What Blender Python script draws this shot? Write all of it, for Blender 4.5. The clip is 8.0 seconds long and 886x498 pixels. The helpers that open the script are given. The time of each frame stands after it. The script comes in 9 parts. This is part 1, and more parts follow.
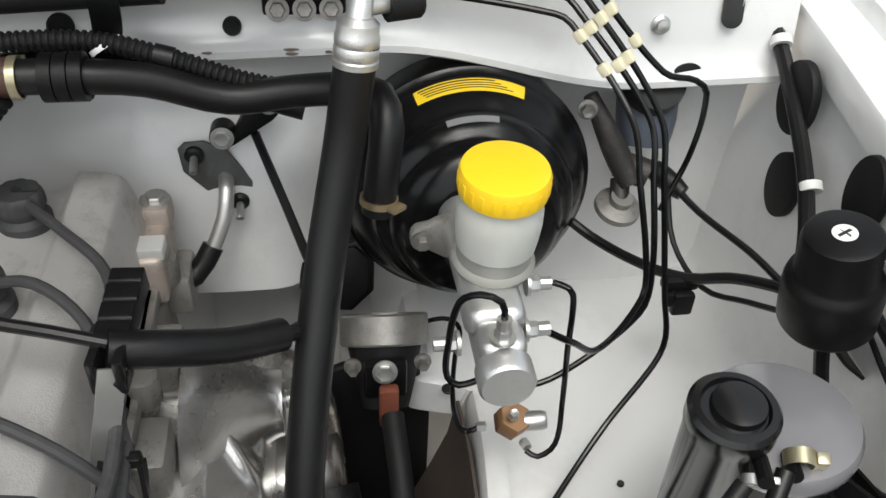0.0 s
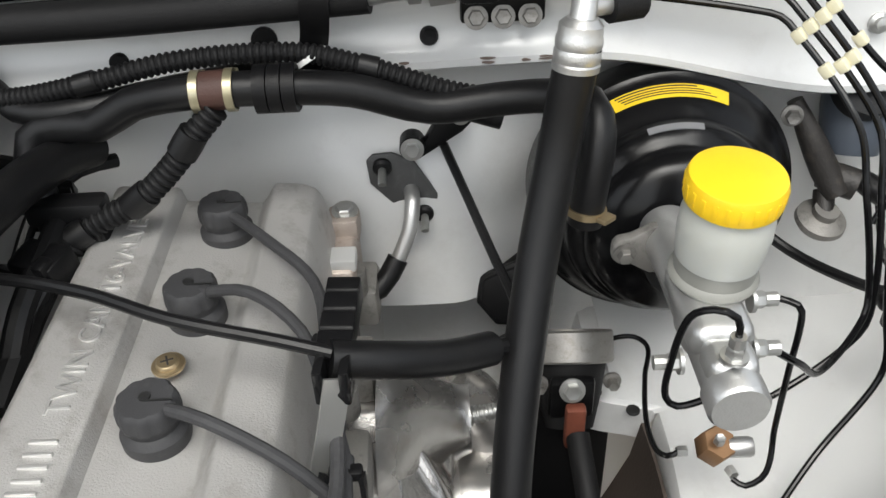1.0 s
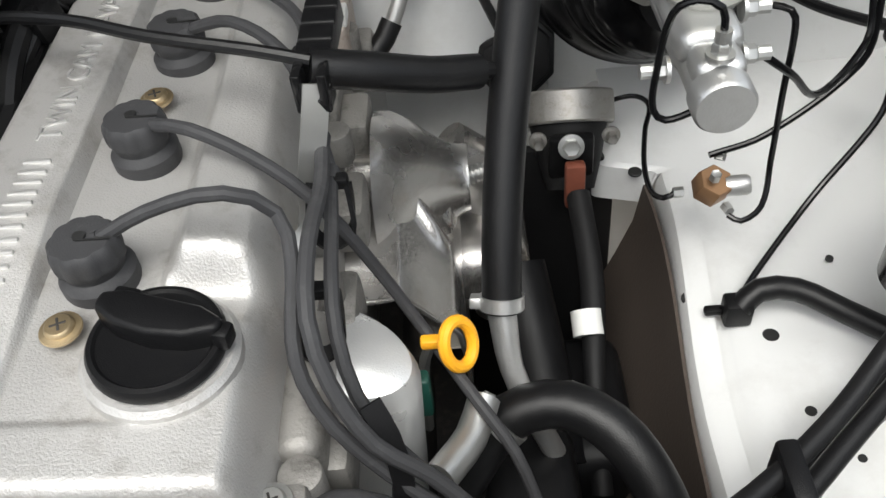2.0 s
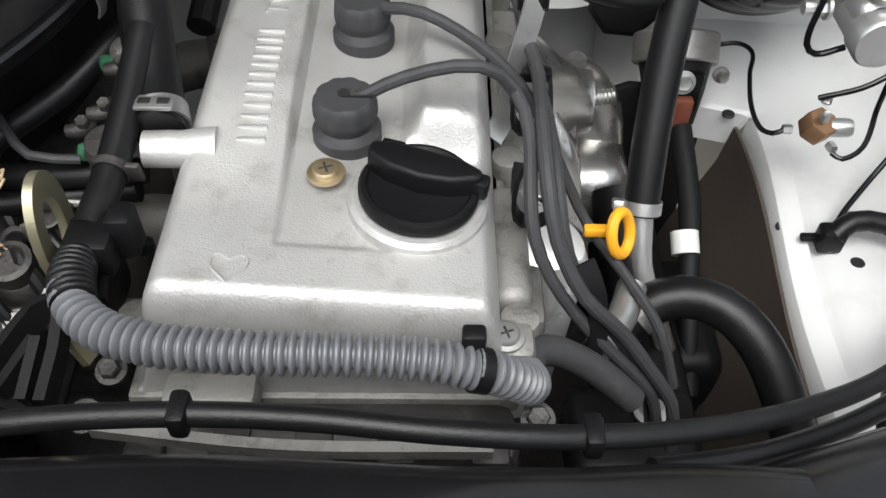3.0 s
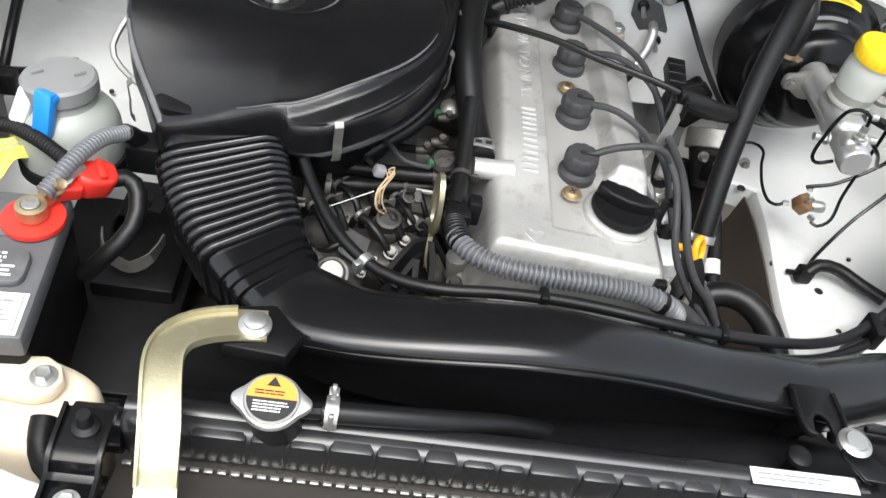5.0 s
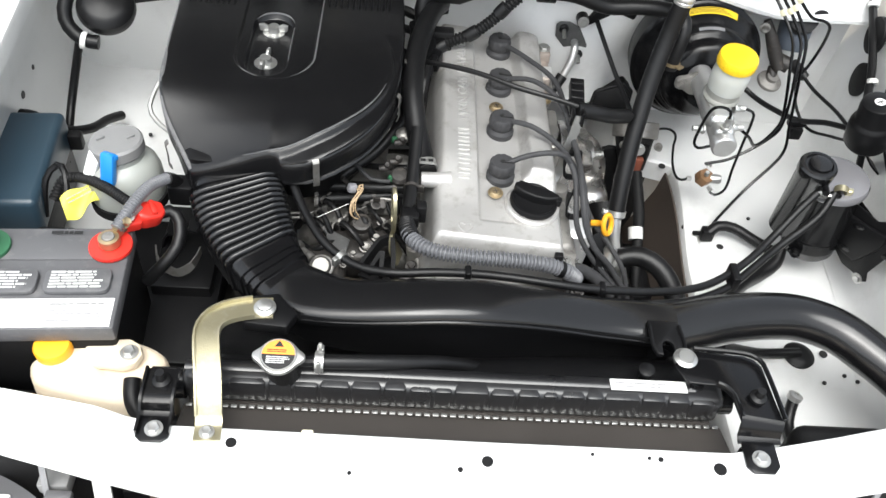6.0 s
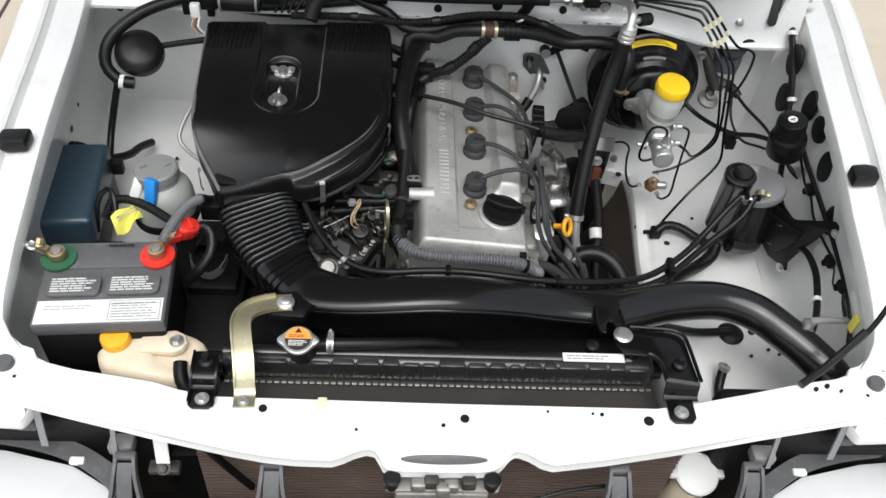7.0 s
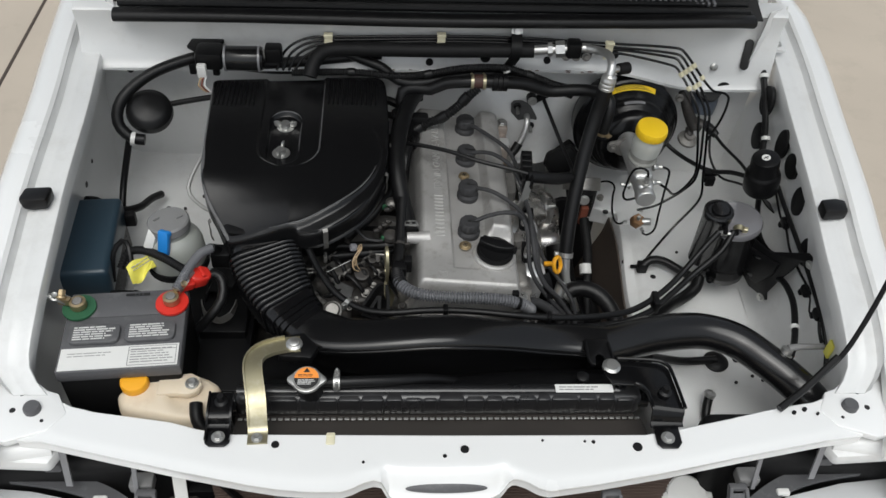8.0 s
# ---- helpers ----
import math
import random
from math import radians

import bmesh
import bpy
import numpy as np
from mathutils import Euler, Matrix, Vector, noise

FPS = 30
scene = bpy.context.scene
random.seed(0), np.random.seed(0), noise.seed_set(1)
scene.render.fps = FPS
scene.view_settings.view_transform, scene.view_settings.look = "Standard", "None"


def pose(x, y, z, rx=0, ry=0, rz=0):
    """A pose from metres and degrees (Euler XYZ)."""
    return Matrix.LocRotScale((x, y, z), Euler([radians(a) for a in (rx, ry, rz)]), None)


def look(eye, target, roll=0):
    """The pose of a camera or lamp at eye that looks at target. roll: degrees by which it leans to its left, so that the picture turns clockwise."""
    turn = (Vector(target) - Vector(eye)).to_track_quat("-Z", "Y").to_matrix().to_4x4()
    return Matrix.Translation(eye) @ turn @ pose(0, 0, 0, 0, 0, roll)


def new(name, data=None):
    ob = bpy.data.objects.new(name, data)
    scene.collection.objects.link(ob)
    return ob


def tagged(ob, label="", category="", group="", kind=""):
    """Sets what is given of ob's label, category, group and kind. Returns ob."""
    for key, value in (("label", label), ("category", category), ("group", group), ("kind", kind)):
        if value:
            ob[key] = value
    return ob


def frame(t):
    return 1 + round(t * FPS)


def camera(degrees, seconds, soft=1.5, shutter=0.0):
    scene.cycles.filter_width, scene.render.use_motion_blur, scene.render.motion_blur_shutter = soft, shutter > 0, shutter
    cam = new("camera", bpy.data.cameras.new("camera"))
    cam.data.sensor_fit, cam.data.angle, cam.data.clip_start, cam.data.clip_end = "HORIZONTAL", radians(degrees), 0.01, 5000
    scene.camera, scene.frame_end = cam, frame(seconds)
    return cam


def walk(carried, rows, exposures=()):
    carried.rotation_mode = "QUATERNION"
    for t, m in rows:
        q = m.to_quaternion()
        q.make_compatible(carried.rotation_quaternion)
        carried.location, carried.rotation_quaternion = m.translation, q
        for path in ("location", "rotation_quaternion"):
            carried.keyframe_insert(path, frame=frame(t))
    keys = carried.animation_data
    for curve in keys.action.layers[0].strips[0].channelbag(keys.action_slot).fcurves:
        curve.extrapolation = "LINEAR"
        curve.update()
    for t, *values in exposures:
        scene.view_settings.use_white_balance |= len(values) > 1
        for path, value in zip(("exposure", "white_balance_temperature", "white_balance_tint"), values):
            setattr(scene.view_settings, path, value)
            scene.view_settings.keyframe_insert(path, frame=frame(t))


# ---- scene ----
cam = camera(55.0, 8.0)
PATH = [
    (0, (0.292, 0.184, 1.358), (0.559, 1.726, 0.112), 2.9),
    (0.5, (0.234, 0.201, 1.373), (0.357, 1.825, 0.212), -1.1),
    (1, (0.227, 0.204, 1.34), (0.233, 1.796, 0.129), -2.6),
    (1.5, (0.254, 0.182, 1.282), (0.169, 1.692, -0.027), -6.8),
    (1.7, (0.259, 0.167, 1.267), (0.159, 1.624, -0.1), -7.6),
    (2.8, (0.144, 0.07, 1.275), (0.152, 1.396, -0.222), -0.8),
    (3, (0.099, 0.058, 1.283), (0.12, 1.39, -0.209), 1.2),
    (3.5, (-0.023, 0.007, 1.321), (0.079, 1.364, -0.145), 8.0),
    (4, (-0.141, -0.069, 1.37), (0.127, 1.31, -0.053), 17.0),
    (4.2, (-0.187, -0.105, 1.394), (0.115, 1.284, -0.014), 18.3),
    (5.3, (-0.178, -0.314, 1.599), (-0.022, 1.071, 0.165), 11.4),
    (5.5, (-0.154, -0.352, 1.655), (-0.024, 1.017, 0.203), 9.8),
    (6, (-0.113, -0.454, 1.789), (0.019, 0.879, 0.305), 7.5),
    (6.5, (-0.111, -0.546, 1.897), (-0.002, 0.778, 0.402), 5.2),
    (7, (-0.112, -0.616, 1.982), (0.03, 0.714, 0.494), 6.5),
    (7.5, (-0.115, -0.656, 2.033), (0.029, 0.71, 0.58), 5.7),
    (8, (-0.117, -0.666, 2.056), (0.029, 0.721, 0.622), 4.9),
]
walk(cam, [(t, look(eye, target, roll)) for t, eye, target, roll in PATH], [(0, 0.78, 6560, 7), (0.5, 0.92, 6560, 7), (1.5, 0.94, 6560, 7), (3, 0.97, 6400, 7), (3.5, 1.05, 6400, 7), (4, 1.0, 6400, 7), (5.5, 1.36, 6400, 7), (6, 1.29, 6400, 7), (6.5, 1.12, 6400, 7), (7, 0.47, 6400, 7), (7.5, 0.02, 6400, 7), (8, -0.14, 6400, 7)])

# ---- world, sun, exposure ----
world = bpy.data.worlds.new("overcast_sky")
scene.world = world
world.use_nodes = True
wn = world.node_tree.nodes
sky = wn.new("ShaderNodeTexSky")
sky.sky_type, sky.sun_disc = "NISHITA", False
sky.sun_elevation, sky.sun_rotation = radians(62), radians(200)
sky.air_density, sky.dust_density, sky.ozone_density = 1.0, 4.0, 1.0
wn["Background"].inputs["Strength"].default_value = 0.15
cloud = wn.new("ShaderNodeHueSaturation")
cloud.inputs["Saturation"].default_value = 0.3
world.node_tree.links.new(sky.outputs["Color"], cloud.inputs["Color"])
world.node_tree.links.new(cloud.outputs["Color"], wn["Background"].inputs["Color"])

sun = new("sun", bpy.data.lights.new("sun", "SUN"))
sun.data.energy, sun.data.angle, sun.data.color = 1.3, radians(40), (1.0, 0.985, 0.96)
sun.matrix_world = look((0.5, -1.2, 5.0), (0, 0.3, 0.9))


# ---- materials ----
def material(name, base, rough=0.5, metal=0.0, vary=0.12, scale=9.0, bump=0.0, grain=400.0, coat=0.0, stain=None, stain_amount=0.0, alpha_glow=0.0, random_tone=0.0, spec=0.5, wave=0.0):
    """A surface with large uneven tone, fine grain in relief and, where given, stains of another colour."""
    m = bpy.data.materials.new(name)
    m.use_nodes = True
    n, l = m.node_tree.nodes, m.node_tree.links
    b = n["Principled BSDF"]
    at = n.new("ShaderNodeTexCoord")
    big = n.new("ShaderNodeTexNoise")
    big.inputs["Scale"].default_value, big.inputs["Detail"].default_value = scale, 6
    l.new(at.outputs["Object"], big.inputs["Vector"])
    fine = n.new("ShaderNodeTexNoise")
    fine.inputs["Scale"].default_value, fine.inputs["Detail"].default_value = grain, 3
    l.new(at.outputs["Object"], fine.inputs["Vector"])
    tone = n.new("ShaderNodeMix")
    tone.data_type = "RGBA"
    l.new(big.outputs["Fac"], tone.inputs[0])
    tone.inputs[6].default_value = (*[c * (1 - vary) for c in base], 1)
    tone.inputs[7].default_value = (*[min(1, c * (1 + vary)) for c in base], 1)
    out = tone.outputs[2]
    if stain:
        spots = n.new("ShaderNodeTexNoise")
        spots.inputs["Scale"].default_value, spots.inputs["Detail"].default_value, spots.inputs["Roughness"].default_value = scale * 2.3, 8, 0.7
        l.new(at.outputs["Object"], spots.inputs["Vector"])
        ramp = n.new("ShaderNodeMapRange")
        ramp.inputs[1].default_value, ramp.inputs[2].default_value, ramp.inputs[4].default_value = 0.52, 0.75, stain_amount
        l.new(spots.outputs["Fac"], ramp.inputs[0])
        mix = n.new("ShaderNodeMix")
        mix.data_type = "RGBA"
        l.new(ramp.outputs[0], mix.inputs[0])
        l.new(out, mix.inputs[6])
        mix.inputs[7].default_value = (*stain, 1)
        out = mix.outputs[2]
    if random_tone:
        info = n.new("ShaderNodeObjectInfo")
        rr = n.new("ShaderNodeMapRange")
        rr.inputs[3].default_value, rr.inputs[4].default_value = 1 - random_tone, 1 + random_tone
        l.new(info.outputs["Random"], rr.inputs[0])
        hv = n.new("ShaderNodeHueSaturation")
        l.new(rr.outputs[0], hv.inputs["Value"])
        l.new(out, hv.inputs["Color"])
        out = hv.outputs["Color"]
    l.new(out, b.inputs["Base Color"])
    rmix = n.new("ShaderNodeMapRange")
    rmix.inputs[3].default_value, rmix.inputs[4].default_value = max(0.02, rough - 0.1), min(1, rough + 0.1)
    l.new(big.outputs["Fac"], rmix.inputs[0])
    l.new(rmix.outputs[0], b.inputs["Roughness"])
    b.inputs["Metallic"].default_value = metal
    b.inputs["Specular IOR Level"].default_value = spec
    if coat:
        b.inputs["Coat Weight"].default_value, b.inputs["Coat Roughness"].default_value = coat, 0.12
    if bump:
        bp = n.new("ShaderNodeBump")
        bp.inputs["Strength"].default_value, bp.inputs["Distance"].default_value = bump, 0.001
        l.new(fine.outputs["Fac"], bp.inputs["Height"])
        if wave:
            soft = n.new("ShaderNodeBump")
            soft.inputs["Strength"].default_value, soft.inputs["Distance"].default_value = wave, 0.01
            l.new(big.outputs["Fac"], soft.inputs["Height"])
            l.new(soft.outputs["Normal"], bp.inputs["Normal"])
        l.new(bp.outputs["Normal"], b.inputs["Normal"])
    if alpha_glow:
        b.inputs["Subsurface Weight"].default_value, b.inputs["Subsurface Radius"].default_value = alpha_glow, (0.02, 0.018, 0.014)
        b.inputs["Subsurface Scale"].default_value = 0.6
    return m


PAINT = material("white_paint", (0.70, 0.705, 0.70), 0.32, 0, 0.05, 4, 0.05, 600, 0.5, (0.40, 0.38, 0.35), 0.32)
PAINT_OUT = material("white_body_paint", (0.80, 0.805, 0.80), 0.25, 0, 0.02, 3, 0.02, 600, 0.8)
BRIGHT = material("rubbed_bright_aluminium", (0.78, 0.78, 0.77), 0.30, 0.6, 0.06, 40, 0.2, 700)
CAST = material("cast_aluminium", (0.48, 0.472, 0.46), 0.48, 0.55, 0.17, 16, 0.5, 700, 0, (0.26, 0.235, 0.21), 0.7)
ALU = material("machined_aluminium", (0.62, 0.62, 0.61), 0.36, 0.85, 0.08, 20, 0.25, 700, 0, (0.40, 0.38, 0.35), 0.25)
DIRTY = material("grimy_aluminium", (0.26, 0.25, 0.235), 0.55, 0.5, 0.25, 25, 0.5, 500, 0, (0.05, 0.045, 0.04), 0.8)
SHIELD = material("pressed_steel_heat_shield", (0.62, 0.605, 0.585), 0.27, 0.92, 0.16, 16, 0.2, 300, 0, (0.33, 0.28, 0.24), 0.4)
TARNISH = material("tarnished_brown_bracket", (0.40, 0.345, 0.305), 0.5, 0.45, 0.25, 45, 0.5, 500, 0, (0.16, 0.11, 0.08), 0.6)
# Lighter than the casting, so colour does the work of shading on the letters.
LETTERTONE = material("lightened_cast_lettering", (0.66, 0.655, 0.64), 0.34, 0.7, 0.08, 40, 0.3, 700)
LAVENDER = material("pale_grey_plastic", (0.33, 0.325, 0.35), 0.4, 0, 0.08, 20, 0.15, 700, 0, (0.22, 0.22, 0.23), 0.3)
FRAMEGREY = material("grey_moulded_frame", (0.085, 0.085, 0.09), 0.5, 0, 0.12, 18, 0.2, 700, 0, (0.26, 0.26, 0.26), 0.3)
# Grey for the lid's edge lines: wear, and highlights put into the colour.
EDGEPALE = material("pale_edge_black_plastic", (0.11, 0.11, 0.112), 0.42, 0, 0.35, 60, 0.2, 900, 0, (0.03, 0.03, 0.03), 0.6)
# For the unseen sheet added under the bonnet to darken reflections.
DIMSHEET = material("dark_dimming_sheet", (0.035, 0.035, 0.036), 0.8, 0, 0.2, 10, 0.4, 300, spec=0.2)
STEEL = material("zinc_plated_steel", (0.50, 0.50, 0.485), 0.36, 0.85, 0.10, 40, 0.15, 800)
DULL = material("dull_dirty_steel", (0.30, 0.29, 0.275), 0.45, 0.8, 0.2, 60, 0.3, 600, 0, (0.14, 0.12, 0.10), 0.6)
GOLD = material("yellow_zinc_steel", (0.40, 0.365, 0.245), 0.34, 0.75, 0.10, 18, 0.15, 500, 0, (0.68, 0.66, 0.55), 0.4)
BRASS = material("brown_brass", (0.33, 0.19, 0.10), 0.45, 0.6, 0.2, 60, 0.3, 700)
GOLDBOLT = material("yellow_passivated_bolt", (0.46, 0.36, 0.22), 0.42, 0.9, 0.15, 80, 0.2, 700)
BLACK = material("black_moulded_plastic", (0.006, 0.006, 0.0065), 0.36, 0, 0.2, 12, 0.25, 1400, 0, (0.016, 0.0155, 0.015), 0.35, spec=0.17)
GLOSS = material("glossy_black_plastic", (0.0065, 0.0065, 0.007), 0.19, 0, 0.2, 8, 0.015, 700, 0, (0.013, 0.0128, 0.0125), 0.3, spec=0.5, wave=0.04)
TANK = material("black_radiator_tank_plastic", (0.012, 0.012, 0.013), 0.30, 0, 0.2, 14, 0.06, 700, 0, (0.022, 0.021, 0.02), 0.4, spec=0.7)
LIDBLACK = material("grained_black_lid_plastic", (0.006, 0.006, 0.0065), 0.22, 0, 0.2, 12, 0.16, 1600, 0, (0.014, 0.0138, 0.0135), 0.35, spec=0.42)
RIBBED = material("shiny_black_bellows", (0.005, 0.005, 0.0055), 0.17, 0, 0.2, 14, 0.06, 900, spec=0.5)
# Gloss black raised to grey: part of the sky's reflection is in the base colour.
GREYEDLID = material("greyed_gloss_black_lid", (0.16, 0.158, 0.168), 0.16, 0, 0.1, 8, 0.02, 700, 0.6, spec=0.8)
ENAMEL = material("black_enamelled_steel", (0.005, 0.005, 0.0055), 0.17, 0, 0.2, 10, 0.05, 500, 0.05, spec=0.26)
BOOSTER = material("black_painted_booster", (0.005, 0.005, 0.0055), 0.22, 0, 0.2, 10, 0.03, 500, spec=0.26)
RUBBER = material("black_rubber_hose", (0.0065, 0.0065, 0.007), 0.38, 0, 0.25, 20, 0.2, 1000, 0, (0.020, 0.0195, 0.019), 0.3, spec=0.3)
MATT = material("matt_black_plastic", (0.0065, 0.0065, 0.007), 0.58, 0, 0.2, 20, 0.3, 900, spec=0.25)
GREY = material("grey_rubber_lead", (0.036, 0.036, 0.038), 0.6, 0, 0.2, 30, 0.2, 900, 0, (0.10, 0.10, 0.10), 0.3, spec=0.3)
CONDUIT = material("grey_ribbed_conduit", (0.125, 0.128, 0.138), 0.36, 0, 0.1, 30, 0.05, 600)
GRIME = material("oily_dark_casting", (0.035, 0.032, 0.03), 0.5, 0.2, 0.5, 30, 0.6, 350, 0, (0.14, 0.12, 0.10), 0.5)
FELT = material("brown_splash_sheet", (0.062, 0.047, 0.038), 0.8, 0, 0.25, 15, 0.5, 300)
CORE = material("dark_radiator_core", (0.062, 0.055, 0.05), 0.6, 0.3, 0.2, 20, 0.4, 900)
FINS = material("brown_condenser_fins", (0.12, 0.085, 0.07), 0.55, 0.4, 0.2, 20, 0.3, 900)
YELLOW = material("yellow_plastic", (0.85, 0.56, 0.02), 0.35, 0, 0.05, 30, 0.1, 700)
AMBER = material("orange_yellow_plastic", (0.86, 0.40, 0.02), 0.35, 0, 0.05, 30, 0.1, 700)
CLEAR = material("milky_reservoir_plastic", (0.48, 0.49, 0.46), 0.35, 0, 0.05, 14, 0.1, 700, 0, (0.5, 0.51, 0.47), 0.3, 0.35)
SMOKE = material("smoky_reservoir_plastic", (0.24, 0.24, 0.22), 0.35, 0, 0.08, 14, 0.1, 700)
TAN = material("yellowed_tank_plastic", (0.72, 0.62, 0.48), 0.42, 0, 0.06, 12, 0.15, 700, 0, (0.50, 0.36, 0.24), 0.35, 0.25)
RED = material("red_plastic", (0.62, 0.03, 0.02), 0.4, 0, 0.08, 30, 0.1, 700)
GREEN = material("green_felt_washer", (0.02, 0.10, 0.045), 0.7, 0, 0.15, 60, 0.5, 700)
TEAL = material("dark_green_plastic", (0.01, 0.06, 0.045), 0.4, 0, 0.1, 30, 0.1, 700)
BLUE = material("blue_plastic", (0.02, 0.22, 0.62), 0.4, 0, 0.06, 30, 0.1, 700)
NAVY = material("dark_blue_grey_plastic", (0.024, 0.046, 0.066), 0.35, 0, 0.15, 10, 0.15, 900)
CASEGREY = material("dark_grey_battery_case", (0.095, 0.095, 0.10), 0.5, 0, 0.15, 12, 0.2, 700, 0, (0.22, 0.215, 0.21), 0.5)
BLUEGREY = material("blue_grey_reservoir", (0.075, 0.088, 0.11), 0.4, 0, 0.15, 20, 0.15, 800)
MURKY = material("murky_tank_plastic", (0.33, 0.345, 0.325), 0.4, 0, 0.08, 14, 0.12, 700, 0, (0.30, 0.30, 0.28), 0.4, 0.2)
LABEL_Y = material("yellow_label", (0.85, 0.58, 0.02), 0.4, 0, 0.04, 30)
LABEL_W = material("white_label", (0.72, 0.72, 0.70), 0.45, 0, 0.06, 25)
LABEL_G = material("silver_label", (0.24, 0.24, 0.25), 0.4, 0.25, 0.1, 40)
ORANGE = material("orange_label", (0.88, 0.30, 0.05), 0.4, 0, 0.05, 30)
PAPER = material("yellow_paper_tag", (0.80, 0.74, 0.12), 0.6, 0, 0.1, 30, 0.1, 300)
INK = material("black_print", (0.015, 0.015, 0.015), 0.5)
PRINTPALE = material("worn_pale_print", (0.60, 0.60, 0.585), 0.5, 0, 0.15, 60)
INKGREY = material("grey_print", (0.25, 0.25, 0.25), 0.5)
COPPER = material("tan_wire", (0.45, 0.33, 0.20), 0.5, 0, 0.1, 50)
CREAM = material("cream_nylon_clip", (0.70, 0.66, 0.48), 0.5, 0, 0.06, 50)
PLATEGREY = material("dark_phosphated_plate", (0.10, 0.10, 0.10), 0.5, 0.3, 0.2, 40, 0.3, 700, 0, (0.2, 0.2, 0.2), 0.4)
GREYCAP = material("grey_plastic_cap", (0.20, 0.20, 0.20), 0.5, 0, 0.1, 30, 0.2, 700)
SCUFFBROWN = material("scuffed_primer", (0.17, 0.13, 0.11), 0.7, 0, 0.4, 200, 0.3, 600)
DARKRUST = material("dark_rusty_joint", (0.055, 0.024, 0.018), 0.6, 0, 0.3, 60, 0.4, 600)
RUST = material("red_brown_bracket", (0.20, 0.06, 0.035), 0.6, 0.2, 0.3, 50, 0.4, 500)
CONCRETE = material("pale_concrete", (0.46, 0.40, 0.33), 0.85, 0, 0.12, 2.2, 0.5, 160, 0, (0.30, 0.26, 0.21), 0.35)
LAMPGLASS = material("frosted_headlamp", (0.66, 0.67, 0.68), 0.18, 0.0, 0.06, 20, 0.05, 200, 1.0)


# ---- small builders ----
def vec(p):
    return Vector(p)


def spline(pts, step=0.012):
    """A smooth line through the points, as many short steps."""
    p = [Vector(q) for q in pts]
    if len(p) < 3:
        n = max(2, int((p[-1] - p[0]).length / step))
        return [p[0].lerp(p[-1], i / n) for i in range(n + 1)]
    out = []
    for i in range(len(p) - 1):
        a, b = p[i], p[i + 1]
        ta = (b - p[i - 1]) * 0.5 if i else (b - a) * 0.5
        tb = (p[i + 2] - a) * 0.5 if i + 2 < len(p) else (b - a) * 0.5
        d = (b - a).length
        ta = ta.normalized() * d if ta.length else b - a
        tb = tb.normalized() * d if tb.length else b - a
        n = max(2, int(d / step))
        for k in range(n):
            t = k / n
            out.append((2 * t ** 3 - 3 * t ** 2 + 1) * a + (t ** 3 - 2 * t ** 2 + t) * ta + (-2 * t ** 3 + 3 * t ** 2) * b + (t ** 3 - t ** 2) * tb)
    out.append(p[-1])
    return out


def skin(bm, rings, caps=True, closed=True):
    """Faces between rings of equally many points."""
    vs = [[bm.verts.new(p) for p in r] for r in rings]
    n = len(vs[0])
    for a, b in zip(vs, vs[1:]):
        for i in range(n if closed else n - 1):
            j = (i + 1) % n
            bm.faces.new((a[i], a[j], b[j], b[i]))
    if caps and closed:
        bm.faces.new(list(reversed(vs[0])))
        bm.faces.new(vs[-1])
    return vs


def frames_along(line):
    """Two cross directions at each point of a line, with no twist."""
    up = Vector((0, 0, 1))
    t0 = (line[1] - line[0]).normalized()
    if abs(t0.z) > 0.9:
        up = Vector((1, 0, 0))
    u = t0.cross(up).normalized()
    out = []
    for i, p in enumerate(line):
        a, b = line[max(0, i - 1)], line[min(len(line) - 1, i + 1)]
        t = (b - a).normalized()
        u = (u - t * u.dot(t)).normalized()
        out.append((p, u, t.cross(u)))
    return out


def even(line, step):
    """The same line cut into equal steps."""
    run = [0.0]
    for a, b in zip(line, line[1:]):
        run.append(run[-1] + (b - a).length)
    n = max(2, round(run[-1] / step))
    out, k = [], 0
    for i in range(n + 1):
        d = run[-1] * i / n
        while k < len(line) - 2 and run[k + 1] < d:
            k += 1
        out.append(line[k].lerp(line[k + 1], (d - run[k]) / max(run[k + 1] - run[k], 1e-9)))
    return out


def tube(bm, pts, r, seg=12, step=0.012, ridge=0.0, pitch=0.006, wall=False, flat=1.0):
    """A hose, pipe or wire. ridge: depth of its corrugation. A list for r gives the radius from end to end."""
    line = even(spline(pts, step / 3), pitch / 6) if ridge else spline(pts, step)
    n = len(line) - 1
    rings = []
    for i, (p, u, v) in enumerate(frames_along(line)):
        f = i / n
        if isinstance(r, (list, tuple)):
            k = f * (len(r) - 1)
            a = int(min(k, len(r) - 2))
            rad = r[a] + (r[a + 1] - r[a]) * (k - a)
        else:
            rad = r
        if ridge:
            rad += ridge * (0.55, 1.0, 1.0, 0.55, -1.0, -1.0)[i % 6]
        rings.append([p + (u * math.cos(2 * math.pi * k / seg) + v * flat * math.sin(2 * math.pi * k / seg)) * rad for k in range(seg)])
    skin(bm, rings)
    return bm


def lathe(bm, profile, m=Matrix(), seg=32):
    """A turned shape: (radius, height) pairs about m's z axis."""
    rings = [[m @ Vector((max(r, 0.0002) * math.cos(2 * math.pi * k / seg), max(r, 0.0002) * math.sin(2 * math.pi * k / seg), z)) for k in range(seg)] for r, z in profile]
    skin(bm, rings)
    return bm


def aim(p, d):
    """A pose at p whose z axis points along d."""
    return Matrix.Translation(p) @ Vector(d).to_track_quat("Z", "Y").to_matrix().to_4x4()


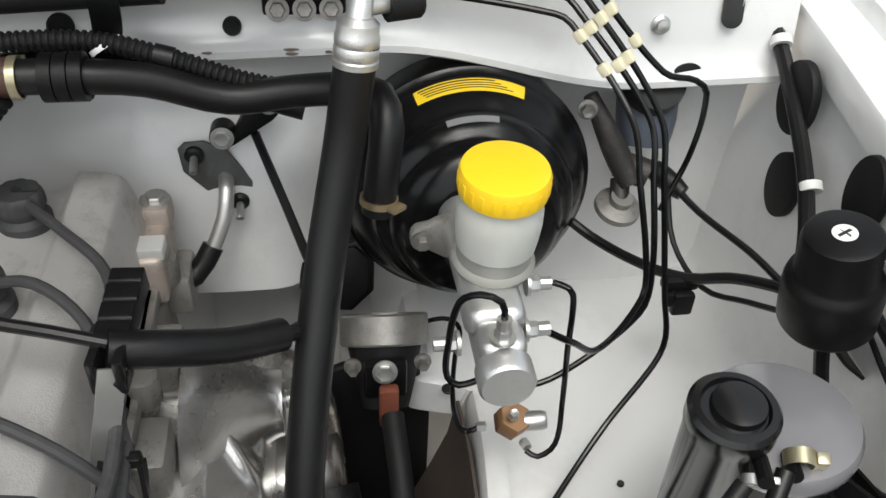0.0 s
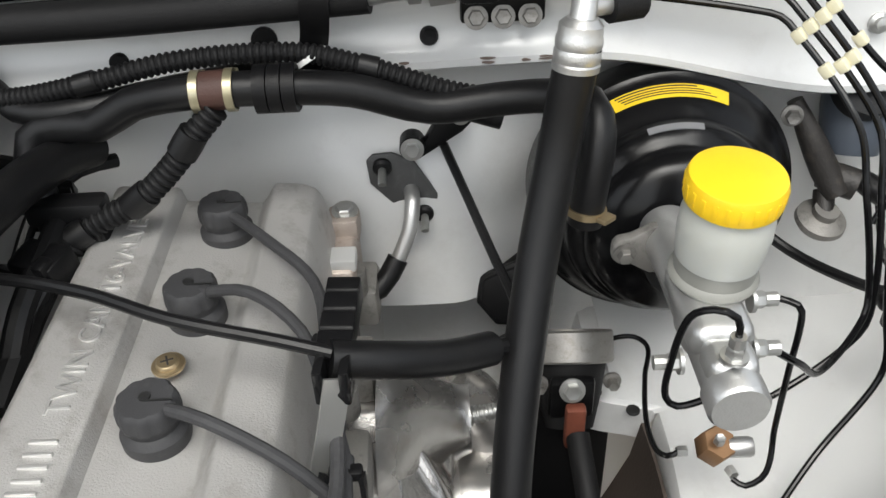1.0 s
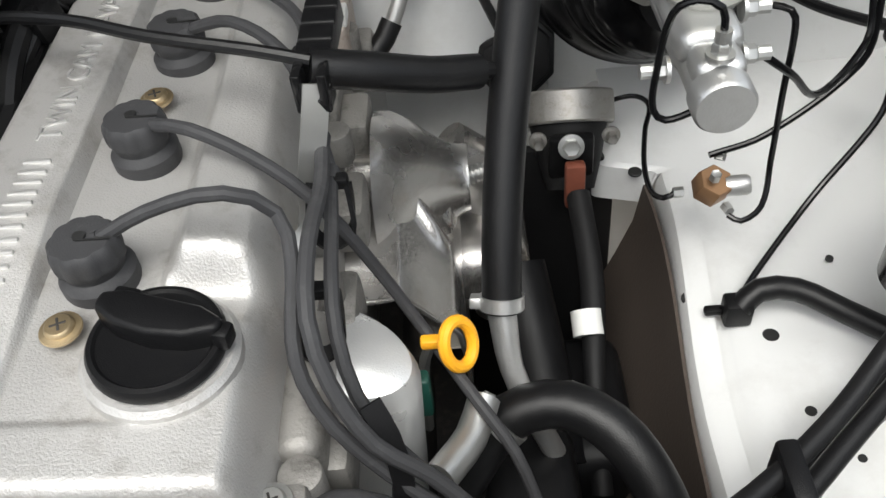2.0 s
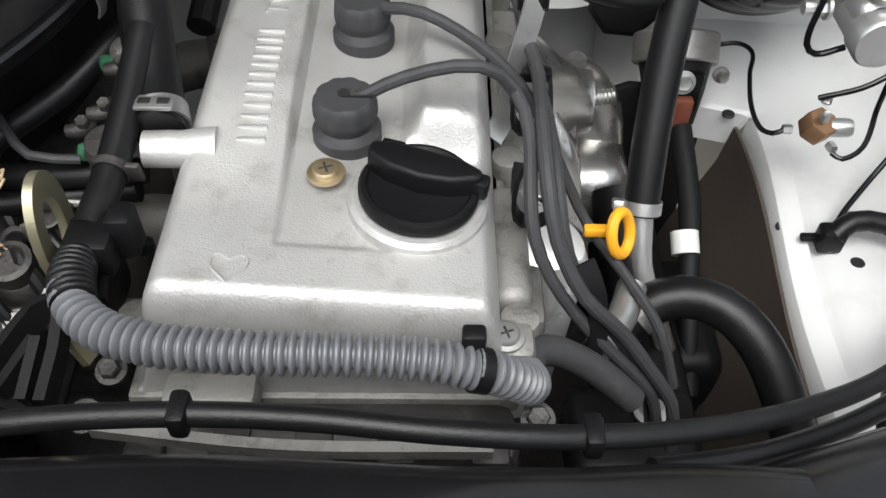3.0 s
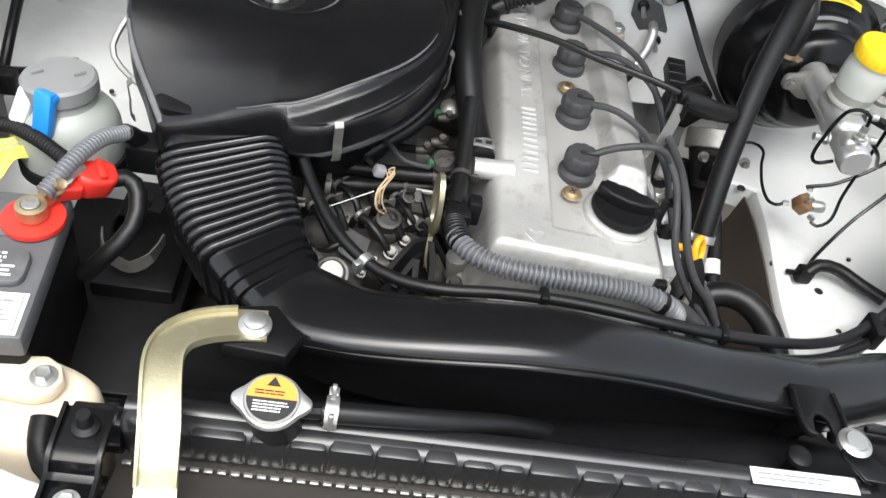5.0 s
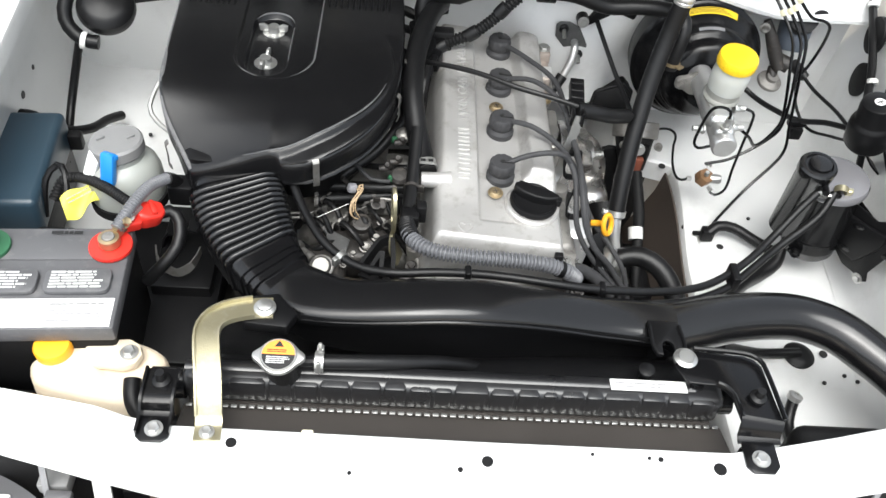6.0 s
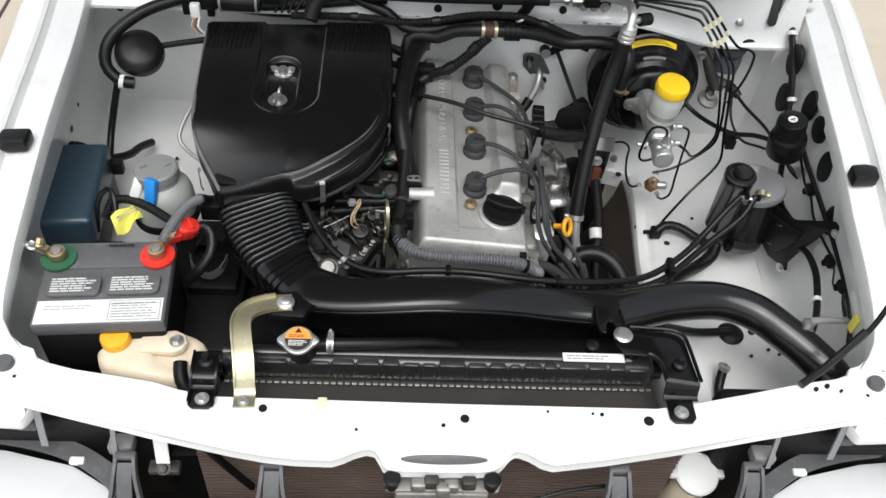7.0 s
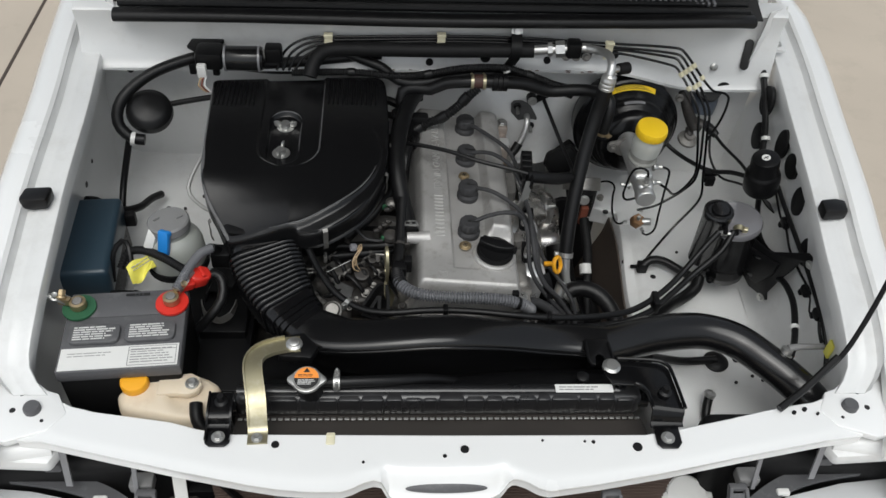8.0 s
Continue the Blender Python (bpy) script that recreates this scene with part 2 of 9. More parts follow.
def round_edges(bm, faces, w, seg=2, angle=30):
    if w <= 0:
        return
    edges = {e for f in faces for e in f.edges}
    sharp = [e for e in edges if len(e.link_faces) == 2 and e.calc_face_angle(0) > radians(angle)]
    bmesh.ops.bevel(bm, geom=sharp, offset=w, offset_type="OFFSET", segments=seg, profile=0.5, affect="EDGES", clamp_overlap=True)


def box(bm, c, s, bev=0.003, m=Matrix(), seg=2):
    """A block with rounded edges, centre c and size s, posed by m."""
    r = bmesh.ops.create_cube(bm, size=1.0, matrix=m @ Matrix.Translation(c) @ Matrix.Diagonal((*s, 1)))
    round_edges(bm, {f for v in r["verts"] for f in v.link_faces}, min(bev, min(s) * 0.45), seg)
    return bm


def slab(bm, outline, z0, z1, bev=0.002, m=Matrix(), seg=2):
    """A flat plate of any outline between two heights."""
    lo = [bm.verts.new(m @ Vector((x, y, z0))) for x, y in outline]
    hi = [bm.verts.new(m @ Vector((x, y, z1))) for x, y in outline]
    n = len(lo)
    faces = [bm.faces.new(hi), bm.faces.new(list(reversed(lo)))]
    faces += [bm.faces.new((lo[i], lo[(i + 1) % n], hi[(i + 1) % n], hi[i])) for i in range(n)]
    bmesh.ops.recalc_face_normals(bm, faces=faces)
    round_edges(bm, faces, bev, seg)
    return bm


def disc_outline(cx, cy, rx, ry=None, n=24, a0=0, a1=360):
    ry = rx if ry is None else ry
    return [(cx + rx * math.cos(radians(a0 + (a1 - a0) * i / n)), cy + ry * math.sin(radians(a0 + (a1 - a0) * i / n))) for i in range(n if a1 - a0 == 360 else n + 1)]


def rounded(w, h, r, n=5):
    """A rectangle w by h with round corners, about the origin."""
    out = []
    for cx, cy, a in ((w / 2 - r, h / 2 - r, 0), (-w / 2 + r, h / 2 - r, 90), (-w / 2 + r, -h / 2 + r, 180), (w / 2 - r, -h / 2 + r, 270)):
        out += [(cx + r * math.cos(radians(a + 90 * i / n)), cy + r * math.sin(radians(a + 90 * i / n))) for i in range(n + 1)]
    return out


def strip(bm, pts, width, thick, side=(1, 0, 0), step=0.01, bev=0.0008):
    """A bent metal strap: a flat bar led along a line, its width along side."""
    line = spline(pts, step)
    s = Vector(side).normalized()
    rings = []
    for i, p in enumerate(line):
        t = (line[min(i + 1, len(line) - 1)] - line[max(i - 1, 0)]).normalized()
        w = (s - t * s.dot(t)).normalized()
        n = t.cross(w)
        a, b = w * width / 2, n * thick / 2
        rings.append([p - a - b, p + a - b, p + a + b, p - a + b])
    skin(bm, rings)
    return bm


def sheet(bm, f, us, vs, thick=0.0015, down=(0, 0, -1)):
    """A thin pressed panel: f(u, v) gives its points; it has real thickness along down."""
    top = [[bm.verts.new(f(u, v)) for v in vs] for u in us]
    d = Vector(down) * thick
    bot = [[bm.verts.new(p.co + d) for p in row] for row in top]
    a, b = len(us), len(vs)
    for i in range(a - 1):
        for j in range(b - 1):
            bm.faces.new((top[i][j], top[i + 1][j], top[i + 1][j + 1], top[i][j + 1]))
            bm.faces.new((bot[i][j], bot[i][j + 1], bot[i + 1][j + 1], bot[i + 1][j]))
    rim = [(i, 0) for i in range(a)] + [(a - 1, j) for j in range(1, b)] + [(i, b - 1) for i in range(a - 2, -1, -1)] + [(0, j) for j in range(b - 2, 0, -1)]
    for (i, j), (k, l) in zip(rim, rim[1:] + rim[:1]):
        bm.faces.new((top[i][j], bot[i][j], bot[k][l], top[k][l]))
    bmesh.ops.recalc_face_normals(bm, faces=bm.faces[:])
    return bm


def span(a, b, n):
    return [a + (b - a) * i / n for i in range(n + 1)]


def ease(a, b, x):
    t = max(0.0, min(1.0, (x - a) / (b - a)))
    return t * t * (3 - 2 * t)


def at_world(ob):
    m = ob.matrix_basis.copy()
    while ob.parent:
        ob = ob.parent
        m = ob.matrix_basis @ m
    return m


def mesh_object(name, bm, mat, angle=35):
    bmesh.ops.recalc_face_normals(bm, faces=bm.faces[:])
    me = bpy.data.meshes.new(name)
    bm.to_mesh(me)
    bm.free()
    me.materials.append(mat)
    me.polygons.foreach_set("use_smooth", [True] * len(me.polygons))
    me.set_sharp_from_angle(angle=radians(angle))
    return new(name, me)


def part(name, bm, mat, parent, label="", angle=35):
    """One mesh of a thing, built in world metres."""
    bm.transform(at_world(parent).inverted())
    ob = mesh_object(name, bm, mat, angle)
    ob.parent = parent
    return tagged(ob, label)


def thing(name, base, label, category, group=""):
    ob = new(name)
    ob.empty_display_size = 0.02
    ob.matrix_basis = Matrix.Translation(base)
    return tagged(ob, label, category, group)


def solid(name, bm, mat, label, category, group="", kind="", angle=35):
    """A thing, or a piece of the setting, of a single mesh."""
    return tagged(mesh_object(name, bm, mat, angle), label, category, group, kind)


def shift(ob, x, y, z):
    """Moves a whole thing with its parts."""
    ob.matrix_basis = Matrix.Translation((x, y, z)) @ ob.matrix_basis


def B():
    return bmesh.new()


def bolt(bm, p, d=(0, 0, 1), r=0.008, h=0.006, washer=True):
    """A hexagon head with its flange."""
    m = aim(p, d)
    if washer:
        lathe(bm, [(0, 0), (r * 1.45, 0), (r * 1.45, h * 0.25), (r, h * 0.3), (0, h * 0.3)], m, 20)
    lathe(bm, [(0, h * 0.2), (r, h * 0.2), (r, h * 0.85), (r * 0.85, h), (r * 0.5, h * 0.95), (0, h * 0.95)], m, 6)
    return bm


def worm_clip(bm, p, d, r, w=0.010):
    """A hose clip: a band with a screw block."""
    m = aim(p, d)
    lathe(bm, [(r, -w / 2), (r + 0.0015, -w / 2), (r + 0.0015, w / 2), (r, w / 2), (r, -w / 2)], m, 24)
    box(bm, (r + 0.004, 0, 0), (0.008, 0.014, w * 0.8), 0.001, m)
    return bm


def bars(bm, m, w, h, rows, fill=0.6, cuts=3, seed=1, lift=0.0003):
    """Unreadable print: rows of small bars on a w by h field in m's plane."""
    rnd = random.Random(seed)
    rh = h / rows
    for i in range(rows):
        x = -w / 2
        y = h / 2 - (i + 0.5) * rh
        end = w / 2 - rnd.random() * w * 0.25
        while x < end:
            l = min(end - x, w * (0.08 + 0.22 * rnd.random()))
            box(bm, (x + l / 2, y, lift / 2), (l, rh * fill, lift), 0, m)
            x += l + w * 0.025
    return bm


def lettering(name, words, m, size, mat, parent, depth=0.001, label=""):
    """Raised or printed words in the built-in font."""
    cu = bpy.data.curves.new(name, "FONT")
    cu.body, cu.size, cu.extrude, cu.resolution_u = words, size, depth, 3
    cu.align_x, cu.align_y = "LEFT", "CENTER"
    ob = new(name, cu)
    dg = bpy.context.evaluated_depsgraph_get()
    me = bpy.data.meshes.new_from_object(ob.evaluated_get(dg))
    bpy.data.objects.remove(ob)
    me.transform(at_world(parent).inverted() @ m)
    me.materials.clear()
    me.materials.append(mat)
    out = new(name, me)
    out.parent = parent
    return tagged(out, label)


# ---- setting: ground and the body of the truck round the engine bay ----
def ground():
    bm = B()
    us, vs = span(-30, 30, 30), span(-30, 30, 30)
    sheet(bm, lambda u, v: Vector((u, v, 0)), us, vs, 0.05)
    solid("ground", bm, CONCRETE, "pale beige concrete floor under the truck", "floor", kind="structure")
    bm = B()
    box(bm, (-1.62, 2.2, 0.001), (0.012, 9, 0.006), 0.001)
    solid("ground_joint", bm, FELT, "dark joint line across the concrete floor", "floor", kind="structure")


def rail_line(side):
    """Inner edge of the wing's upper rail, from the front to the rear: x, y, z."""
    xs = (0.615, 0.645, 0.652, 0.664, 0.681, 0.705, 0.727, 0.742) if side > 0 else (0.615, 0.648, 0.652, 0.658, 0.664, 0.671, 0.684, 0.695)
    return [(side * x, y, z) for x, (y, z) in zip(xs, ((0.090, 0.950), (0.130, 0.965), (0.21, 0.998), (0.35, 1.022), (0.48, 1.038), (0.68, 1.052), (0.85, 1.062), (1.02, 1.07)))]


def wing(side):
    word = "left" if side < 0 else "right"
    line = spline(rail_line(side), 0.02)
    # upper rail flange, stepped up to the outer skin
    prof = [(0.004, -0.034), (0.0, -0.030), (-0.001, -0.004), (0.001, 0.000), (0.006, 0.001), (0.011, 0.0), (0.024, 0.0), (0.029, 0.0016), (0.034, 0.0016), (0.039, 0.0), (0.050, 0.0), (0.054, 0.006), (0.056, 0.012)]
    bm = B()
    us = list(range(len(line)))
    sheet(bm, lambda u, v: Vector((line[u].x + side * prof[v][0], line[u].y, line[u].z + prof[v][1])), us, list(range(len(prof))), 0.0018)
    solid("inner_rail_" + word, bm, PAINT, "white painted rail flange along the wing's inner edge", "car body", kind="structure")
    # outer skin
    skin_prof = [(0.057, 0.000), (0.058, 0.014), (0.064, 0.019), (0.082, 0.020), (0.102, 0.013), (0.114, -0.002), (0.122, -0.03), (0.126, -0.08), (0.129, -0.25), (0.132, -0.50)]
    bm = B()
    ext = [Vector((side * 0.60, -0.02, 0.93)), Vector((side * 0.63, 0.05, 0.94))] + line[2:] + [Vector((side * 0.708, 1.3, 1.085))]
    sheet(bm, lambda u, v: Vector((ext[u].x + side * skin_prof[v][0], ext[u].y, ext[u].z + skin_prof[v][1])), list(range(len(ext))), list(range(len(skin_prof))), 0.0015, (-side, 0, 0))
    solid("wing_panel_" + word, bm, PAINT_OUT, "glossy white front wing of the truck", "car body", kind="structure")
    # inner wall, rounded into the shelf over the wheel
    floor_z = 0.722 if side > 0 else 0.755

    def inner(y):
        if side < 0:
            return 0.392
        return 0.402 + 0.023 * ease(0.45, 0.72, y) - 0.05 * ease(0.745, 0.765, y)

    def shell(u, v):
        p = line[u]
        zf = floor_z + (0.012 if p.y > 0.6 else 0) * ease(0.6, 0.9, p.y)
        top = p.z - 0.028
        plain = 0.698 + 0.060 * (p.y - 0.68) - 0.02 * ease(0.20, 0.09, p.y)
        xw = plain
        if v <= 8:
            t = v / 8
            xw = abs(p.x) + 0.006 + (plain - abs(p.x) - 0.006) * ease(0.0, 0.6, t)
            return Vector((side * (xw + 0.006 * math.sin(math.pi * t)), p.y, top + (zf + 0.035 - top) * t))
        if v <= 13:
            a = radians((v - 8) * 18)
            return Vector((side * (xw - 0.035 + 0.035 * math.cos(a)), p.y, zf + 0.035 - 0.035 * math.sin(a)))
        t = (v - 13) / 36
        lip = inner(p.y)
        x = xw - 0.035 + (lip + 0.012 - xw + 0.035) * t
        dish = 0.006 * math.sin(9 * x + 5 * p.y) * math.sin(14 * p.y + 1)
        groove = ease(lip + 0.008, lip + 0.016, x) * ease(lip + 0.036, lip + 0.026, x) * ease(0.20, 0.26, p.y) * ease(0.66, 0.62, p.y)
        bead = math.exp(-((x - 0.515) / 0.012) ** 2) * ease(0.28, 0.32, p.y) * ease(0.46, 0.42, p.y)
        return Vector((side * x, p.y, zf + dish - 0.007 * groove + 0.004 * bead))

    bm = B()
    sheet(bm, shell, us, list(range(50)), 0.0018, (0, 0, -1))
    solid("inner_wing_" + word, bm, PAINT, "white painted inner wing with a shelf over the wheel", "car body", kind="structure")
    # edge of the shelf turned down beside the engine
    bm = B()
    prof2 = [(0.020, 0.004), (0.010, 0.0035), (0.003, 0.0), (-0.001, -0.008), (-0.003, -0.05), (-0.008, -0.20), (-0.008, -0.40)]
    for y0, y1, deep in ((0.09, 0.744, 1.0), (0.744, 0.90, 0.1)) if side > 0 else ((0.09, 0.90, 1.0),):
        sheet(bm, lambda u, v: Vector((side * (inner(u) + prof2[v][0]), u, floor_z + prof2[v][1] * (deep if v > 2 else 1) + 0.001)), span(y0, y1, 60), list(range(len(prof2))), 0.002, (-side, 0, 0))
    solid("shelf_edge_" + word, bm, PAINT, "white turned-down edge of the wheel shelf", "car body", kind="structure")
    # dark splash sheet hanging beside the engine
    bm = B()
    sheet(bm, lambda u, v: Vector((side * (inner(u) - 0.010 - (0.055 if side > 0 else 0.025) * ease(0.712, 0.5, v) - 0.006 * math.sin(9 * u)), u, v)), span(0.30, 0.742, 20), span(0.712, 0.25, 10), 0.003, (-side, 0, 0))
    solid("splash_sheet_" + word, bm, FELT, "brown fibre splash sheet beside the engine", "splash sheet", kind="structure")


def firewall():
    # lower panel with the tunnel's bulge, then the ledge and the upper band under the cowl
    def shape(u, v):
        x = -0.72 + 1.44 * u
        bulge = 0.045 * ease(0.02, 0.14, x) * ease(0.34, 0.24, x) + 0.02 * ease(-0.45, -0.2, x) * ease(0.02, -0.1, x)
        dent = 0.006 * math.sin(17 * x + 1)
        skew = 0.015 * x
        drop = 0.008 - 0.046 * ease(0.34, 0.58, x)
        if v < 30:
            t = v / 29
            z = 0.30 + 0.715 * (1 - (1 - t) ** 1.7)
            y = 0.895 + skew + 0.13 * ease(0.765, 0.740, z) * ease(0.10, 0.16, x) * ease(0.335, 0.30, x) - bulge * ease(1.01, 0.90, z) - 0.10 * ease(0.80, 0.45, z) + dent * ease(0.4, 0.7, z) * ease(1.0, 0.93, z)
            return Vector((x, y, z + drop * t ** 3))
        pts = [(0.885, 1.022), (0.850, 1.030), (0.832, 1.030), (0.826, 1.034), (0.826, 1.040), (0.836, 1.046), (0.842, 1.060), (0.846, 1.080), (0.843, 1.100), (0.836, 1.125), (0.828, 1.148), (0.826, 1.160), (0.832, 1.166), (0.870, 1.168)]
        y, z = pts[v - 30]
        back = 0.030 * ease(0.52, 0.66, abs(x)) * ease(1.06, 1.14, z)
        return Vector((x, y + skew + back, z + 0.012 * x + drop * ease(1.09, 1.045, z)))
    bm = B()
    sheet(bm, shape, span(0, 1, 120), list(range(44)), 0.002, (0, 1, 0))
    solid("firewall", bm, PAINT, "white painted firewall with a ledge below the cowl", "car body", kind="structure", angle=50)


def cowl():
    bm = B()
    tube(bm, [(-0.635, 0.826, 1.156), (-0.4, 0.818, 1.166), (0, 0.812, 1.172), (0.4, 0.820, 1.178), (0.60, 0.836, 1.176), (0.635, 0.845, 1.170)], 0.017, 14, 0.04, flat=0.75)
    seal = solid("cowl_seal", bm, RUBBER, "black rubber weatherstrip along the cowl", "seal", kind="structure")
    for y, z, r in ((0.840, 1.184, 0.009), (0.858, 1.190, 0.005)):
        bm = B()
        tube(bm, [(-0.63, y + 0.012, z - 0.016), (-0.3, y + 0.004, z - 0.006), (0, y, z), (0.3, y + 0.004, z + 0.003), (0.63, y + 0.022, z - 0.002)], r, 10, 0.04)
        part("lip", bm, RUBBER, seal)
    bm = B()
    sheet(bm, lambda u, v: Vector((u, v, 1.165 + 0.012 * u + (v - 0.86) * 0.25)), span(-0.66, 0.66, 20), span(0.85, 1.5, 8), 0.002)
    ob = solid("cowl_panel", bm, INK, "dark grey cowl panel in front of the windscreen", "car body", kind="structure")
    for x0, x1 in ((-0.46, -0.12), (0.12, 0.58)):
        for i in range(int((x1 - x0) / 0.0125)):
            x = x0 + i * 0.0125
            bm = B()
            box(bm, (x, 0.905, 1.184 + 0.012 * x), (0.006, 0.07, 0.008), 0.001)
            part("vent_slat", bm, LABEL_G, ob)
    # turned-up wing corners by the hinges
    for s in (-1, 1):
        g = 0.0 if s < 0 else 0.03
        bm = B()
        sheet(bm, lambda u, v: Vector((s * (0.630 + g + u + 0.012 * math.sin(v * 9)), 0.850 + 0.9 * u + 0.02 * v, 1.062 + v - 0.25 * u)), span(0, 0.062, 6), span(0, 0.125, 10), 0.003, (0, 1, 0))
        solid("hinge_panel", bm, PAINT, "white turned-up corner panel under the bonnet hinge", "car body", kind="structure")
        h = tagged(thing("bonnet_hinge", (s * (0.70 + g), 0.92, 1.07), "white painted bonnet hinge bolted to the wing", "hinge", "bonnet hinges"), kind="structure")
        bm = B()
        strip(bm, [(s * (0.668 + g), 0.905, 1.072), (s * (0.672 + g), 0.915, 1.10), (s * (0.666 + g), 0.93, 1.13), (s * (0.658 + g), 0.96, 1.18), (s * (0.655 + g), 1.04, 1.22)], 0.026, 0.005, (1, 0.5, 0))
        part("arm", bm, PAINT, h)
        bm = B()
        box(bm, (s * (0.705 + g), 0.925, 1.080), (0.032, 0.09, 0.010), 0.004)
        part("base", bm, PAINT, h)
        part("bolt", bolt(B(), (s * (0.705 + g), 0.90, 1.085), r=0.007), STEEL, h)
        bm = B()
        strip(bm, [(s * (0.688 + g), 0.93, 1.08), (s * (0.690 + g), 0.94, 1.115), (s * (0.684 + g), 0.965, 1.15)], 0.014, 0.008, (0, 1, 0))
        part("link", bm, DULL, h)


def bonnet():
    bm = B()
    c, s_ = math.cos(radians(51)), math.sin(radians(51))
    sheet(bm, lambda u, v: Vector((u, 1.06 - v * c, 1.20 + v * s_ + 0.04 * (1 - (u / 0.72) ** 2))), span(-0.72, 0.72, 16), span(0, 1.12, 12), 0.02, (0, 0.8, 0.5))
    ob = solid("bonnet", bm, PAINT_OUT, "white bonnet propped open over the engine bay", "car bonnet", kind="structure")
    # Dark sheet added out of view: glossy black parts reflect it instead of sky.
    bm = B()
    sheet(bm, lambda u, v: Vector((u, 1.045 - v * c, 1.185 + v * s_ + 0.04 * (1 - (u / 0.72) ** 2))), span(-0.62, 0.62, 14), span(0.06, 1.0, 10), 0.006, (0, 0.8, 0.5))
    part("dimming_sheet", bm, DIMSHEET, ob, "unseen dark sheet added under the bonnet to dim reflections")


def support():
    back = [(-0.615, 0.092), (-0.575, 0.072), (-0.539, 0.062), (-0.424, 0.042), (-0.385, 0.030), (-0.34, 0.021), (-0.176, 0.019), (-0.009, 0.017), (0.287, 0.016), (0.346, 0.026), (0.425, 0.043), (0.522, 0.067), (0.575, 0.076), (0.615, 0.092)]
    front = [(-0.659, 0.018), (-0.606, 0.016), (-0.491, -0.014), (-0.408, -0.035), (-0.304, -0.058), (-0.26, -0.066), (-0.219, -0.070), (-0.170, -0.071), (-0.155, -0.066), (-0.140, -0.058), (-0.125, -0.053), (-0.112, -0.055), (-0.104, -0.060), (-0.097, -0.065), (-0.080, -0.068), (-0.02, -0.069), (0.035, -0.068), (0.052, -0.065), (0.060, -0.060), (0.070, -0.055), (0.082, -0.052), (0.098, -0.058), (0.115, -0.069), (0.13, -0.073), (0.203, -0.063), (0.307, -0.045), (0.459, -0.014), (0.573, 0.009), (0.64, 0.018)]
    bm = B()

    xs = span(-0.64, 0.635, 220)

    def at_x(line, x):
        x = max(line[0][0], min(line[-1][0], x))
        for (a, ya), (b, yb) in zip(line, line[1:]):
            if a <= x <= b:
                return ya + (yb - ya) * (x - a) / (b - a)

    def f(x, v):
        yb, yf = at_x(back, x), at_x(front, x)
        z = 0.950 - 0.004 * ease(0.4, 0.62, abs(x))
        if v == 0:
            return Vector((x, yb + 0.001, z - 0.030))
        if v == 1:
            return Vector((x, yb, z - 0.002))
        if v <= 14:
            t = (v - 2) / 12
            dip = 0.004 * ease(0.75, 0.95, t) * (1 if abs(x + 0.015) < 0.10 else 0.6)
            dip += 0.030 * ease(0.60, 1.0, t) * ease(0.096, 0.080, abs(x + 0.0185))
            return Vector((x, yb - 0.002 + (yf - yb) * t, z - dip))
        return Vector((x, yf - 0.002 * (v - 15), z - 0.005 - 0.008 * (v - 14) - 0.030 * ease(0.096, 0.080, abs(x + 0.0185))))
    sheet(bm, f, xs, list(range(17)), 0.0018)
    ob = solid("radiator_support", bm, PAINT_OUT, "white painted upper radiator support panel", "car body", kind="structure")
    # corner gussets to the rails
    for s in (-1, 1):
        bm = B()
        slab(bm, [(s * 0.600, 0.094), (s * 0.618, 0.100), (s * 0.640, 0.118), (s * 0.652, 0.14), (s * 0.665, 0.20), (s * 0.72, 0.20), (s * 0.715, 0.10), (s * 0.70, 0.02), (s * 0.655, 0.010), (s * 0.60, 0.03), (s * 0.58, 0.06)], 0.935, 0.948, 0.003)
        solid("support_corner", bm, PAINT_OUT, "white corner gusset between support and wing rail", "car body", kind="structure")
        bm = B()
        lathe(bm, [(0, 0.02), (0.011, 0.02), (0.0125, 0.017), (0.0125, 0), (0, 0)], Matrix.Translation((s * 0.630, 0.065, 0.938)), 20)
        solid("rubber_buffer", bm, CASEGREY, "round grey rubber bonnet buffer on the support corner", "rubber buffer", "corner buffers")
        for x, y, r in ((0.653, 0.092, 0.0028), (0.659, 0.064, 0.0042), (0.612, 0.046, 0.0026)):
            bm = B()
            lathe(bm, [(0, 0.0006), (r, 0.0006), (r * 1.1, 0), (r * 1.1, -0.003), (0, -0.003)], pose(s * x, y, 0.9482), 14)
            solid("corner_hole", bm, INK, "small dark hole in the white corner gusset", "hole", "corner holes", kind="structure")
    # round plugs and holes in the top of the panel
    for x, y, r in ((-0.268, 0.002, 0.006), (0.010, -0.008, 0.0065), (0.271, -0.006, 0.0075), (-0.020, -0.019, 0.003), (0.205, 0.003, 0.003), (0.192, 0.004, 0.002), (0.128, 0.006, 0.002), (0.535, 0.054, 0.0032), (0.554, 0.060, 0.0034), (0.573, 0.052, 0.0022), (-0.139, -0.028, 0.0022)):
        bm = B()
        lathe(bm, [(0, 0.0008), (r * 0.9, 0.0008), (r, 0.0), (r, -0.004), (0, -0.004)], Matrix.Translation((x, y, 0.951)), 16)
        part("plug", bm, MATT, ob)
    bm = B()
    slab(bm, rounded(0.013, 0.020, 0.002, 2), 0, 0.0016, 0.0005, pose(-0.188, 0.011, 0.950))
    box(bm, (-0.188, 0.015, 0.9522), (0.008, 0.003, 0.002), 0.0006)
    part("captive_nut", bm, CREAM, ob, "small stained captive nut")


ground()
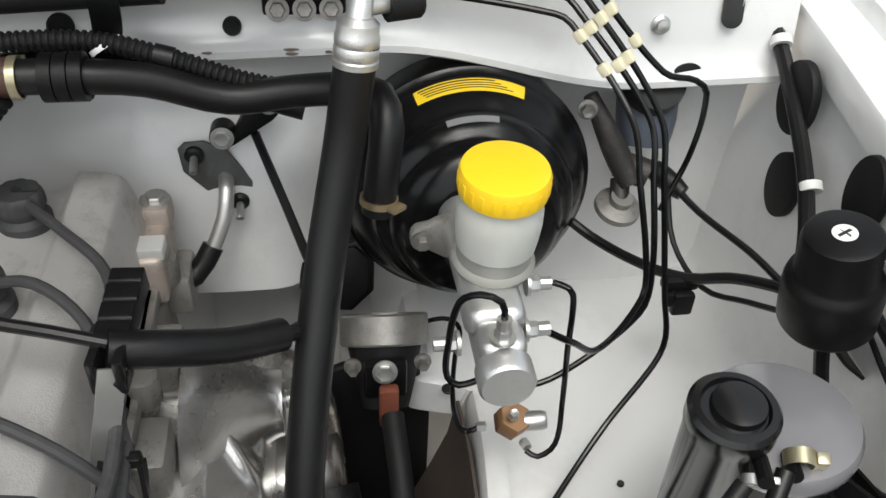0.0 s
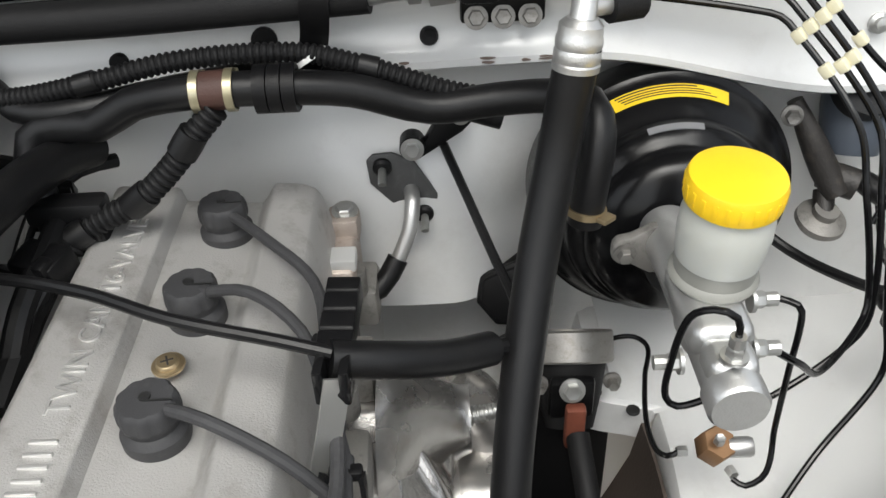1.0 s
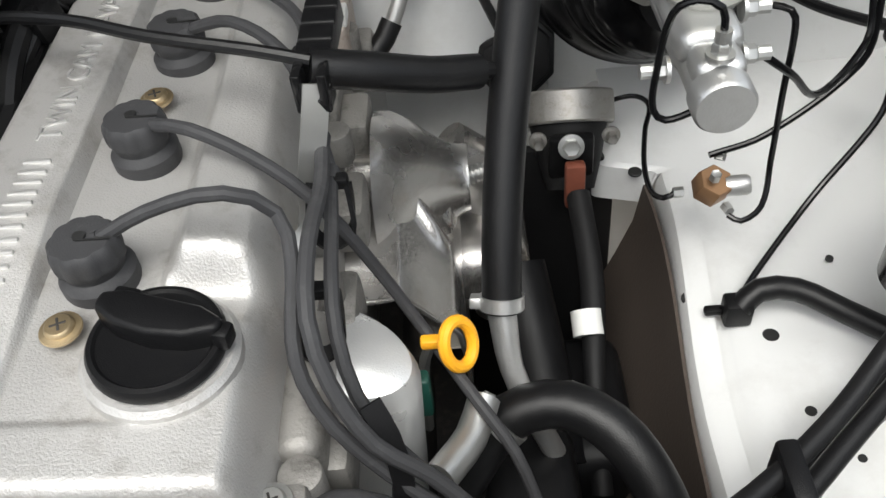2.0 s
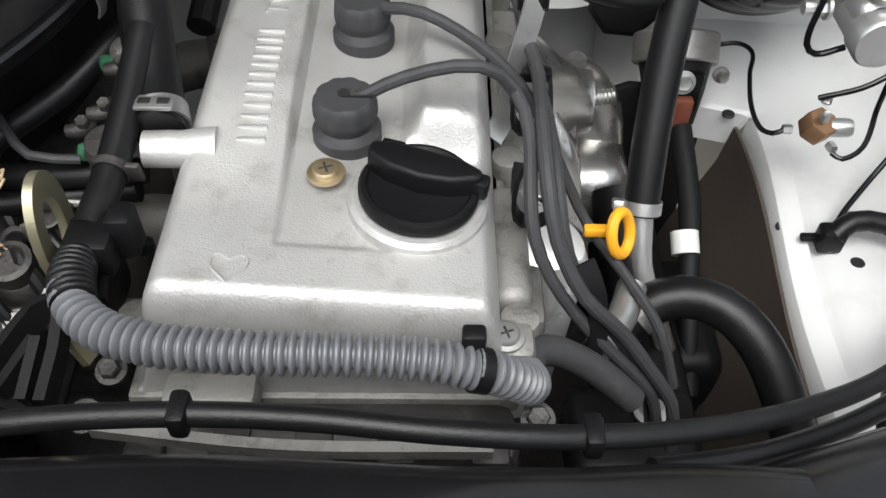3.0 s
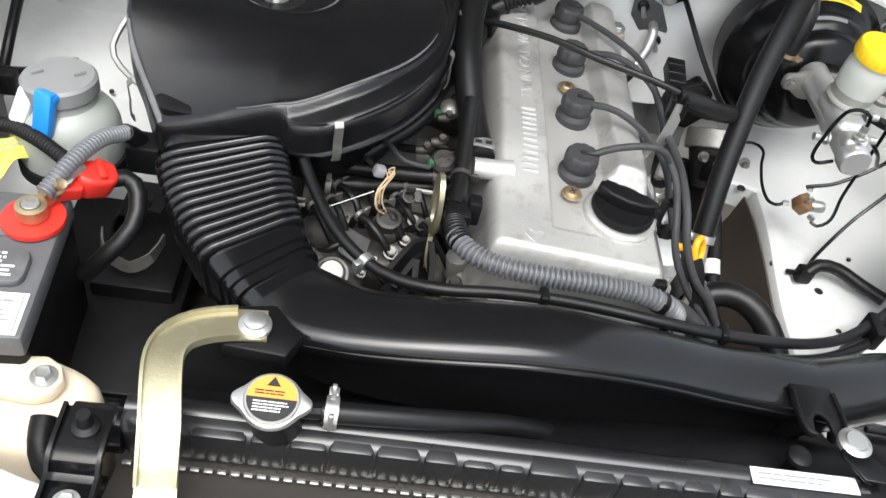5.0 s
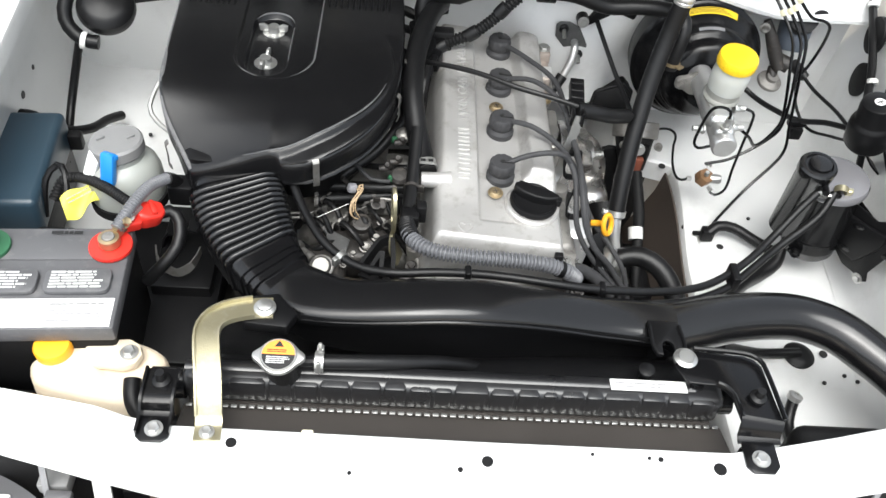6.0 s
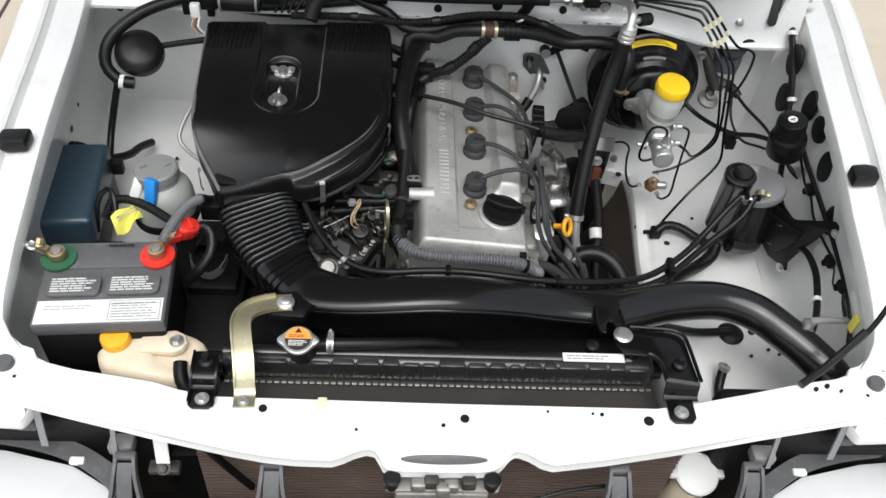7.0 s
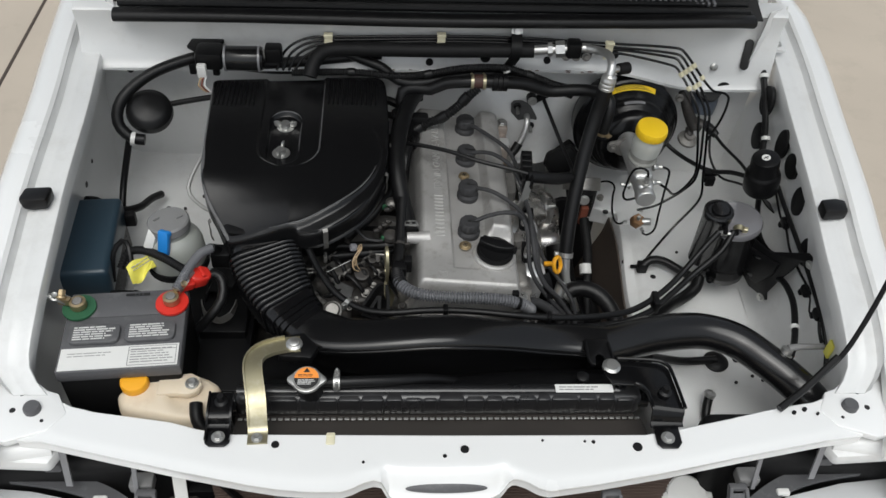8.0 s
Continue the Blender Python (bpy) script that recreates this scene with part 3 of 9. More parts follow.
for side in (-1, 1):
    wing(side)
firewall()
cowl()
bonnet()
support()


# ---- engine ----
def engine():
    e = thing("engine", (0.045, 0.55, 0.30), "four-cylinder engine with a grey cast aluminium twin-cam cover", "engine")
    # cam cover
    x0, x1, y0, y1 = -0.066, 0.142, 0.316, 0.820

    def h(x, y):
        """Height of the cover's skin: a flat front, a lettered ridge, a sunk middle and a rear hump."""
        base = 0.872
        plane = 0.9505 + 0.002 * ease(0.36, 0.5, y) - 0.085 * (x + 0.03)
        ridge = 0.010 * ease(0.375, 0.50, y) * ease(-0.050, -0.034, x) * ease(0.0155, 0.0115, x)
        sunk = 0.0034 * ease(0.3605, 0.3635, y) * ease(0.0125, 0.0155, x) * ease(0.082, 0.078, x)
        hump = ease(0.446, 0.462, y) * (0.017 * ease(0.080, 0.094, x) - 16 * max(0.0, x - 0.108) ** 2)
        dip = 0.007 * ease(0.452, 0.440, y) * ease(0.416, 0.436, y) * ease(0.074, 0.086, x)
        top = plane + ridge - sunk + hump - dip

        def roll(d, r):
            """1 inside, falling in a quarter circle over the rim's last r."""
            t = max(0.0, min(1.0, 1 - d / r))
            return math.sqrt(max(0.0, 1 - t * t))
        left = 0.45 * roll(x - x0 - 0.012, 0.016) + 0.55 * ease(x0, x0 + 0.014, x)
        fall = roll(y - y0 - 0.001, 0.015) * roll(y1 - y, 0.014) * roll(x1 - x - 0.004, 0.014)
        return base + (top - base) * max(0.0, fall * left)
    us, vs = span(x0, x1, 130), span(y0, y1, 190)
    bm = B()
    sheet(bm, lambda u, v: Vector((u, v, h(u, v))), us, vs, 0.004)
    cover = part("cam_cover", bm, CAST, e, "grey cast aluminium cover with raised lettering", 60)
    bm = B()
    slab(bm, [(x0 - 0.006, y0 - 0.004), (x1 + 0.006, y0 - 0.004), (x1 + 0.006, y1 + 0.006), (x0 - 0.006, y1 + 0.006)], 0.858, 0.872, 0.003)
    for y in (0.36, 0.50, 0.64, 0.78):
        slab(bm, disc_outline(x1 + 0.008, y, 0.012), 0.858, 0.886, 0.002)
        slab(bm, disc_outline(x0 - 0.008, y, 0.012), 0.858, 0.886, 0.002)
    part("cover_flange", bm, DIRTY, cover)
    # words on the cover: the maker's name as plain bars, the rest as it reads
    # Both get a lighter tone that stands in for the relief's shading.
    for i in range(6):
        for j, (dy, wide) in enumerate(((0.0, 0.0026), (0.0095, 0.0026))):
            bm = B()
            y = 0.434 + i * 0.0182 + dy
            z = h(-0.008, y)
            slab(bm, [(-0.0165, y), (0.0005, y), (0.0005, y + wide), (-0.0165, y + wide)], z - 0.001, z + 0.0016, 0.0006)
            part("bar", bm, LETTERTONE, cover, "raised bar of cast lettering, lightened in place of shading")
    lettering("cover_lettering", "TWIN CAM 16-VALVE", pose(-0.0075, 0.556, 0.9602, 0, 0, 90), 0.0212, LETTERTONE, cover, 0.0018, "raised cast words, lightened in place of shading")
    # small cast mark at the front
    bm = B()
    mark = [(0.0, -0.009), (0.009, 0.001), (0.009, 0.007), (0.005, 0.009), (0.0, 0.006), (-0.005, 0.009), (-0.009, 0.007), (-0.009, 0.001), (0.0, -0.009)]
    tube(bm, [(-0.007 + x, 0.342 + y, h(-0.007 + x, 0.342 + y) + 0.0003) for x, y in mark], 0.0009, 6, 0.003)
    part("cast_mark", bm, CAST, cover)
    # bolts with brass-coloured heads
    for p in ((0.037, 0.414, 0.948), (0.046, 0.606, 0.949), (0.121, 0.497, 0.921), (0.138, 0.690, 0.905), (0.140, 0.340, 0.893), (-0.055, 0.60, 0.890)):
        bm = B()
        q = aim(p, (0, -0.04, 1))
        lathe(bm, [(0, 0), (0.0108, 0), (0.0112, 0.001), (0.0108, 0.002), (0.0080, 0.0025), (0.0076, 0.0042), (0.0066, 0.0052), (0, 0.0055)], q, 28)
        cap = part("cover_bolt", bm, STEEL if p[2] < 0.9 else GOLDBOLT, cover)
        for turn in (20, 110):
            bm = B()
            box(bm, (0, 0, 0.0052), (0.0085, 0.0014, 0.0010), 0.0003, q @ pose(0, 0, 0, 0, 0, turn))
            part("slot", bm, GRIME, cap)
    # oil filler neck and cap
    bm = B()
    lathe(bm, [(0, -0.03), (0.0405, -0.03), (0.0395, -0.002), (0.037, 0.001), (0, 0.001)], Matrix.Translation((0.090, 0.399, 0.9455)) @ pose(0, 0, 0, 0, 4, 0), 40)
    part("filler_neck", bm, CAST, cover)
    bm = B()
    m = Matrix.Translation((0.090, 0.399, 0.947)) @ pose(0, 0, 0, 0, 4, -14)
    lathe(bm, [(0, 0), (0.0325, 0), (0.034, 0.002), (0.034, 0.006), (0.0325, 0.0085), (0.030, 0.009), (0.0285, 0.0075), (0, 0.007)], m, 48)
    slab(bm, [(-0.032, 0.004), (-0.018, -0.003), (0.0, -0.006), (0.018, -0.004), (0.0335, 0.003), (0.0335, 0.010), (0.020, 0.0155), (-0.020, 0.0175), (-0.032, 0.014)], 0.004, 0.0205, 0.003, m, 3)
    box(bm, (-0.020, 0.0165, 0.014), (0.014, 0.007, 0.010), 0.002, m)
    box(bm, (0.0335, 0.006, 0.011), (0.009, 0.011, 0.012), 0.0025, m)
    part("oil_cap", bm, BLACK, e, "black plastic oil filler cap with a grip bar")
    # breather outlet
    bm = B()
    tube(bm, [(-0.028, 0.434, 0.948), (-0.048, 0.4325, 0.949), (-0.070, 0.431, 0.950)], [0.0135, 0.0125, 0.0112, 0.0112, 0.0108], 20, 0.006)
    box(bm, (-0.042, 0.432, 0.942), (0.018, 0.020, 0.022), 0.006)
    part("breather_stub", bm, CAST, e)
    # cast housing beside the cover's front
    bm = B()
    box(bm, (0.146, 0.420, 0.860), (0.026, 0.10, 0.060), 0.010, Matrix(), 3)
    box(bm, (0.146, 0.340, 0.878), (0.022, 0.026, 0.030), 0.006)
    part("cam_housing", bm, DIRTY, e, "grimy cast housing")
    # cast bracket at the head's rear corner
    bm = B()
    box(bm, (0.140, 0.790, 0.878), (0.030, 0.075, 0.050), 0.006, Matrix(), 3)
    box(bm, (0.143, 0.818, 0.905), (0.028, 0.030, 0.026), 0.005)
    part("rear_bracket", bm, TARNISH, e)
    bm = B()
    box(bm, (0.1435, 0.768, 0.905), (0.026, 0.022, 0.012), 0.002)
    part("machined_pad", bm, BRIGHT, e, "bright machined pad")
    part("bracket_bolt", bolt(B(), (0.145, 0.820, 0.918), (0, -0.2, 1), 0.008, 0.007), STEEL, e)
    # head, block and front case
    bm = B()
    box(bm, (0.045, 0.565, 0.74), (0.205, 0.49, 0.235), 0.012)
    for i in range(5):
        box(bm, (0.155, 0.40 + i * 0.1, 0.84), (0.03, 0.05, 0.04), 0.006)
    part("cylinder_head", bm, DIRTY, e)
    bm = B()
    box(bm, (0.045, 0.56, 0.46), (0.26, 0.52, 0.34), 0.02)
    part("block", bm, GRIME, e)
    bm = B()
    box(bm, (0.04, 0.296, 0.72), (0.215, 0.04, 0.30), 0.012)
    for x in (-0.055, -0.01, 0.035, 0.08, 0.13):
        box(bm, (x, 0.285, 0.862), (0.022, 0.026, 0.022), 0.004)
    part("timing_case", bm, GRIME, e)
    bm = B()
    strip(bm, [(-0.075, 0.279, 0.895), (0.02, 0.270, 0.893), (0.13, 0.272, 0.888)], 0.008, 0.006, (0, 0, 1))
    part("case_rim", bm, DIRTY, e)
    bm = B()
    box(bm, (-0.02, 0.305, 0.885), (0.05, 0.02, 0.02), 0.004)
    part("case_tab", bm, DIRTY, e)
    for x in (-0.085, 0.155):
        part("case_bolt", bolt(B(), (x, 0.292, 0.885), (0, -0.3, 1), 0.0065, 0.007), GRIME, e)
    # spark-plug caps
    for i, (x, y, zb) in enumerate(((0.057, 0.762, 0.9450), (0.053, 0.661, 0.9460), (0.050, 0.553, 0.9480), (0.046, 0.453, 0.9465))):
        bm = B()
        m = pose(x, y, zb, 0, 0, i * 20)
        prof = [(0.0, -0.008), (0.0200, -0.008), (0.0208, -0.005), (0.0208, 0.003), (0.0190, 0.0055), (0.0165, 0.0075), (0.0168, 0.0105), (0.0184, 0.013), (0.0188, 0.016), (0.0186, 0.022), (0.0176, 0.0262), (0.016, 0.0278), (0.0, 0.0285)]
        rings = []
        for r, z in prof:
            k = 0.0012 if z > 0.012 and r > 0.0 else 0.0
            rings.append([m @ Vector(((max(r, 0.0003) + k * (abs(math.sin(5 * a)) - 0.5)) * math.cos(a), (max(r, 0.0003) + k * (abs(math.sin(5 * a)) - 0.5)) * math.sin(a), z)) for a in [2 * math.pi * j / 60 for j in range(60)]])
        skin(bm, rings)
        cap = part("plug_cap", bm, GREY, e, "dark grey rubber spark plug cap")
        bm = B()
        lathe(bm, [(0, 0), (0.0036, 0), (0.0036, 0.001), (0, 0.001)], pose(x, y, zb + 0.0284), 14)
        box(bm, (0.009, -0.003, 0.0005), (0.016, 0.0012, 0.001), 0, pose(x, y, zb + 0.0284))
        part("slit", bm, INK, cap)
    return e


eng = engine()


def ignition():
    paths = [
        [(0.057, 0.762, 0.965), (0.101, 0.708, 0.972), (0.139, 0.660, 0.970), (0.152, 0.60, 0.965), (0.160, 0.55, 0.95)],
        [(0.060, 0.657, 0.968), (0.101, 0.634, 0.985), (0.138, 0.599, 0.980), (0.155, 0.56, 0.965), (0.165, 0.53, 0.94)],
        [(0.054, 0.553, 0.968), (0.091, 0.529, 0.980), (0.134, 0.514, 0.960), (0.162, 0.505, 0.930), (0.190, 0.501, 0.870), (0.212, 0.487, 0.830), (0.240, 0.445, 0.815), (0.262, 0.42, 0.79), (0.276, 0.40, 0.75)],
        [(0.048, 0.453, 0.968), (0.082, 0.460, 0.982), (0.124, 0.460, 0.990), (0.146, 0.464, 0.970), (0.154, 0.440, 0.958), (0.154, 0.403, 0.940), (0.157, 0.390, 0.922), (0.168, 0.379, 0.898), (0.192, 0.369, 0.865), (0.216, 0.362, 0.84), (0.240, 0.357, 0.81), (0.252, 0.352, 0.77)],
        [(0.160, 0.55, 0.95), (0.164, 0.50, 0.955), (0.162, 0.45, 0.960), (0.163, 0.407, 0.950), (0.170, 0.388, 0.922), (0.188, 0.372, 0.89), (0.215, 0.368, 0.86), (0.237, 0.361, 0.83), (0.256, 0.354, 0.80), (0.262, 0.345, 0.76)],
        [(0.165, 0.53, 0.94), (0.169, 0.48, 0.942), (0.171, 0.44, 0.940), (0.173, 0.415, 0.928), (0.180, 0.395, 0.900), (0.199, 0.380, 0.868), (0.222, 0.372, 0.838), (0.240, 0.365, 0.805), (0.250, 0.355, 0.76)],
    ]
    for p in paths:
        q = thing("ignition_lead", p[0], "grey rubber ignition lead on the engine", "cable", "ignition leads")
        part("lead", tube(B(), p, 0.0041 if p is not paths[4] else 0.0046, 10), GREY, q)
        part("sleeve_end", tube(B(), [p[0], vec(p[0]).lerp(vec(p[1]), 0.22)], [0.0056, 0.0054, 0.0048], 12), GREY, q)
    q = thing("coil_lead", (0.14, 0.56, 1.0), "thin black cable across the cam cover", "cable")
    part("cable", tube(B(), [(-0.11, 0.665, 0.985), (-0.053, 0.640, 1.000), (0.011, 0.609, 1.010), (0.066, 0.582, 1.010), (0.130, 0.566, 1.004), (0.162, 0.560, 0.998)], 0.0042, 10), RUBBER, q)
    bm = B()
    box(bm, (-0.108, 0.664, 0.984), (0.024, 0.020, 0.018), 0.004)
    part("boot", bm, RUBBER, q)
    # holder with its sleeve
    h = thing("lead_holder", (0.152, 0.56, 0.87), "black plastic lead holder on a plated steel strap", "cable clip")
    bm = B()
    m = pose(0.163, 0.578, 1.000, 0, 0, -4)
    slab(bm, [(0.044, -0.012), (0.042, 0.006), (0.031, 0.005), (0.0295, 0.0033), (0.028, 0.005), (0.016, 0.003), (0.0145, 0.0013), (0.013, 0.003), (0.001, 0.001), (-0.0005, -0.0007), (-0.002, 0.001), (-0.018, -0.002), (-0.021, -0.016)], -0.0105, 0.0105, 0.0015, m @ Matrix(((0, 0, 1, 0), (1, 0, 0, 0), (0, 1, 0, 0), (0, 0, 0, 1))))
    part("clamp", bm, BLACK, h)
    bm = B()
    slab(bm, [(-0.0105, -0.026), (-0.0105, 0.0), (-0.0045, 0.0), (-0.0045, -0.016), (0.0045, -0.016), (0.0045, 0.0), (0.0105, 0.0), (0.0105, -0.026)], -0.009, 0.009, 0.0015, m @ pose(0.001, -0.028, 0, 90, 0, 0))
    part("latch", bm, GLOSS, h)
    bm = B()
    strip(bm, [(0.165, 0.545, 0.992), (0.160, 0.536, 0.968), (0.153, 0.528, 0.940), (0.147, 0.520, 0.905), (0.138, 0.508, 0.895)], 0.016, 0.002, (0.9, 0.4, 0))
    part("strap", bm, STEEL, h, "bright plated strap")
    for p in ((0.163, 0.512, 0.936), (0.160, 0.432, 0.930)):
        bm = B()
        box(bm, (p[0] + 0.003, p[1] + 0.008, p[2] + 0.004), (0.020, 0.009, 0.008), 0.002)
        strip(bm, [(p[0] - 0.009, p[1] + 0.008, p[2] + 0.004), (p[0] - 0.012, p[1], p[2] - 0.004), (p[0] - 0.012, p[1] - 0.006, p[2] - 0.020), (p[0] - 0.006, p[1] - 0.008, p[2] - 0.030), (p[0] + 0.010, p[1] - 0.006, p[2] - 0.028), (p[0] + 0.013, p[1] + 0.002, p[2] - 0.010), (p[0] + 0.012, p[1] + 0.008, p[2] + 0.002)], 0.009, 0.003, (0, 1, 0.4))
        part("lead_clip", bm, BLACK, h)
    v = thing("sleeve_hose", (0.16, 0.56, 0.99), "black rubber sleeve round the leads", "hose")
    part("sleeve", tube(B(), [(0.160, 0.560, 0.993), (0.193, 0.568, 0.982), (0.227, 0.588, 0.962), (0.257, 0.612, 0.945)], 0.0118, 16), RUBBER, v)
    part("lead", tube(B(), [(0.250, 0.606, 0.949), (0.272, 0.622, 0.938), (0.285, 0.640, 0.925)], 0.006, 10), RUBBER, v)
    solid("speedo_cable", tube(B(), [(0.150, 0.575, 0.995), (0.22, 0.600, 0.945), (0.268, 0.640, 0.925), (0.285, 0.692, 0.900), (0.268, 0.76, 0.915), (0.234, 0.847, 0.965)], 0.004, 8), RUBBER, "thin black cable running to the firewall", "cable")


ignition()


def heat_shield():
    s = thing("exhaust_heat_shield", (0.21, 0.62, 0.70), "shiny pressed steel shield over the exhaust manifold", "heat shield")

    def f(u, v):
        y = 0.553 + 0.245 * u
        roof = 0.829 - 0.30 * max(0, 0.664 - y) - 0.42 * max(0, y - 0.676) + 0.004 * math.exp(-((y - 0.67) / 0.012) ** 2)
        if v <= 0.7:
            x = 0.112 + 0.116 * v / 0.7
            z = roof - 1.05 * max(0, x - 0.188) - 0.05 * max(0, x - 0.15)
        else:
            k = (v - 0.7) / 0.3
            x = 0.228 + 0.006 * math.sin(2.4 * k)
            z = roof - 0.0459 - 0.085 * k
        # pressed fold running outwards and to the front
        ax, ay = x - 0.186, y - 0.662
        along, off = 0.66 * ax - 0.75 * ay, 0.75 * ax + 0.66 * ay
        fold = ease(-0.012, 0.004, along) * ease(0.075, 0.045, along)
        z += fold * (0.010 * math.exp(-(off / 0.007) ** 2) - 0.008 * math.exp(-((off - 0.020) / 0.011) ** 2))
        # shallow flutes towards the front edge
        z += 0.0022 * math.sin(95 * (x - 0.02 * math.sin(20 * y))) * ease(0.62, 0.57, y) * ease(0.24, 0.2, x)
        z += 0.0012 * math.sin(60 * x + 40 * y) * math.sin(33 * y)
        return Vector((x, y, z))
    bm = B()
    sheet(bm, f, span(0, 1, 84), span(0, 1, 72), 0.0012)
    part("shell", bm, SHIELD, s, "", 50)
    bm = B()
    line = [f(0, k / 24) + Vector((0, -0.001, -0.001)) for k in range(25)]
    tube(bm, line, 0.0022, 8, 0.01)
    part("rolled_edge", bm, SHIELD, s)
    for x, y in ((0.128, 0.575), (0.126, 0.745)):
        part("bolt", bolt(B(), (x, y, f((y - 0.553) / 0.245, 0.7 * (x - 0.112) / 0.116).z + 0.0015), (0, 0, 1), 0.007, 0.007), DULL, s)
    # bulge that ends in a round hole with the sensor in it
    bm = B()
    rings = []
    for k in range(15):
        t = k / 14
        c = Vector((0.172, 0.668, 0.790)).lerp(Vector((0.243, 0.703, 0.774)), t)
        g = ease(0, 1, t)
        rings.append([c + Vector((0, (0.074 - 0.044 * g) * math.cos(a) * (1 + 0.10 * math.sin(2 * a + 0.6) * (1 - t) * ease(0, 0.2, t)), (0.070 - 0.040 * g) * math.sin(a))) for a in [2 * math.pi * j / 40 for j in range(40)]])
    for x, r in ((0.2455, 0.0295), (0.2455, 0.0265), (0.236, 0.0255), (0.234, 0.010)):
        rings.append([Vector((x, 0.703 + r * math.cos(a), 0.774 + r * math.sin(a))) for a in [2 * math.pi * j / 40 for j in range(40)]])
    skin(bm, rings, False)
    part("bulge", bm, SHIELD, s, "", 50)
    bm = B()
    lathe(bm, [(0, 0), (0.0255, 0), (0.0255, 0.001), (0, 0.001)], aim((0.2365, 0.703, 0.774), (1, 0, 0)), 28)
    part("sensor_hole", bm, GRIME, s)
    bm = B()
    line = [(0.236, 0.703, 0.774), (0.270, 0.708, 0.778)]
    tube(bm, line, [0.0085, 0.0085, 0.0075, 0.006], 12, ridge=0.0006, pitch=0.004)
    part("sensor", bm, STEEL, s)
    # bright cover over the front pipe
    bm = B()
    lathe(bm, [(0, 0.004), (0.025, 0.002), (0.034, -0.004), (0.038, -0.016), (0.041, -0.12), (0.042, -0.2)], aim((0.156, 0.464, 0.856), (0.10, -0.05, 1)) @ Matrix.Diagonal((0.92, 1.5, 1, 1)), 44)
    part("downpipe_cover", bm, BRIGHT, s, "bright pressed cover")
    bm = B()
    box(bm, (0.25, 0.70, 0.68), (0.09, 0.10, 0.08), 0.03, Matrix(), 3)
    tube(bm, [(0.225, 0.745, 0.77), (0.255, 0.745, 0.74), (0.265, 0.73, 0.69), (0.27, 0.70, 0.60)], 0.030, 20)
    part("manifold_pipe", bm, SHIELD, s)


heat_shield()


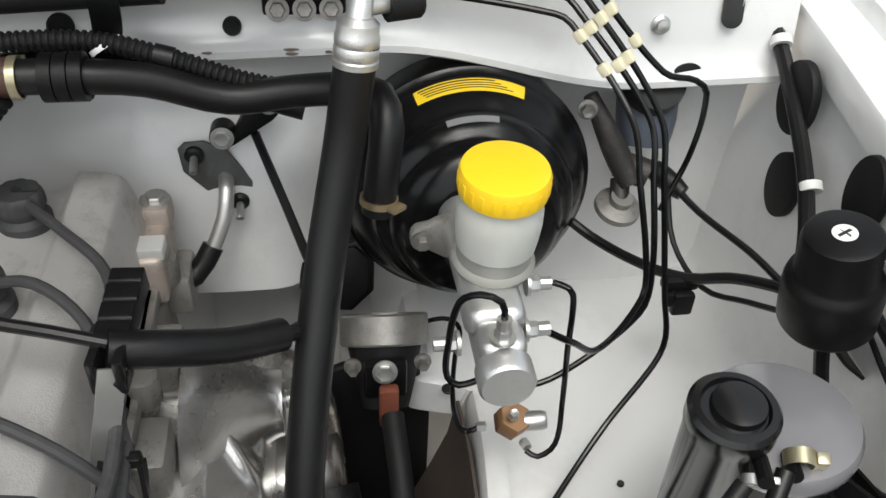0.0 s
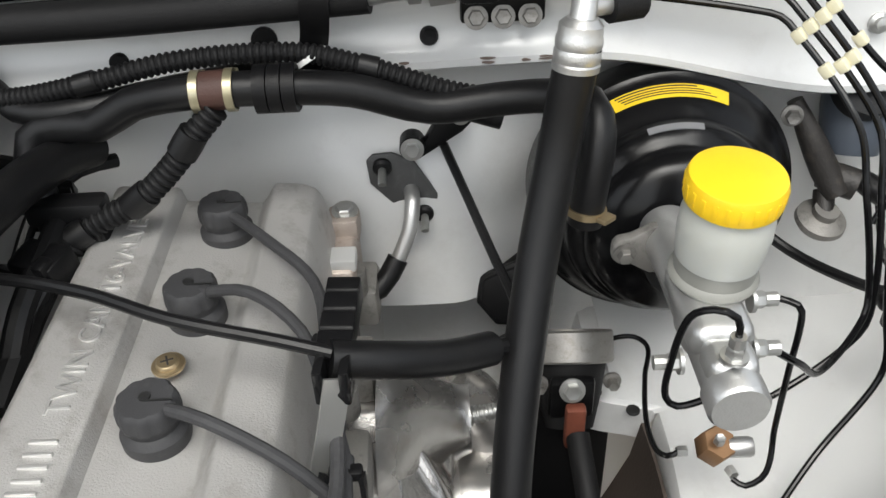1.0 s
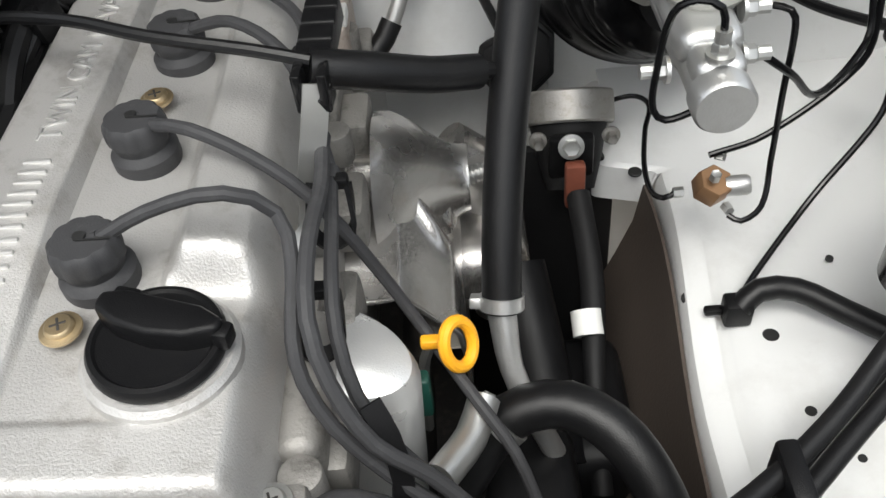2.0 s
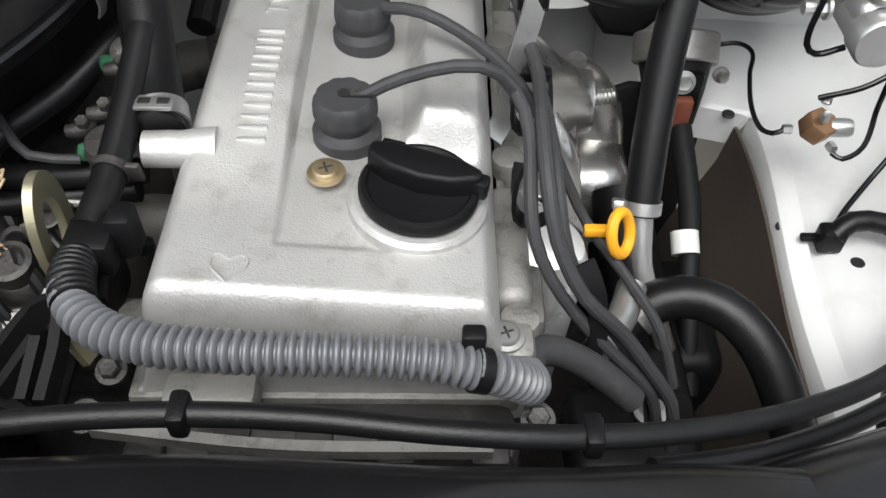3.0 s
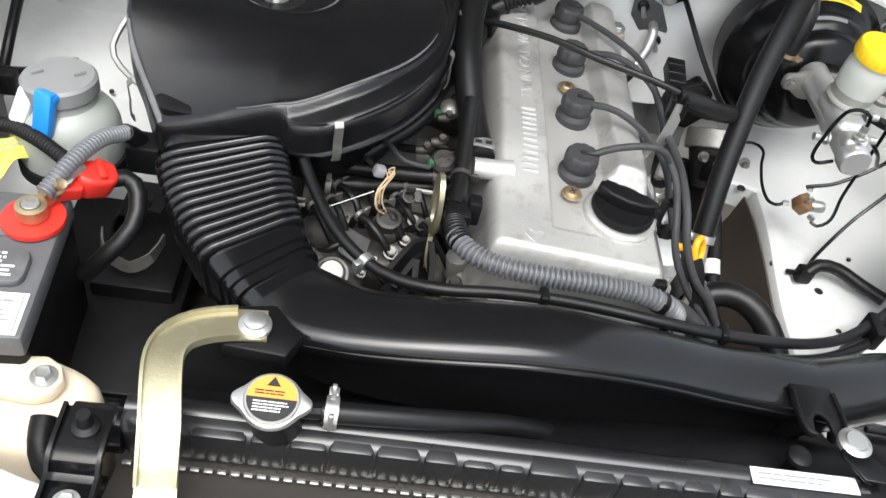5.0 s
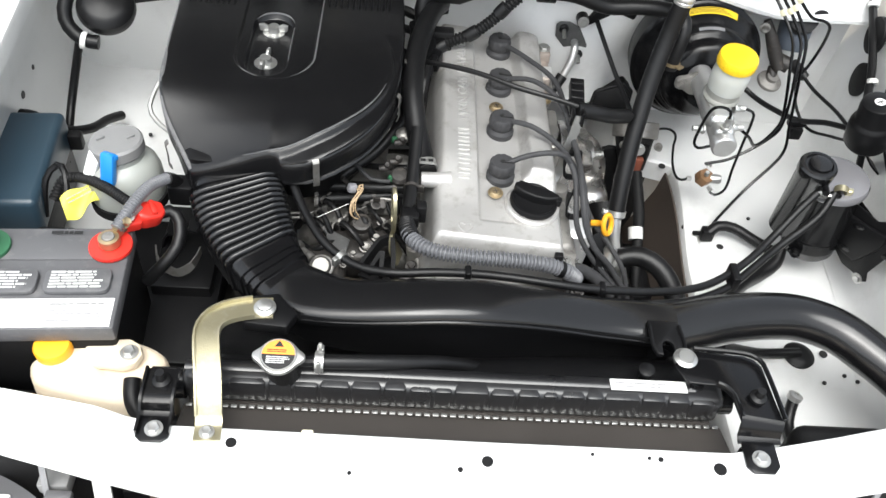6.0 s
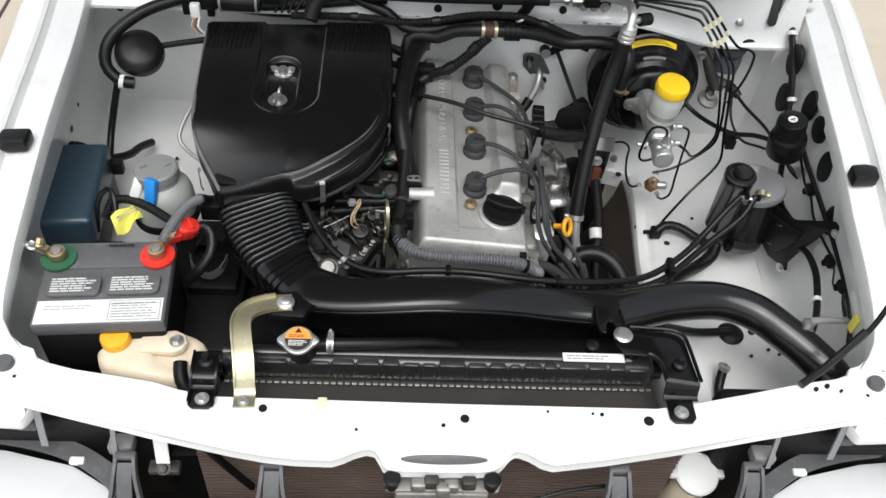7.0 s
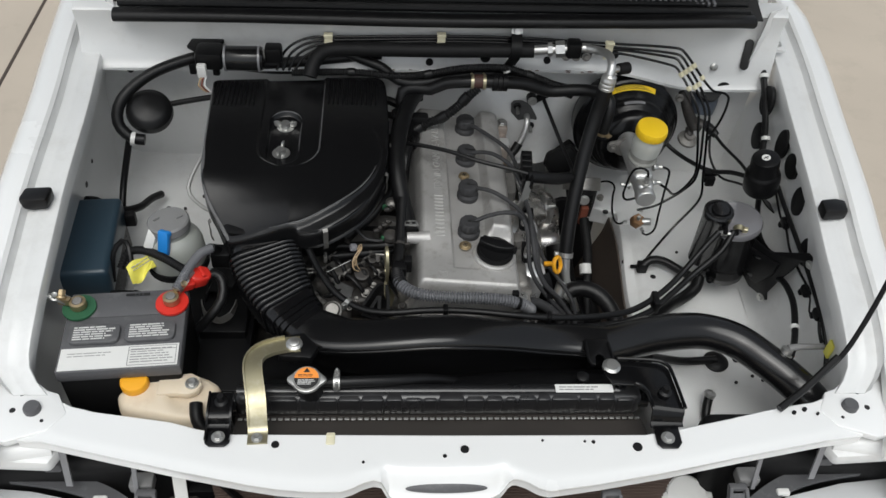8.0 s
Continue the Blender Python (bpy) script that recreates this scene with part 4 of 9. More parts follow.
# ---- air cleaner, bellows and intake duct ----
def air_cleaner():
    a = thing("air_cleaner", (-0.27, 0.56, 0.88), "large black plastic air cleaner with a flat lid", "air filter")
    rim = [(-0.452, 0.768), (-0.445, 0.774), (-0.30, 0.786), (-0.140, 0.797), (-0.120, 0.790), (-0.112, 0.770), (-0.106, 0.655), (-0.109, 0.560), (-0.116, 0.505), (-0.132, 0.455), (-0.158, 0.415), (-0.192, 0.388), (-0.228, 0.374), (-0.258, 0.378), (-0.266, 0.388), (-0.378, 0.384), (-0.392, 0.402), (-0.405, 0.425), (-0.422, 0.452), (-0.434, 0.490), (-0.442, 0.575)]
    rim = [(p.x, p.y) for p in spline([(x, y, 0) for x, y in rim] + [(-0.452, 0.768, 0)], 0.004)][:-1]

    def along(x, y, y0, y1, r, x0=-0.300):
        """How far a point lies outside a long round-ended pocket."""
        return math.hypot(x - x0, y - max(y0, min(y1, y))) - r

    def lid_z(x, y):
        z = 1.046 - 0.020 * ease(0.44, 0.35, y) - (0.012 + 0.34 * max(0.0, -0.274 - x)) * ease(0.50, 0.38, y) * ease(-0.20, -0.27, x)
        # broad tongue from the rear edge, sunk a little, with a lip
        d = along(x, y, 0.572, 0.90, 0.057, -0.289)
        z -= 0.0050 * ease(0.002, -0.003, d)
        z += 0.0016 * math.exp(-((d - 0.003) / 0.0028) ** 2) * ease(-0.36, -0.30, x)
        # stepped outer ledge along the front
        d = math.hypot(x + 0.292, y - 0.560) - 0.172
        z -= 0.006 * ease(0.0, 0.006, d) * ease(-0.33, -0.29, x) * ease(0.64, 0.58, y)
        z += 0.0012 * math.exp(-((d + 0.0025) / 0.002) ** 2) * ease(-0.33, -0.29, x) * ease(0.64, 0.58, y)
        return z
    bm = B()
    cx, cy = -0.300, 0.606
    slot = []
    for x, y in rim:
        ang = math.atan2(y - cy, x - cx)
        lo, hi = 0.0, 0.2
        for k in range(30):
            r = (lo + hi) / 2
            if along(cx + r * math.cos(ang), cy + r * math.sin(ang), 0.556, 0.655, 0.031) < 0:
                lo = r
            else:
                hi = r
        slot.append((cx + lo * math.cos(ang), cy + lo * math.sin(ang)))
    n = 72
    rings = []
    for k in range(n, -1, -1):
        t = (k / n) ** 1.0
        rings.append([Vector((sx + (cx + (x - cx) * 0.985 - sx) * t, sy + (cy + (y - cy) * 0.985 - sy) * t, 0)) for (x, y), (sx, sy) in zip(rim, slot)])
    for r in rings:
        for p in r:
            p.z = lid_z(p.x, p.y)
    for grow, drop in ((0.985, 0.0006), (0.965, 0.0025), (0.93, 0.0085), (0.90, 0.0105), (0.86, 0.0112), (0.5, 0.0115), (0.05, 0.0115)):
        rings.append([Vector((cx + (x - cx) * grow, cy + (y - cy) * grow, 1.041 - drop)) for x, y in slot])
    outer = [[Vector((cx + (x - cx) * s, cy + (y - cy) * s, lid_z(x, y) + dz)) for x, y in rim] for s, dz in ((1.010, -0.036), (1.010, -0.012), (1.008, -0.004), (1.0, -0.001))]
    skin(bm, outer + rings, True)
    part("lid", bm, LIDBLACK, a, "", 60)
    # ribs at the rear of the lid
    for x0, gap, cnt, y0, y1 in ((-0.442, 0.0085, 10, 0.690, 0.768), (-0.222, 0.0092, 11, 0.700, 0.784)):
        for i in range(cnt):
            bm = B()
            x = x0 + i * gap
            box(bm, (x, (y0 + y1) / 2, 1.0462), (0.0036, y1 - y0, 0.003), 0.001)
            part("rib", bm, BLACK, a)
    # raised edge line of the lid's left side, its highlight put in as grey
    bm = B()
    tube(bm, [(x, y, lid_z(x, y) - 0.004) for x, y in ((-0.380, 0.388), (-0.404, 0.425), (-0.421, 0.452), (-0.433, 0.495), (-0.440, 0.575), (-0.449, 0.750))], 0.0038, 10, 0.02)
    part("lid_edge", bm, EDGEPALE, a, "pale edge line, part wear and part painted highlight")
    # pale edges of the pocket, the tongue and the front step: wear and painted highlights
    def curve(x0, y0, r, a0, a1, n=24):
        return [(x0 + r * math.cos(radians(a0 + (a1 - a0) * k / n)), y0 + r * math.sin(radians(a0 + (a1 - a0) * k / n))) for k in range(n + 1)]
    for line, lift, r in ((curve(-0.292, 0.560, 0.170, -96, -14), 0.0, 0.0013), ([(-0.2315, 0.77), (-0.2315, 0.70), (-0.2315, 0.63)] + curve(-0.289, 0.572, 0.0575, 0, -62, 14), 0.0, 0.0014), (curve(-0.289, 0.572, 0.0575, -104, -146, 10), 0.0, 0.0010),
                          (curve(-0.300, 0.655, 0.0300, 162, 12), -0.0020, 0.0016), ([(-0.2700, 0.650), (-0.2700, 0.61), (-0.2702, 0.565)], -0.0015, 0.0009)):
        bm = B()
        tube(bm, [(x, y, lid_z(x, y) + lift) for x, y in line], [r * 0.3, r, r, r, r * 0.3], 8, 0.006)
        part("pale_edge", bm, EDGEPALE, a)
    arc = [(-0.258, 0.380), (-0.228, 0.376), (-0.192, 0.389), (-0.158, 0.415), (-0.132, 0.455), (-0.116, 0.505), (-0.109, 0.560), (-0.106, 0.655)]
    for drop, out, r in ((0.003, 0.0, 0.0030), (0.034, 0.003, 0.0035)):
        bm = B()
        tube(bm, [(x + out, y - out, lid_z(x, y) - drop) for x, y in arc], r, 8, 0.015)
        part("bead", bm, RIBBED, a)
    bm = B()
    rings = [[Vector((cx + (x - cx) * s + dx, cy + (y - cy) * s + 0.004, z)) for x, y in rim] for s, z, dx in ((0.72, 0.895, 0.01), (0.80, 0.905, 0.006), (0.84, 0.965, 0.003), (0.90, 0.985, 0), (0.985, 0.990, 0), (0.985, 0.997, 0), (0.95, 1.0, 0))]
    skin(bm, rings)
    part("housing", bm, BLACK, a, "", 40)
    # snap clips
    for p, d in (((-0.213, 0.375, 1.008), (0.35, -1, 0)), ((-0.104, 0.60, 1.010), (1, 0, 0)), ((-0.112, 0.52, 1.008), (1, -0.2, 0)), ((-0.408, 0.405, 0.995), (-1, -0.4, 0))):
        bm = B()
        m = aim(p, d)
        strip(bm, [m @ Vector((0, -0.026, 0.003)), m @ Vector((0, -0.018, 0.006)), m @ Vector((0, 0.0, 0.005)), m @ Vector((0, 0.016, 0.006)), m @ Vector((0, 0.020, 0.002))], 0.0085, 0.0015, m.to_3x3() @ Vector((1, 0, 0)))
        part("spring_clip", bm, DULL, a, "bright steel spring clip")
    # wing nuts
    for (x, y), turn in (((-0.301, 0.648), 0), ((-0.303, 0.570), 80)):
        bm = B()
        m = pose(x, y, 1.0285, 0, 0, turn)
        lathe(bm, [(0, 0), (0.0165, 0), (0.0165, 0.002), (0.009, 0.003), (0.008, 0.012), (0, 0.012)], m, 24)
        for s in (-1, 1):
            slab(bm, [(s * 0.004, -0.002), (s * 0.020, 0.000), (s * 0.022, 0.010), (s * 0.014, 0.012), (s * 0.006, 0.008)], -0.002, 0.002, 0.001, m @ pose(0, 0, 0.004, 90, 0, 0))
        part("wing_nut", bm, STEEL, a, "bright zinc wing nut with washer")
    # cuff and bellows down to the duct, led between a left and a right upper edge
    shape = rounded(1.0, 1.0, 0.20, 5)
    left = spline([(-0.379, 0.402, 0.984), (-0.379, 0.364, 0.972), (-0.347, 0.292, 0.970), (-0.300, 0.228, 0.969), (-0.255, 0.186, 0.967)], 0.002)
    right = spline([(-0.277, 0.417, 0.994), (-0.265, 0.378, 0.988), (-0.250, 0.332, 0.985), (-0.231, 0.284, 0.981), (-0.203, 0.238, 0.976)], 0.002)

    def ring(t, grow=0.0):
        def pick(line, t):
            k = max(0.0, min(1.0, t)) * (len(line) - 1)
            i = min(int(k), len(line) - 2)
            return line[i].lerp(line[i + 1], k - i)
        a0, b0 = pick(left, t), pick(right, t)
        run = (pick(left, t + 0.03) + pick(right, t + 0.03) - pick(left, t - 0.03) - pick(right, t - 0.03)).normalized()
        side = (b0 - a0)
        wide = side.length
        side = (side - run * side.dot(run)).normalized()
        up = run.cross(side)
        up = up if up.z > 0 else -up
        deep = 0.080 - 0.012 * t
        c = (a0 + b0) / 2 - up * deep / 2
        return [c + side * x * (wide + 2 * grow) + up * y * (deep + 2 * grow) for x, y in shape]
    rings = [ring(0.0, -0.002), ring(0.02), ring(0.14), ring(0.145, -0.004), ring(0.155, -0.004)]
    t, pitch = 0.16, 0.0455
    for k in range(12):
        f = 1 - 0.25 * k / 11
        rings += [ring(t, -0.003 * f), ring(t + pitch * 0.18, 0.0022 * f), ring(t + pitch * 0.34, 0.0048 * f), ring(t + pitch * 0.5, 0.0056 * f), ring(t + pitch * 0.66, 0.0048 * f), ring(t + pitch * 0.82, 0.0022 * f), ring(t + pitch * 0.95, -0.003 * f)]
        t += pitch
    rings += [ring(0.72, -0.003), ring(0.725, 0.001), ring(0.80, 0.001), ring(0.805, -0.0015), ring(0.825, -0.0015), ring(0.83, 0.0012), ring(0.85, 0.0012), ring(0.855, -0.0012), ring(0.875, -0.0012), ring(0.88, 0.0014), ring(0.90, 0.0014), ring(0.905, -0.002), ring(1.0, -0.002)]
    skin(bm := B(), rings)
    part("bellows", bm, RIBBED, a, "ribbed black intake bellows", 50)
    return a


air_cleaner()


def intake_duct():
    d = thing("intake_duct", (0.1, 0.21, 0.87), "glossy black plastic intake duct behind the radiator", "air duct")
    # rear edge x, y, z, front edge x, y, z and the bottom's z
    st = [(-0.208, 0.246, 0.973, -0.26, 0.1859, 0.9741, 0.905), (-0.19, 0.232, 0.98, -0.241, 0.1698, 0.9803, 0.902), (-0.166, 0.22, 0.984, -0.212, 0.1582, 0.9832, 0.898), (-0.135, 0.213, 0.99, -0.16, 0.1515, 0.989, 0.892), (-0.09, 0.212, 0.996, -0.09, 0.1489, 0.998, 0.886), (-0.04, 0.2125, 1, -0.04, 0.15, 1.002, 0.882),
          (0.01, 0.214, 0.999, 0.01, 0.1545, 0.9974, 0.878), (0.06, 0.2175, 0.988, 0.06, 0.1637, 0.9835, 0.874), (0.11, 0.222, 0.975, 0.11, 0.1732, 0.9662, 0.87), (0.16, 0.231, 0.958, 0.16, 0.18, 0.95, 0.866), (0.21, 0.239, 0.947, 0.21, 0.182, 0.942, 0.863), (0.265, 0.24, 0.941, 0.265, 0.177, 0.94, 0.862)]
    bm = B()
    rings = []
    for xb, yb, zb, xf, yf, zf, z0 in st:
        def at(y, z):
            k = (y - yf) / (yb - yf)
            return Vector((xf + (xb - xf) * k, y, z))
        mid = (yb + yf) / 2
        ring = [(yb, z0 + 0.01), (yb + 0.003, (z0 + zb) / 2), (yb + 0.002, zb - 0.012), (yb - 0.003, zb - 0.003), (yb - 0.012, zb), (mid, (zb + zf) / 2 + 0.003), (yf + 0.010, zf), (yf + 0.002, zf - 0.003), (yf - 0.0015, zf - 0.009), (yf - 0.001, zf - 0.018), (yf + 0.004, zf - 0.030), (yf + 0.012, (z0 + zf) / 2), (yf + 0.014, z0 + 0.006), (mid, z0)]
        rings.append([at(y, z) for y, z in ring])
    fine = []
    for i in range(len(rings[0])):
        fine.append(spline([r[i] for r in rings], 0.012))
    m = min(len(f) for f in fine)
    cols = [[f[round(k * (len(f) - 1) / (m - 1))] for f in fine] for k in range(m)]
    skin(bm, cols)
    part("flat_duct", bm, GLOSS, d, "", 45)
    bm = B()
    tube(bm, [(xf, yf - 0.0015, zf - 0.013) for xb, yb, zb, xf, yf, zf, z0 in st[2:]], [0.0006, 0.0022, 0.0024, 0.0024, 0.0006], 8, 0.012)
    part("seam", bm, GLOSS, d)
    bm = B()
    tube(bm, [(0.235, 0.212, 0.904), (0.30, 0.233, 0.898), (0.36, 0.254, 0.891), (0.42, 0.266, 0.887), (0.47, 0.267, 0.884), (0.52, 0.250, 0.880), (0.56, 0.215, 0.875), (0.60, 0.176, 0.866), (0.635, 0.138, 0.85), (0.655, 0.11, 0.82)], [0.036, 0.0345, 0.032, 0.031, 0.031], 28, 0.01)
    part("round_duct", bm, GLOSS, d)
    bm = B()
    slab(bm, [(-0.272, 0.132), (-0.222, 0.128), (-0.212, 0.150), (-0.236, 0.178), (-0.275, 0.170)], 0.975, 0.992, 0.003)
    part("mounting_lug", bm, BLACK, d)
    bm = B()
    slab(bm, [(0.222, 0.200), (0.262, 0.200), (0.265, 0.158), (0.258, 0.146), (0.251, 0.146), (0.2495, 0.164), (0.245, 0.169), (0.240, 0.169), (0.236, 0.164), (0.234, 0.146), (0.227, 0.146), (0.222, 0.158)], 0.944, 0.949, 0.002)
    part("fork_lug", bm, BLACK, d)
    for line in ([(0.2235, 0.192, 0.950), (0.2235, 0.160, 0.950), (0.228, 0.148, 0.950), (0.233, 0.147, 0.950)], [(0.2615, 0.192, 0.950), (0.2635, 0.160, 0.950), (0.2575, 0.148, 0.950), (0.2525, 0.147, 0.950)]):
        part("fork_rim", tube(B(), line, 0.0022, 8, 0.006), BLACK, d)
    return d


intake_duct()


def radiator():
    r = thing("radiator", (-0.02, 0.06, 0.30), "radiator with a black plastic top tank and dark core", "radiator")
    bm = B()
    box(bm, (-0.02, 0.094, 0.930), (0.635, 0.034, 0.046), 0.010, Matrix(), 3)
    tube(bm, [(-0.335, 0.098, 0.944), (0.262, 0.098, 0.944)], 0.011, 12, 0.05)
    part("top_tank", bm, TANK, r, "ribbed black plastic tank")
    rng = random.Random(17)
    x = -0.285
    while x < 0.262:
        w = rng.choice((0.022, 0.030, 0.030, 0.036, 0.044))
        bm = B()
        box(bm, (x + w / 2, 0.0915 + rng.uniform(-0.0008, 0.0008), 0.935 + rng.uniform(-0.001, 0.001)), (w - rng.choice((0.0012, 0.0016, 0.004)), 0.031, 0.035), 0.0035)
        part("tank_rib", bm, TANK, r)
        x += w
    for line, rad in (([(-0.335, 0.09, 0.925), (-0.375, 0.09, 0.925)], 0.018), ([(0.255, 0.100, 0.946), (0.268, 0.098, 0.944), (0.272, 0.112, 0.944)], 0.010), ([(0.27, 0.096, 0.93), (0.31, 0.098, 0.93)], 0.017)):
        part("tank_spout", tube(B(), line, rad, 14), GLOSS, r)
    bm = B()
    box(bm, (-0.02, 0.092, 0.62), (0.63, 0.030, 0.56), 0.002)
    part("core", bm, CORE, r)
    bm = B()
    sheet(bm, lambda u, v: Vector((u, 0.014 + 0.063 * v, 0.922 - 0.022 * v)), span(-0.34, 0.305, 30), span(0, 1, 3), 0.006)
    part("sealing_strip", bm, CORE, r, "dark foam strip before the core")
    for i in range(62):
        bm = B()
        box(bm, (-0.332 + i * 0.0103, 0.0735, 0.9060), (0.0070, 0.004, 0.0024), 0.0005)
        part("crimp_tab", bm, STEEL, r)
    # filler neck and cap
    bm = B()
    tube(bm, [(-0.220, 0.098, 0.93), (-0.225, 0.092, 0.982)], 0.020, 20)
    tube(bm, [(-0.215, 0.097, 0.970), (-0.184, 0.099, 0.970)], 0.007, 10)
    part("filler_neck", bm, BLACK, r)
    m = aim((-0.226, 0.090, 0.984), (0, -0.12, 1)) @ Matrix.Scale(0.86, 4)
    bm = B()
    out = []
    for k in range(48):
        a = 2 * math.pi * k / 48
        ear = max(0, math.cos(a) ** 2) ** 10
        rad = 0.0262 + 0.009 * ear
        out.append((rad * math.cos(a), rad * math.sin(a)))
    slab(bm, out, 0, 0.010, 0.003, m)
    lathe(bm, [(0, 0.012), (0.0228, 0.012), (0.024, 0.010), (0, 0.009)], m, 32)
    cap = part("radiator_cap", bm, STEEL, r, "bright metal radiator cap with a warning label")
    bm = B()
    slab(bm, disc_outline(0, 0, 0.0212, None, 24, 0, 180), 0.0122, 0.0126, 0, m)
    part("cap_label_upper", bm, ORANGE, cap, "orange warning label")
    bm = B()
    slab(bm, disc_outline(0, 0, 0.0212, None, 24, 180, 360), 0.0122, 0.0126, 0, m)
    part("cap_label_lower", bm, INK, cap)
    bm = B()
    bars(bm, m @ Matrix.Translation((0, -0.008, 0.0127)), 0.030, 0.011, 4, 0.45, seed=3)
    part("label_print", bm, LABEL_W, cap)
    bm = B()
    slab(bm, [(-0.006, 0.011), (0.006, 0.011), (0, 0.020)], 0.0126, 0.0130, 0, m)
    part("label_sign", bm, INK, cap)
    bm = B()
    bars(bm, m @ Matrix.Translation((0, 0.0050, 0.0127)), 0.030, 0.0055, 2, 0.45, seed=5)
    part("label_print", bm, INK, cap)
    bm = B()
    box(bm, (0.205, 0.096, 0.9556), (0.092, 0.015, 0.001), 0, Matrix())
    part("tank_label", bm, LABEL_W, r, "white paper label strip")
    bm = B()
    bars(bm, pose(0.20, 0.096, 0.9562), 0.07, 0.009, 2, 0.4, seed=9)
    part("label_print", bm, INKGREY, r)
    bm = B()
    lathe(bm, [(0, 0), (0.006, 0), (0.006, 0.022), (0.010, 0.023), (0.010, 0.028), (0.007, 0.030), (0, 0.030)], pose(0.206, 0.118, 0.930), 20)
    part("bleed_plug", bm, BLACK, r)
    # fan shroud behind the tank
    bm = B()
    sheet(bm, lambda u, v: Vector((u, 0.112 + v, 0.918 - 0.25 * max(0, v - 0.015) - 0.05 * ease(0.03, 0.10, v) + 0.012 * math.sin(6 * u))), span(-0.33, 0.30, 24), [0, 0.006, 0.015, 0.03, 0.05, 0.08, 0.12, 0.16], 0.003)
    part("fan_shroud", bm, BLACK, r)
    return r


radiator()
th = thing("top_hose", (-0.12, 0.11, 0.96), "black rubber overflow hose behind the radiator tank", "hose")
part("hose", tube(B(), [(-0.190, 0.098, 0.970), (-0.14, 0.103, 0.966), (-0.09, 0.112, 0.956), (-0.03, 0.130, 0.932), (0.02, 0.150, 0.89), (0.04, 0.165, 0.84)], 0.0088, 14), RUBBER, th)
bm = B()
worm_clip(bm, (-0.182, 0.099, 0.969), (1, 0, 0), 0.011, 0.010)
for s in (-1, 1):
    box(bm, (-0.182, 0.099 + s * 0.013, 0.976), (0.004, 0.004, 0.02), 0.001)
part("clip", bm, STEEL, th, "bright spring clip")


def brackets():
    # gold stay from the duct to the support
    b = thing("duct_stay", (-0.30, 0.005, 0.95), "pale yellow zinc plated steel stay bolted to the support", "bracket")
    for pts, w, t in (([(-0.294, 0.002, 0.9525), (-0.295, 0.024, 0.953), (-0.296, 0.036, 0.966), (-0.299, 0.060, 0.984), (-0.305, 0.090, 0.993), (-0.308, 0.112, 0.996), (-0.305, 0.126, 0.996), (-0.297, 0.136, 0.996), (-0.282, 0.144, 0.996), (-0.262, 0.150, 0.995), (-0.240, 0.153, 0.994)], 0.029, 0.0025),):
        bm = B()
        line = spline(pts, 0.006)
        rings = []
        for i, p in enumerate(line):
            d = (line[min(i + 1, len(line) - 1)] - line[max(i - 1, 0)]).normalized()
            sd = Vector((d.y, -d.x, 0)).normalized()
            n = sd.cross(d)
            rings.append([p - sd * w / 2 - n * t / 2, p + sd * w / 2 - n * t / 2, p + sd * w / 2 + n * t / 2, p - sd * w / 2 + n * t / 2])
        skin(bm, rings)
        part("strap", bm, GOLD, b)
        for edge in (-1, 1):
            bm = B()
            rim = []
            for i, p in enumerate(line[4:-3]):
                d = (line[min(i + 5, len(line) - 1)] - line[i + 3]).normalized()
                sd = Vector((d.y, -d.x, 0)).normalized()
                n = sd.cross(d)
                n = n if n.z > 0 else -n
                c = p + sd * edge * (w / 2 - 0.0012)
                rim.append([c - sd * 0.0014, c + sd * 0.0014, c + sd * 0.0012 + n * 0.0065, c - sd * 0.0012 + n * 0.0065])
            skin(bm, rim)
            part("folded_rim", bm, GOLD, b)
    part("bolt", bolt(B(), (-0.295, 0.011, 0.954), r=0.0058), STEEL, b)
    bm = B()
    lathe(bm, [(0, 0), (0.0128, 0), (0.0128, 0.003), (0.0085, 0.005), (0.0085, 0.008), (0.0070, 0.009), (0, 0.009)], pose(-0.249, 0.151, 0.995), 24)
    part("screw", bm, STEEL, b)
    # black clamp at the radiator's left end
    x = -0.352
    c = thing("radiator_clamp", (x, 0.0, 0.95), "black steel clamp bracket holding the radiator to the support", "bracket", "radiator clamps")
    bm = B()
    slab(bm, [(x - 0.018, 0.003), (x - 0.011, -0.003), (x + 0.011, -0.003), (x + 0.018, 0.003), (x + 0.019, 0.034), (x - 0.018, 0.034)], 0.9515, 0.955, 0.0015)
    part("foot", bm, ENAMEL, c)
    bm = B()
    strip(bm, [(x, 0.026, 0.953), (x, 0.034, 0.956), (x, 0.038, 0.966), (x, 0.046, 0.969), (x, 0.078, 0.970)], 0.034, 0.003, (1, 0, 0))
    part("plate", bm, ENAMEL, c)
    for sx in (-1, 1):
        bm = B()
        strip(bm, [(x + sx * 0.017, 0.006, 0.957), (x + sx * 0.017, 0.030, 0.959), (x + sx * 0.017, 0.040, 0.970), (x + sx * 0.017, 0.078, 0.973)], 0.003, 0.007, (1, 0, 0))
        part("folded_edge", bm, ENAMEL, c)
    part("bolt", bolt(B(), (x + 0.001, 0.012, 0.955), r=0.0068), STEEL, c)
    bm = B()
    lathe(bm, [(0, 0), (0.010, 0), (0.010, 0.004), (0.006, 0.007), (0.005, 0.018), (0, 0.018)], pose(x + 0.001, 0.062, 0.970), 16)
    part("pin", bm, RUBBER, c)
    # broad clamp at the right end, which also carries the duct
    x = 0.320
    c = thing("radiator_clamp", (x, 0.0, 0.95), "broad black steel clamp carrying radiator and intake duct", "bracket", "radiator clamps")
    bm = B()
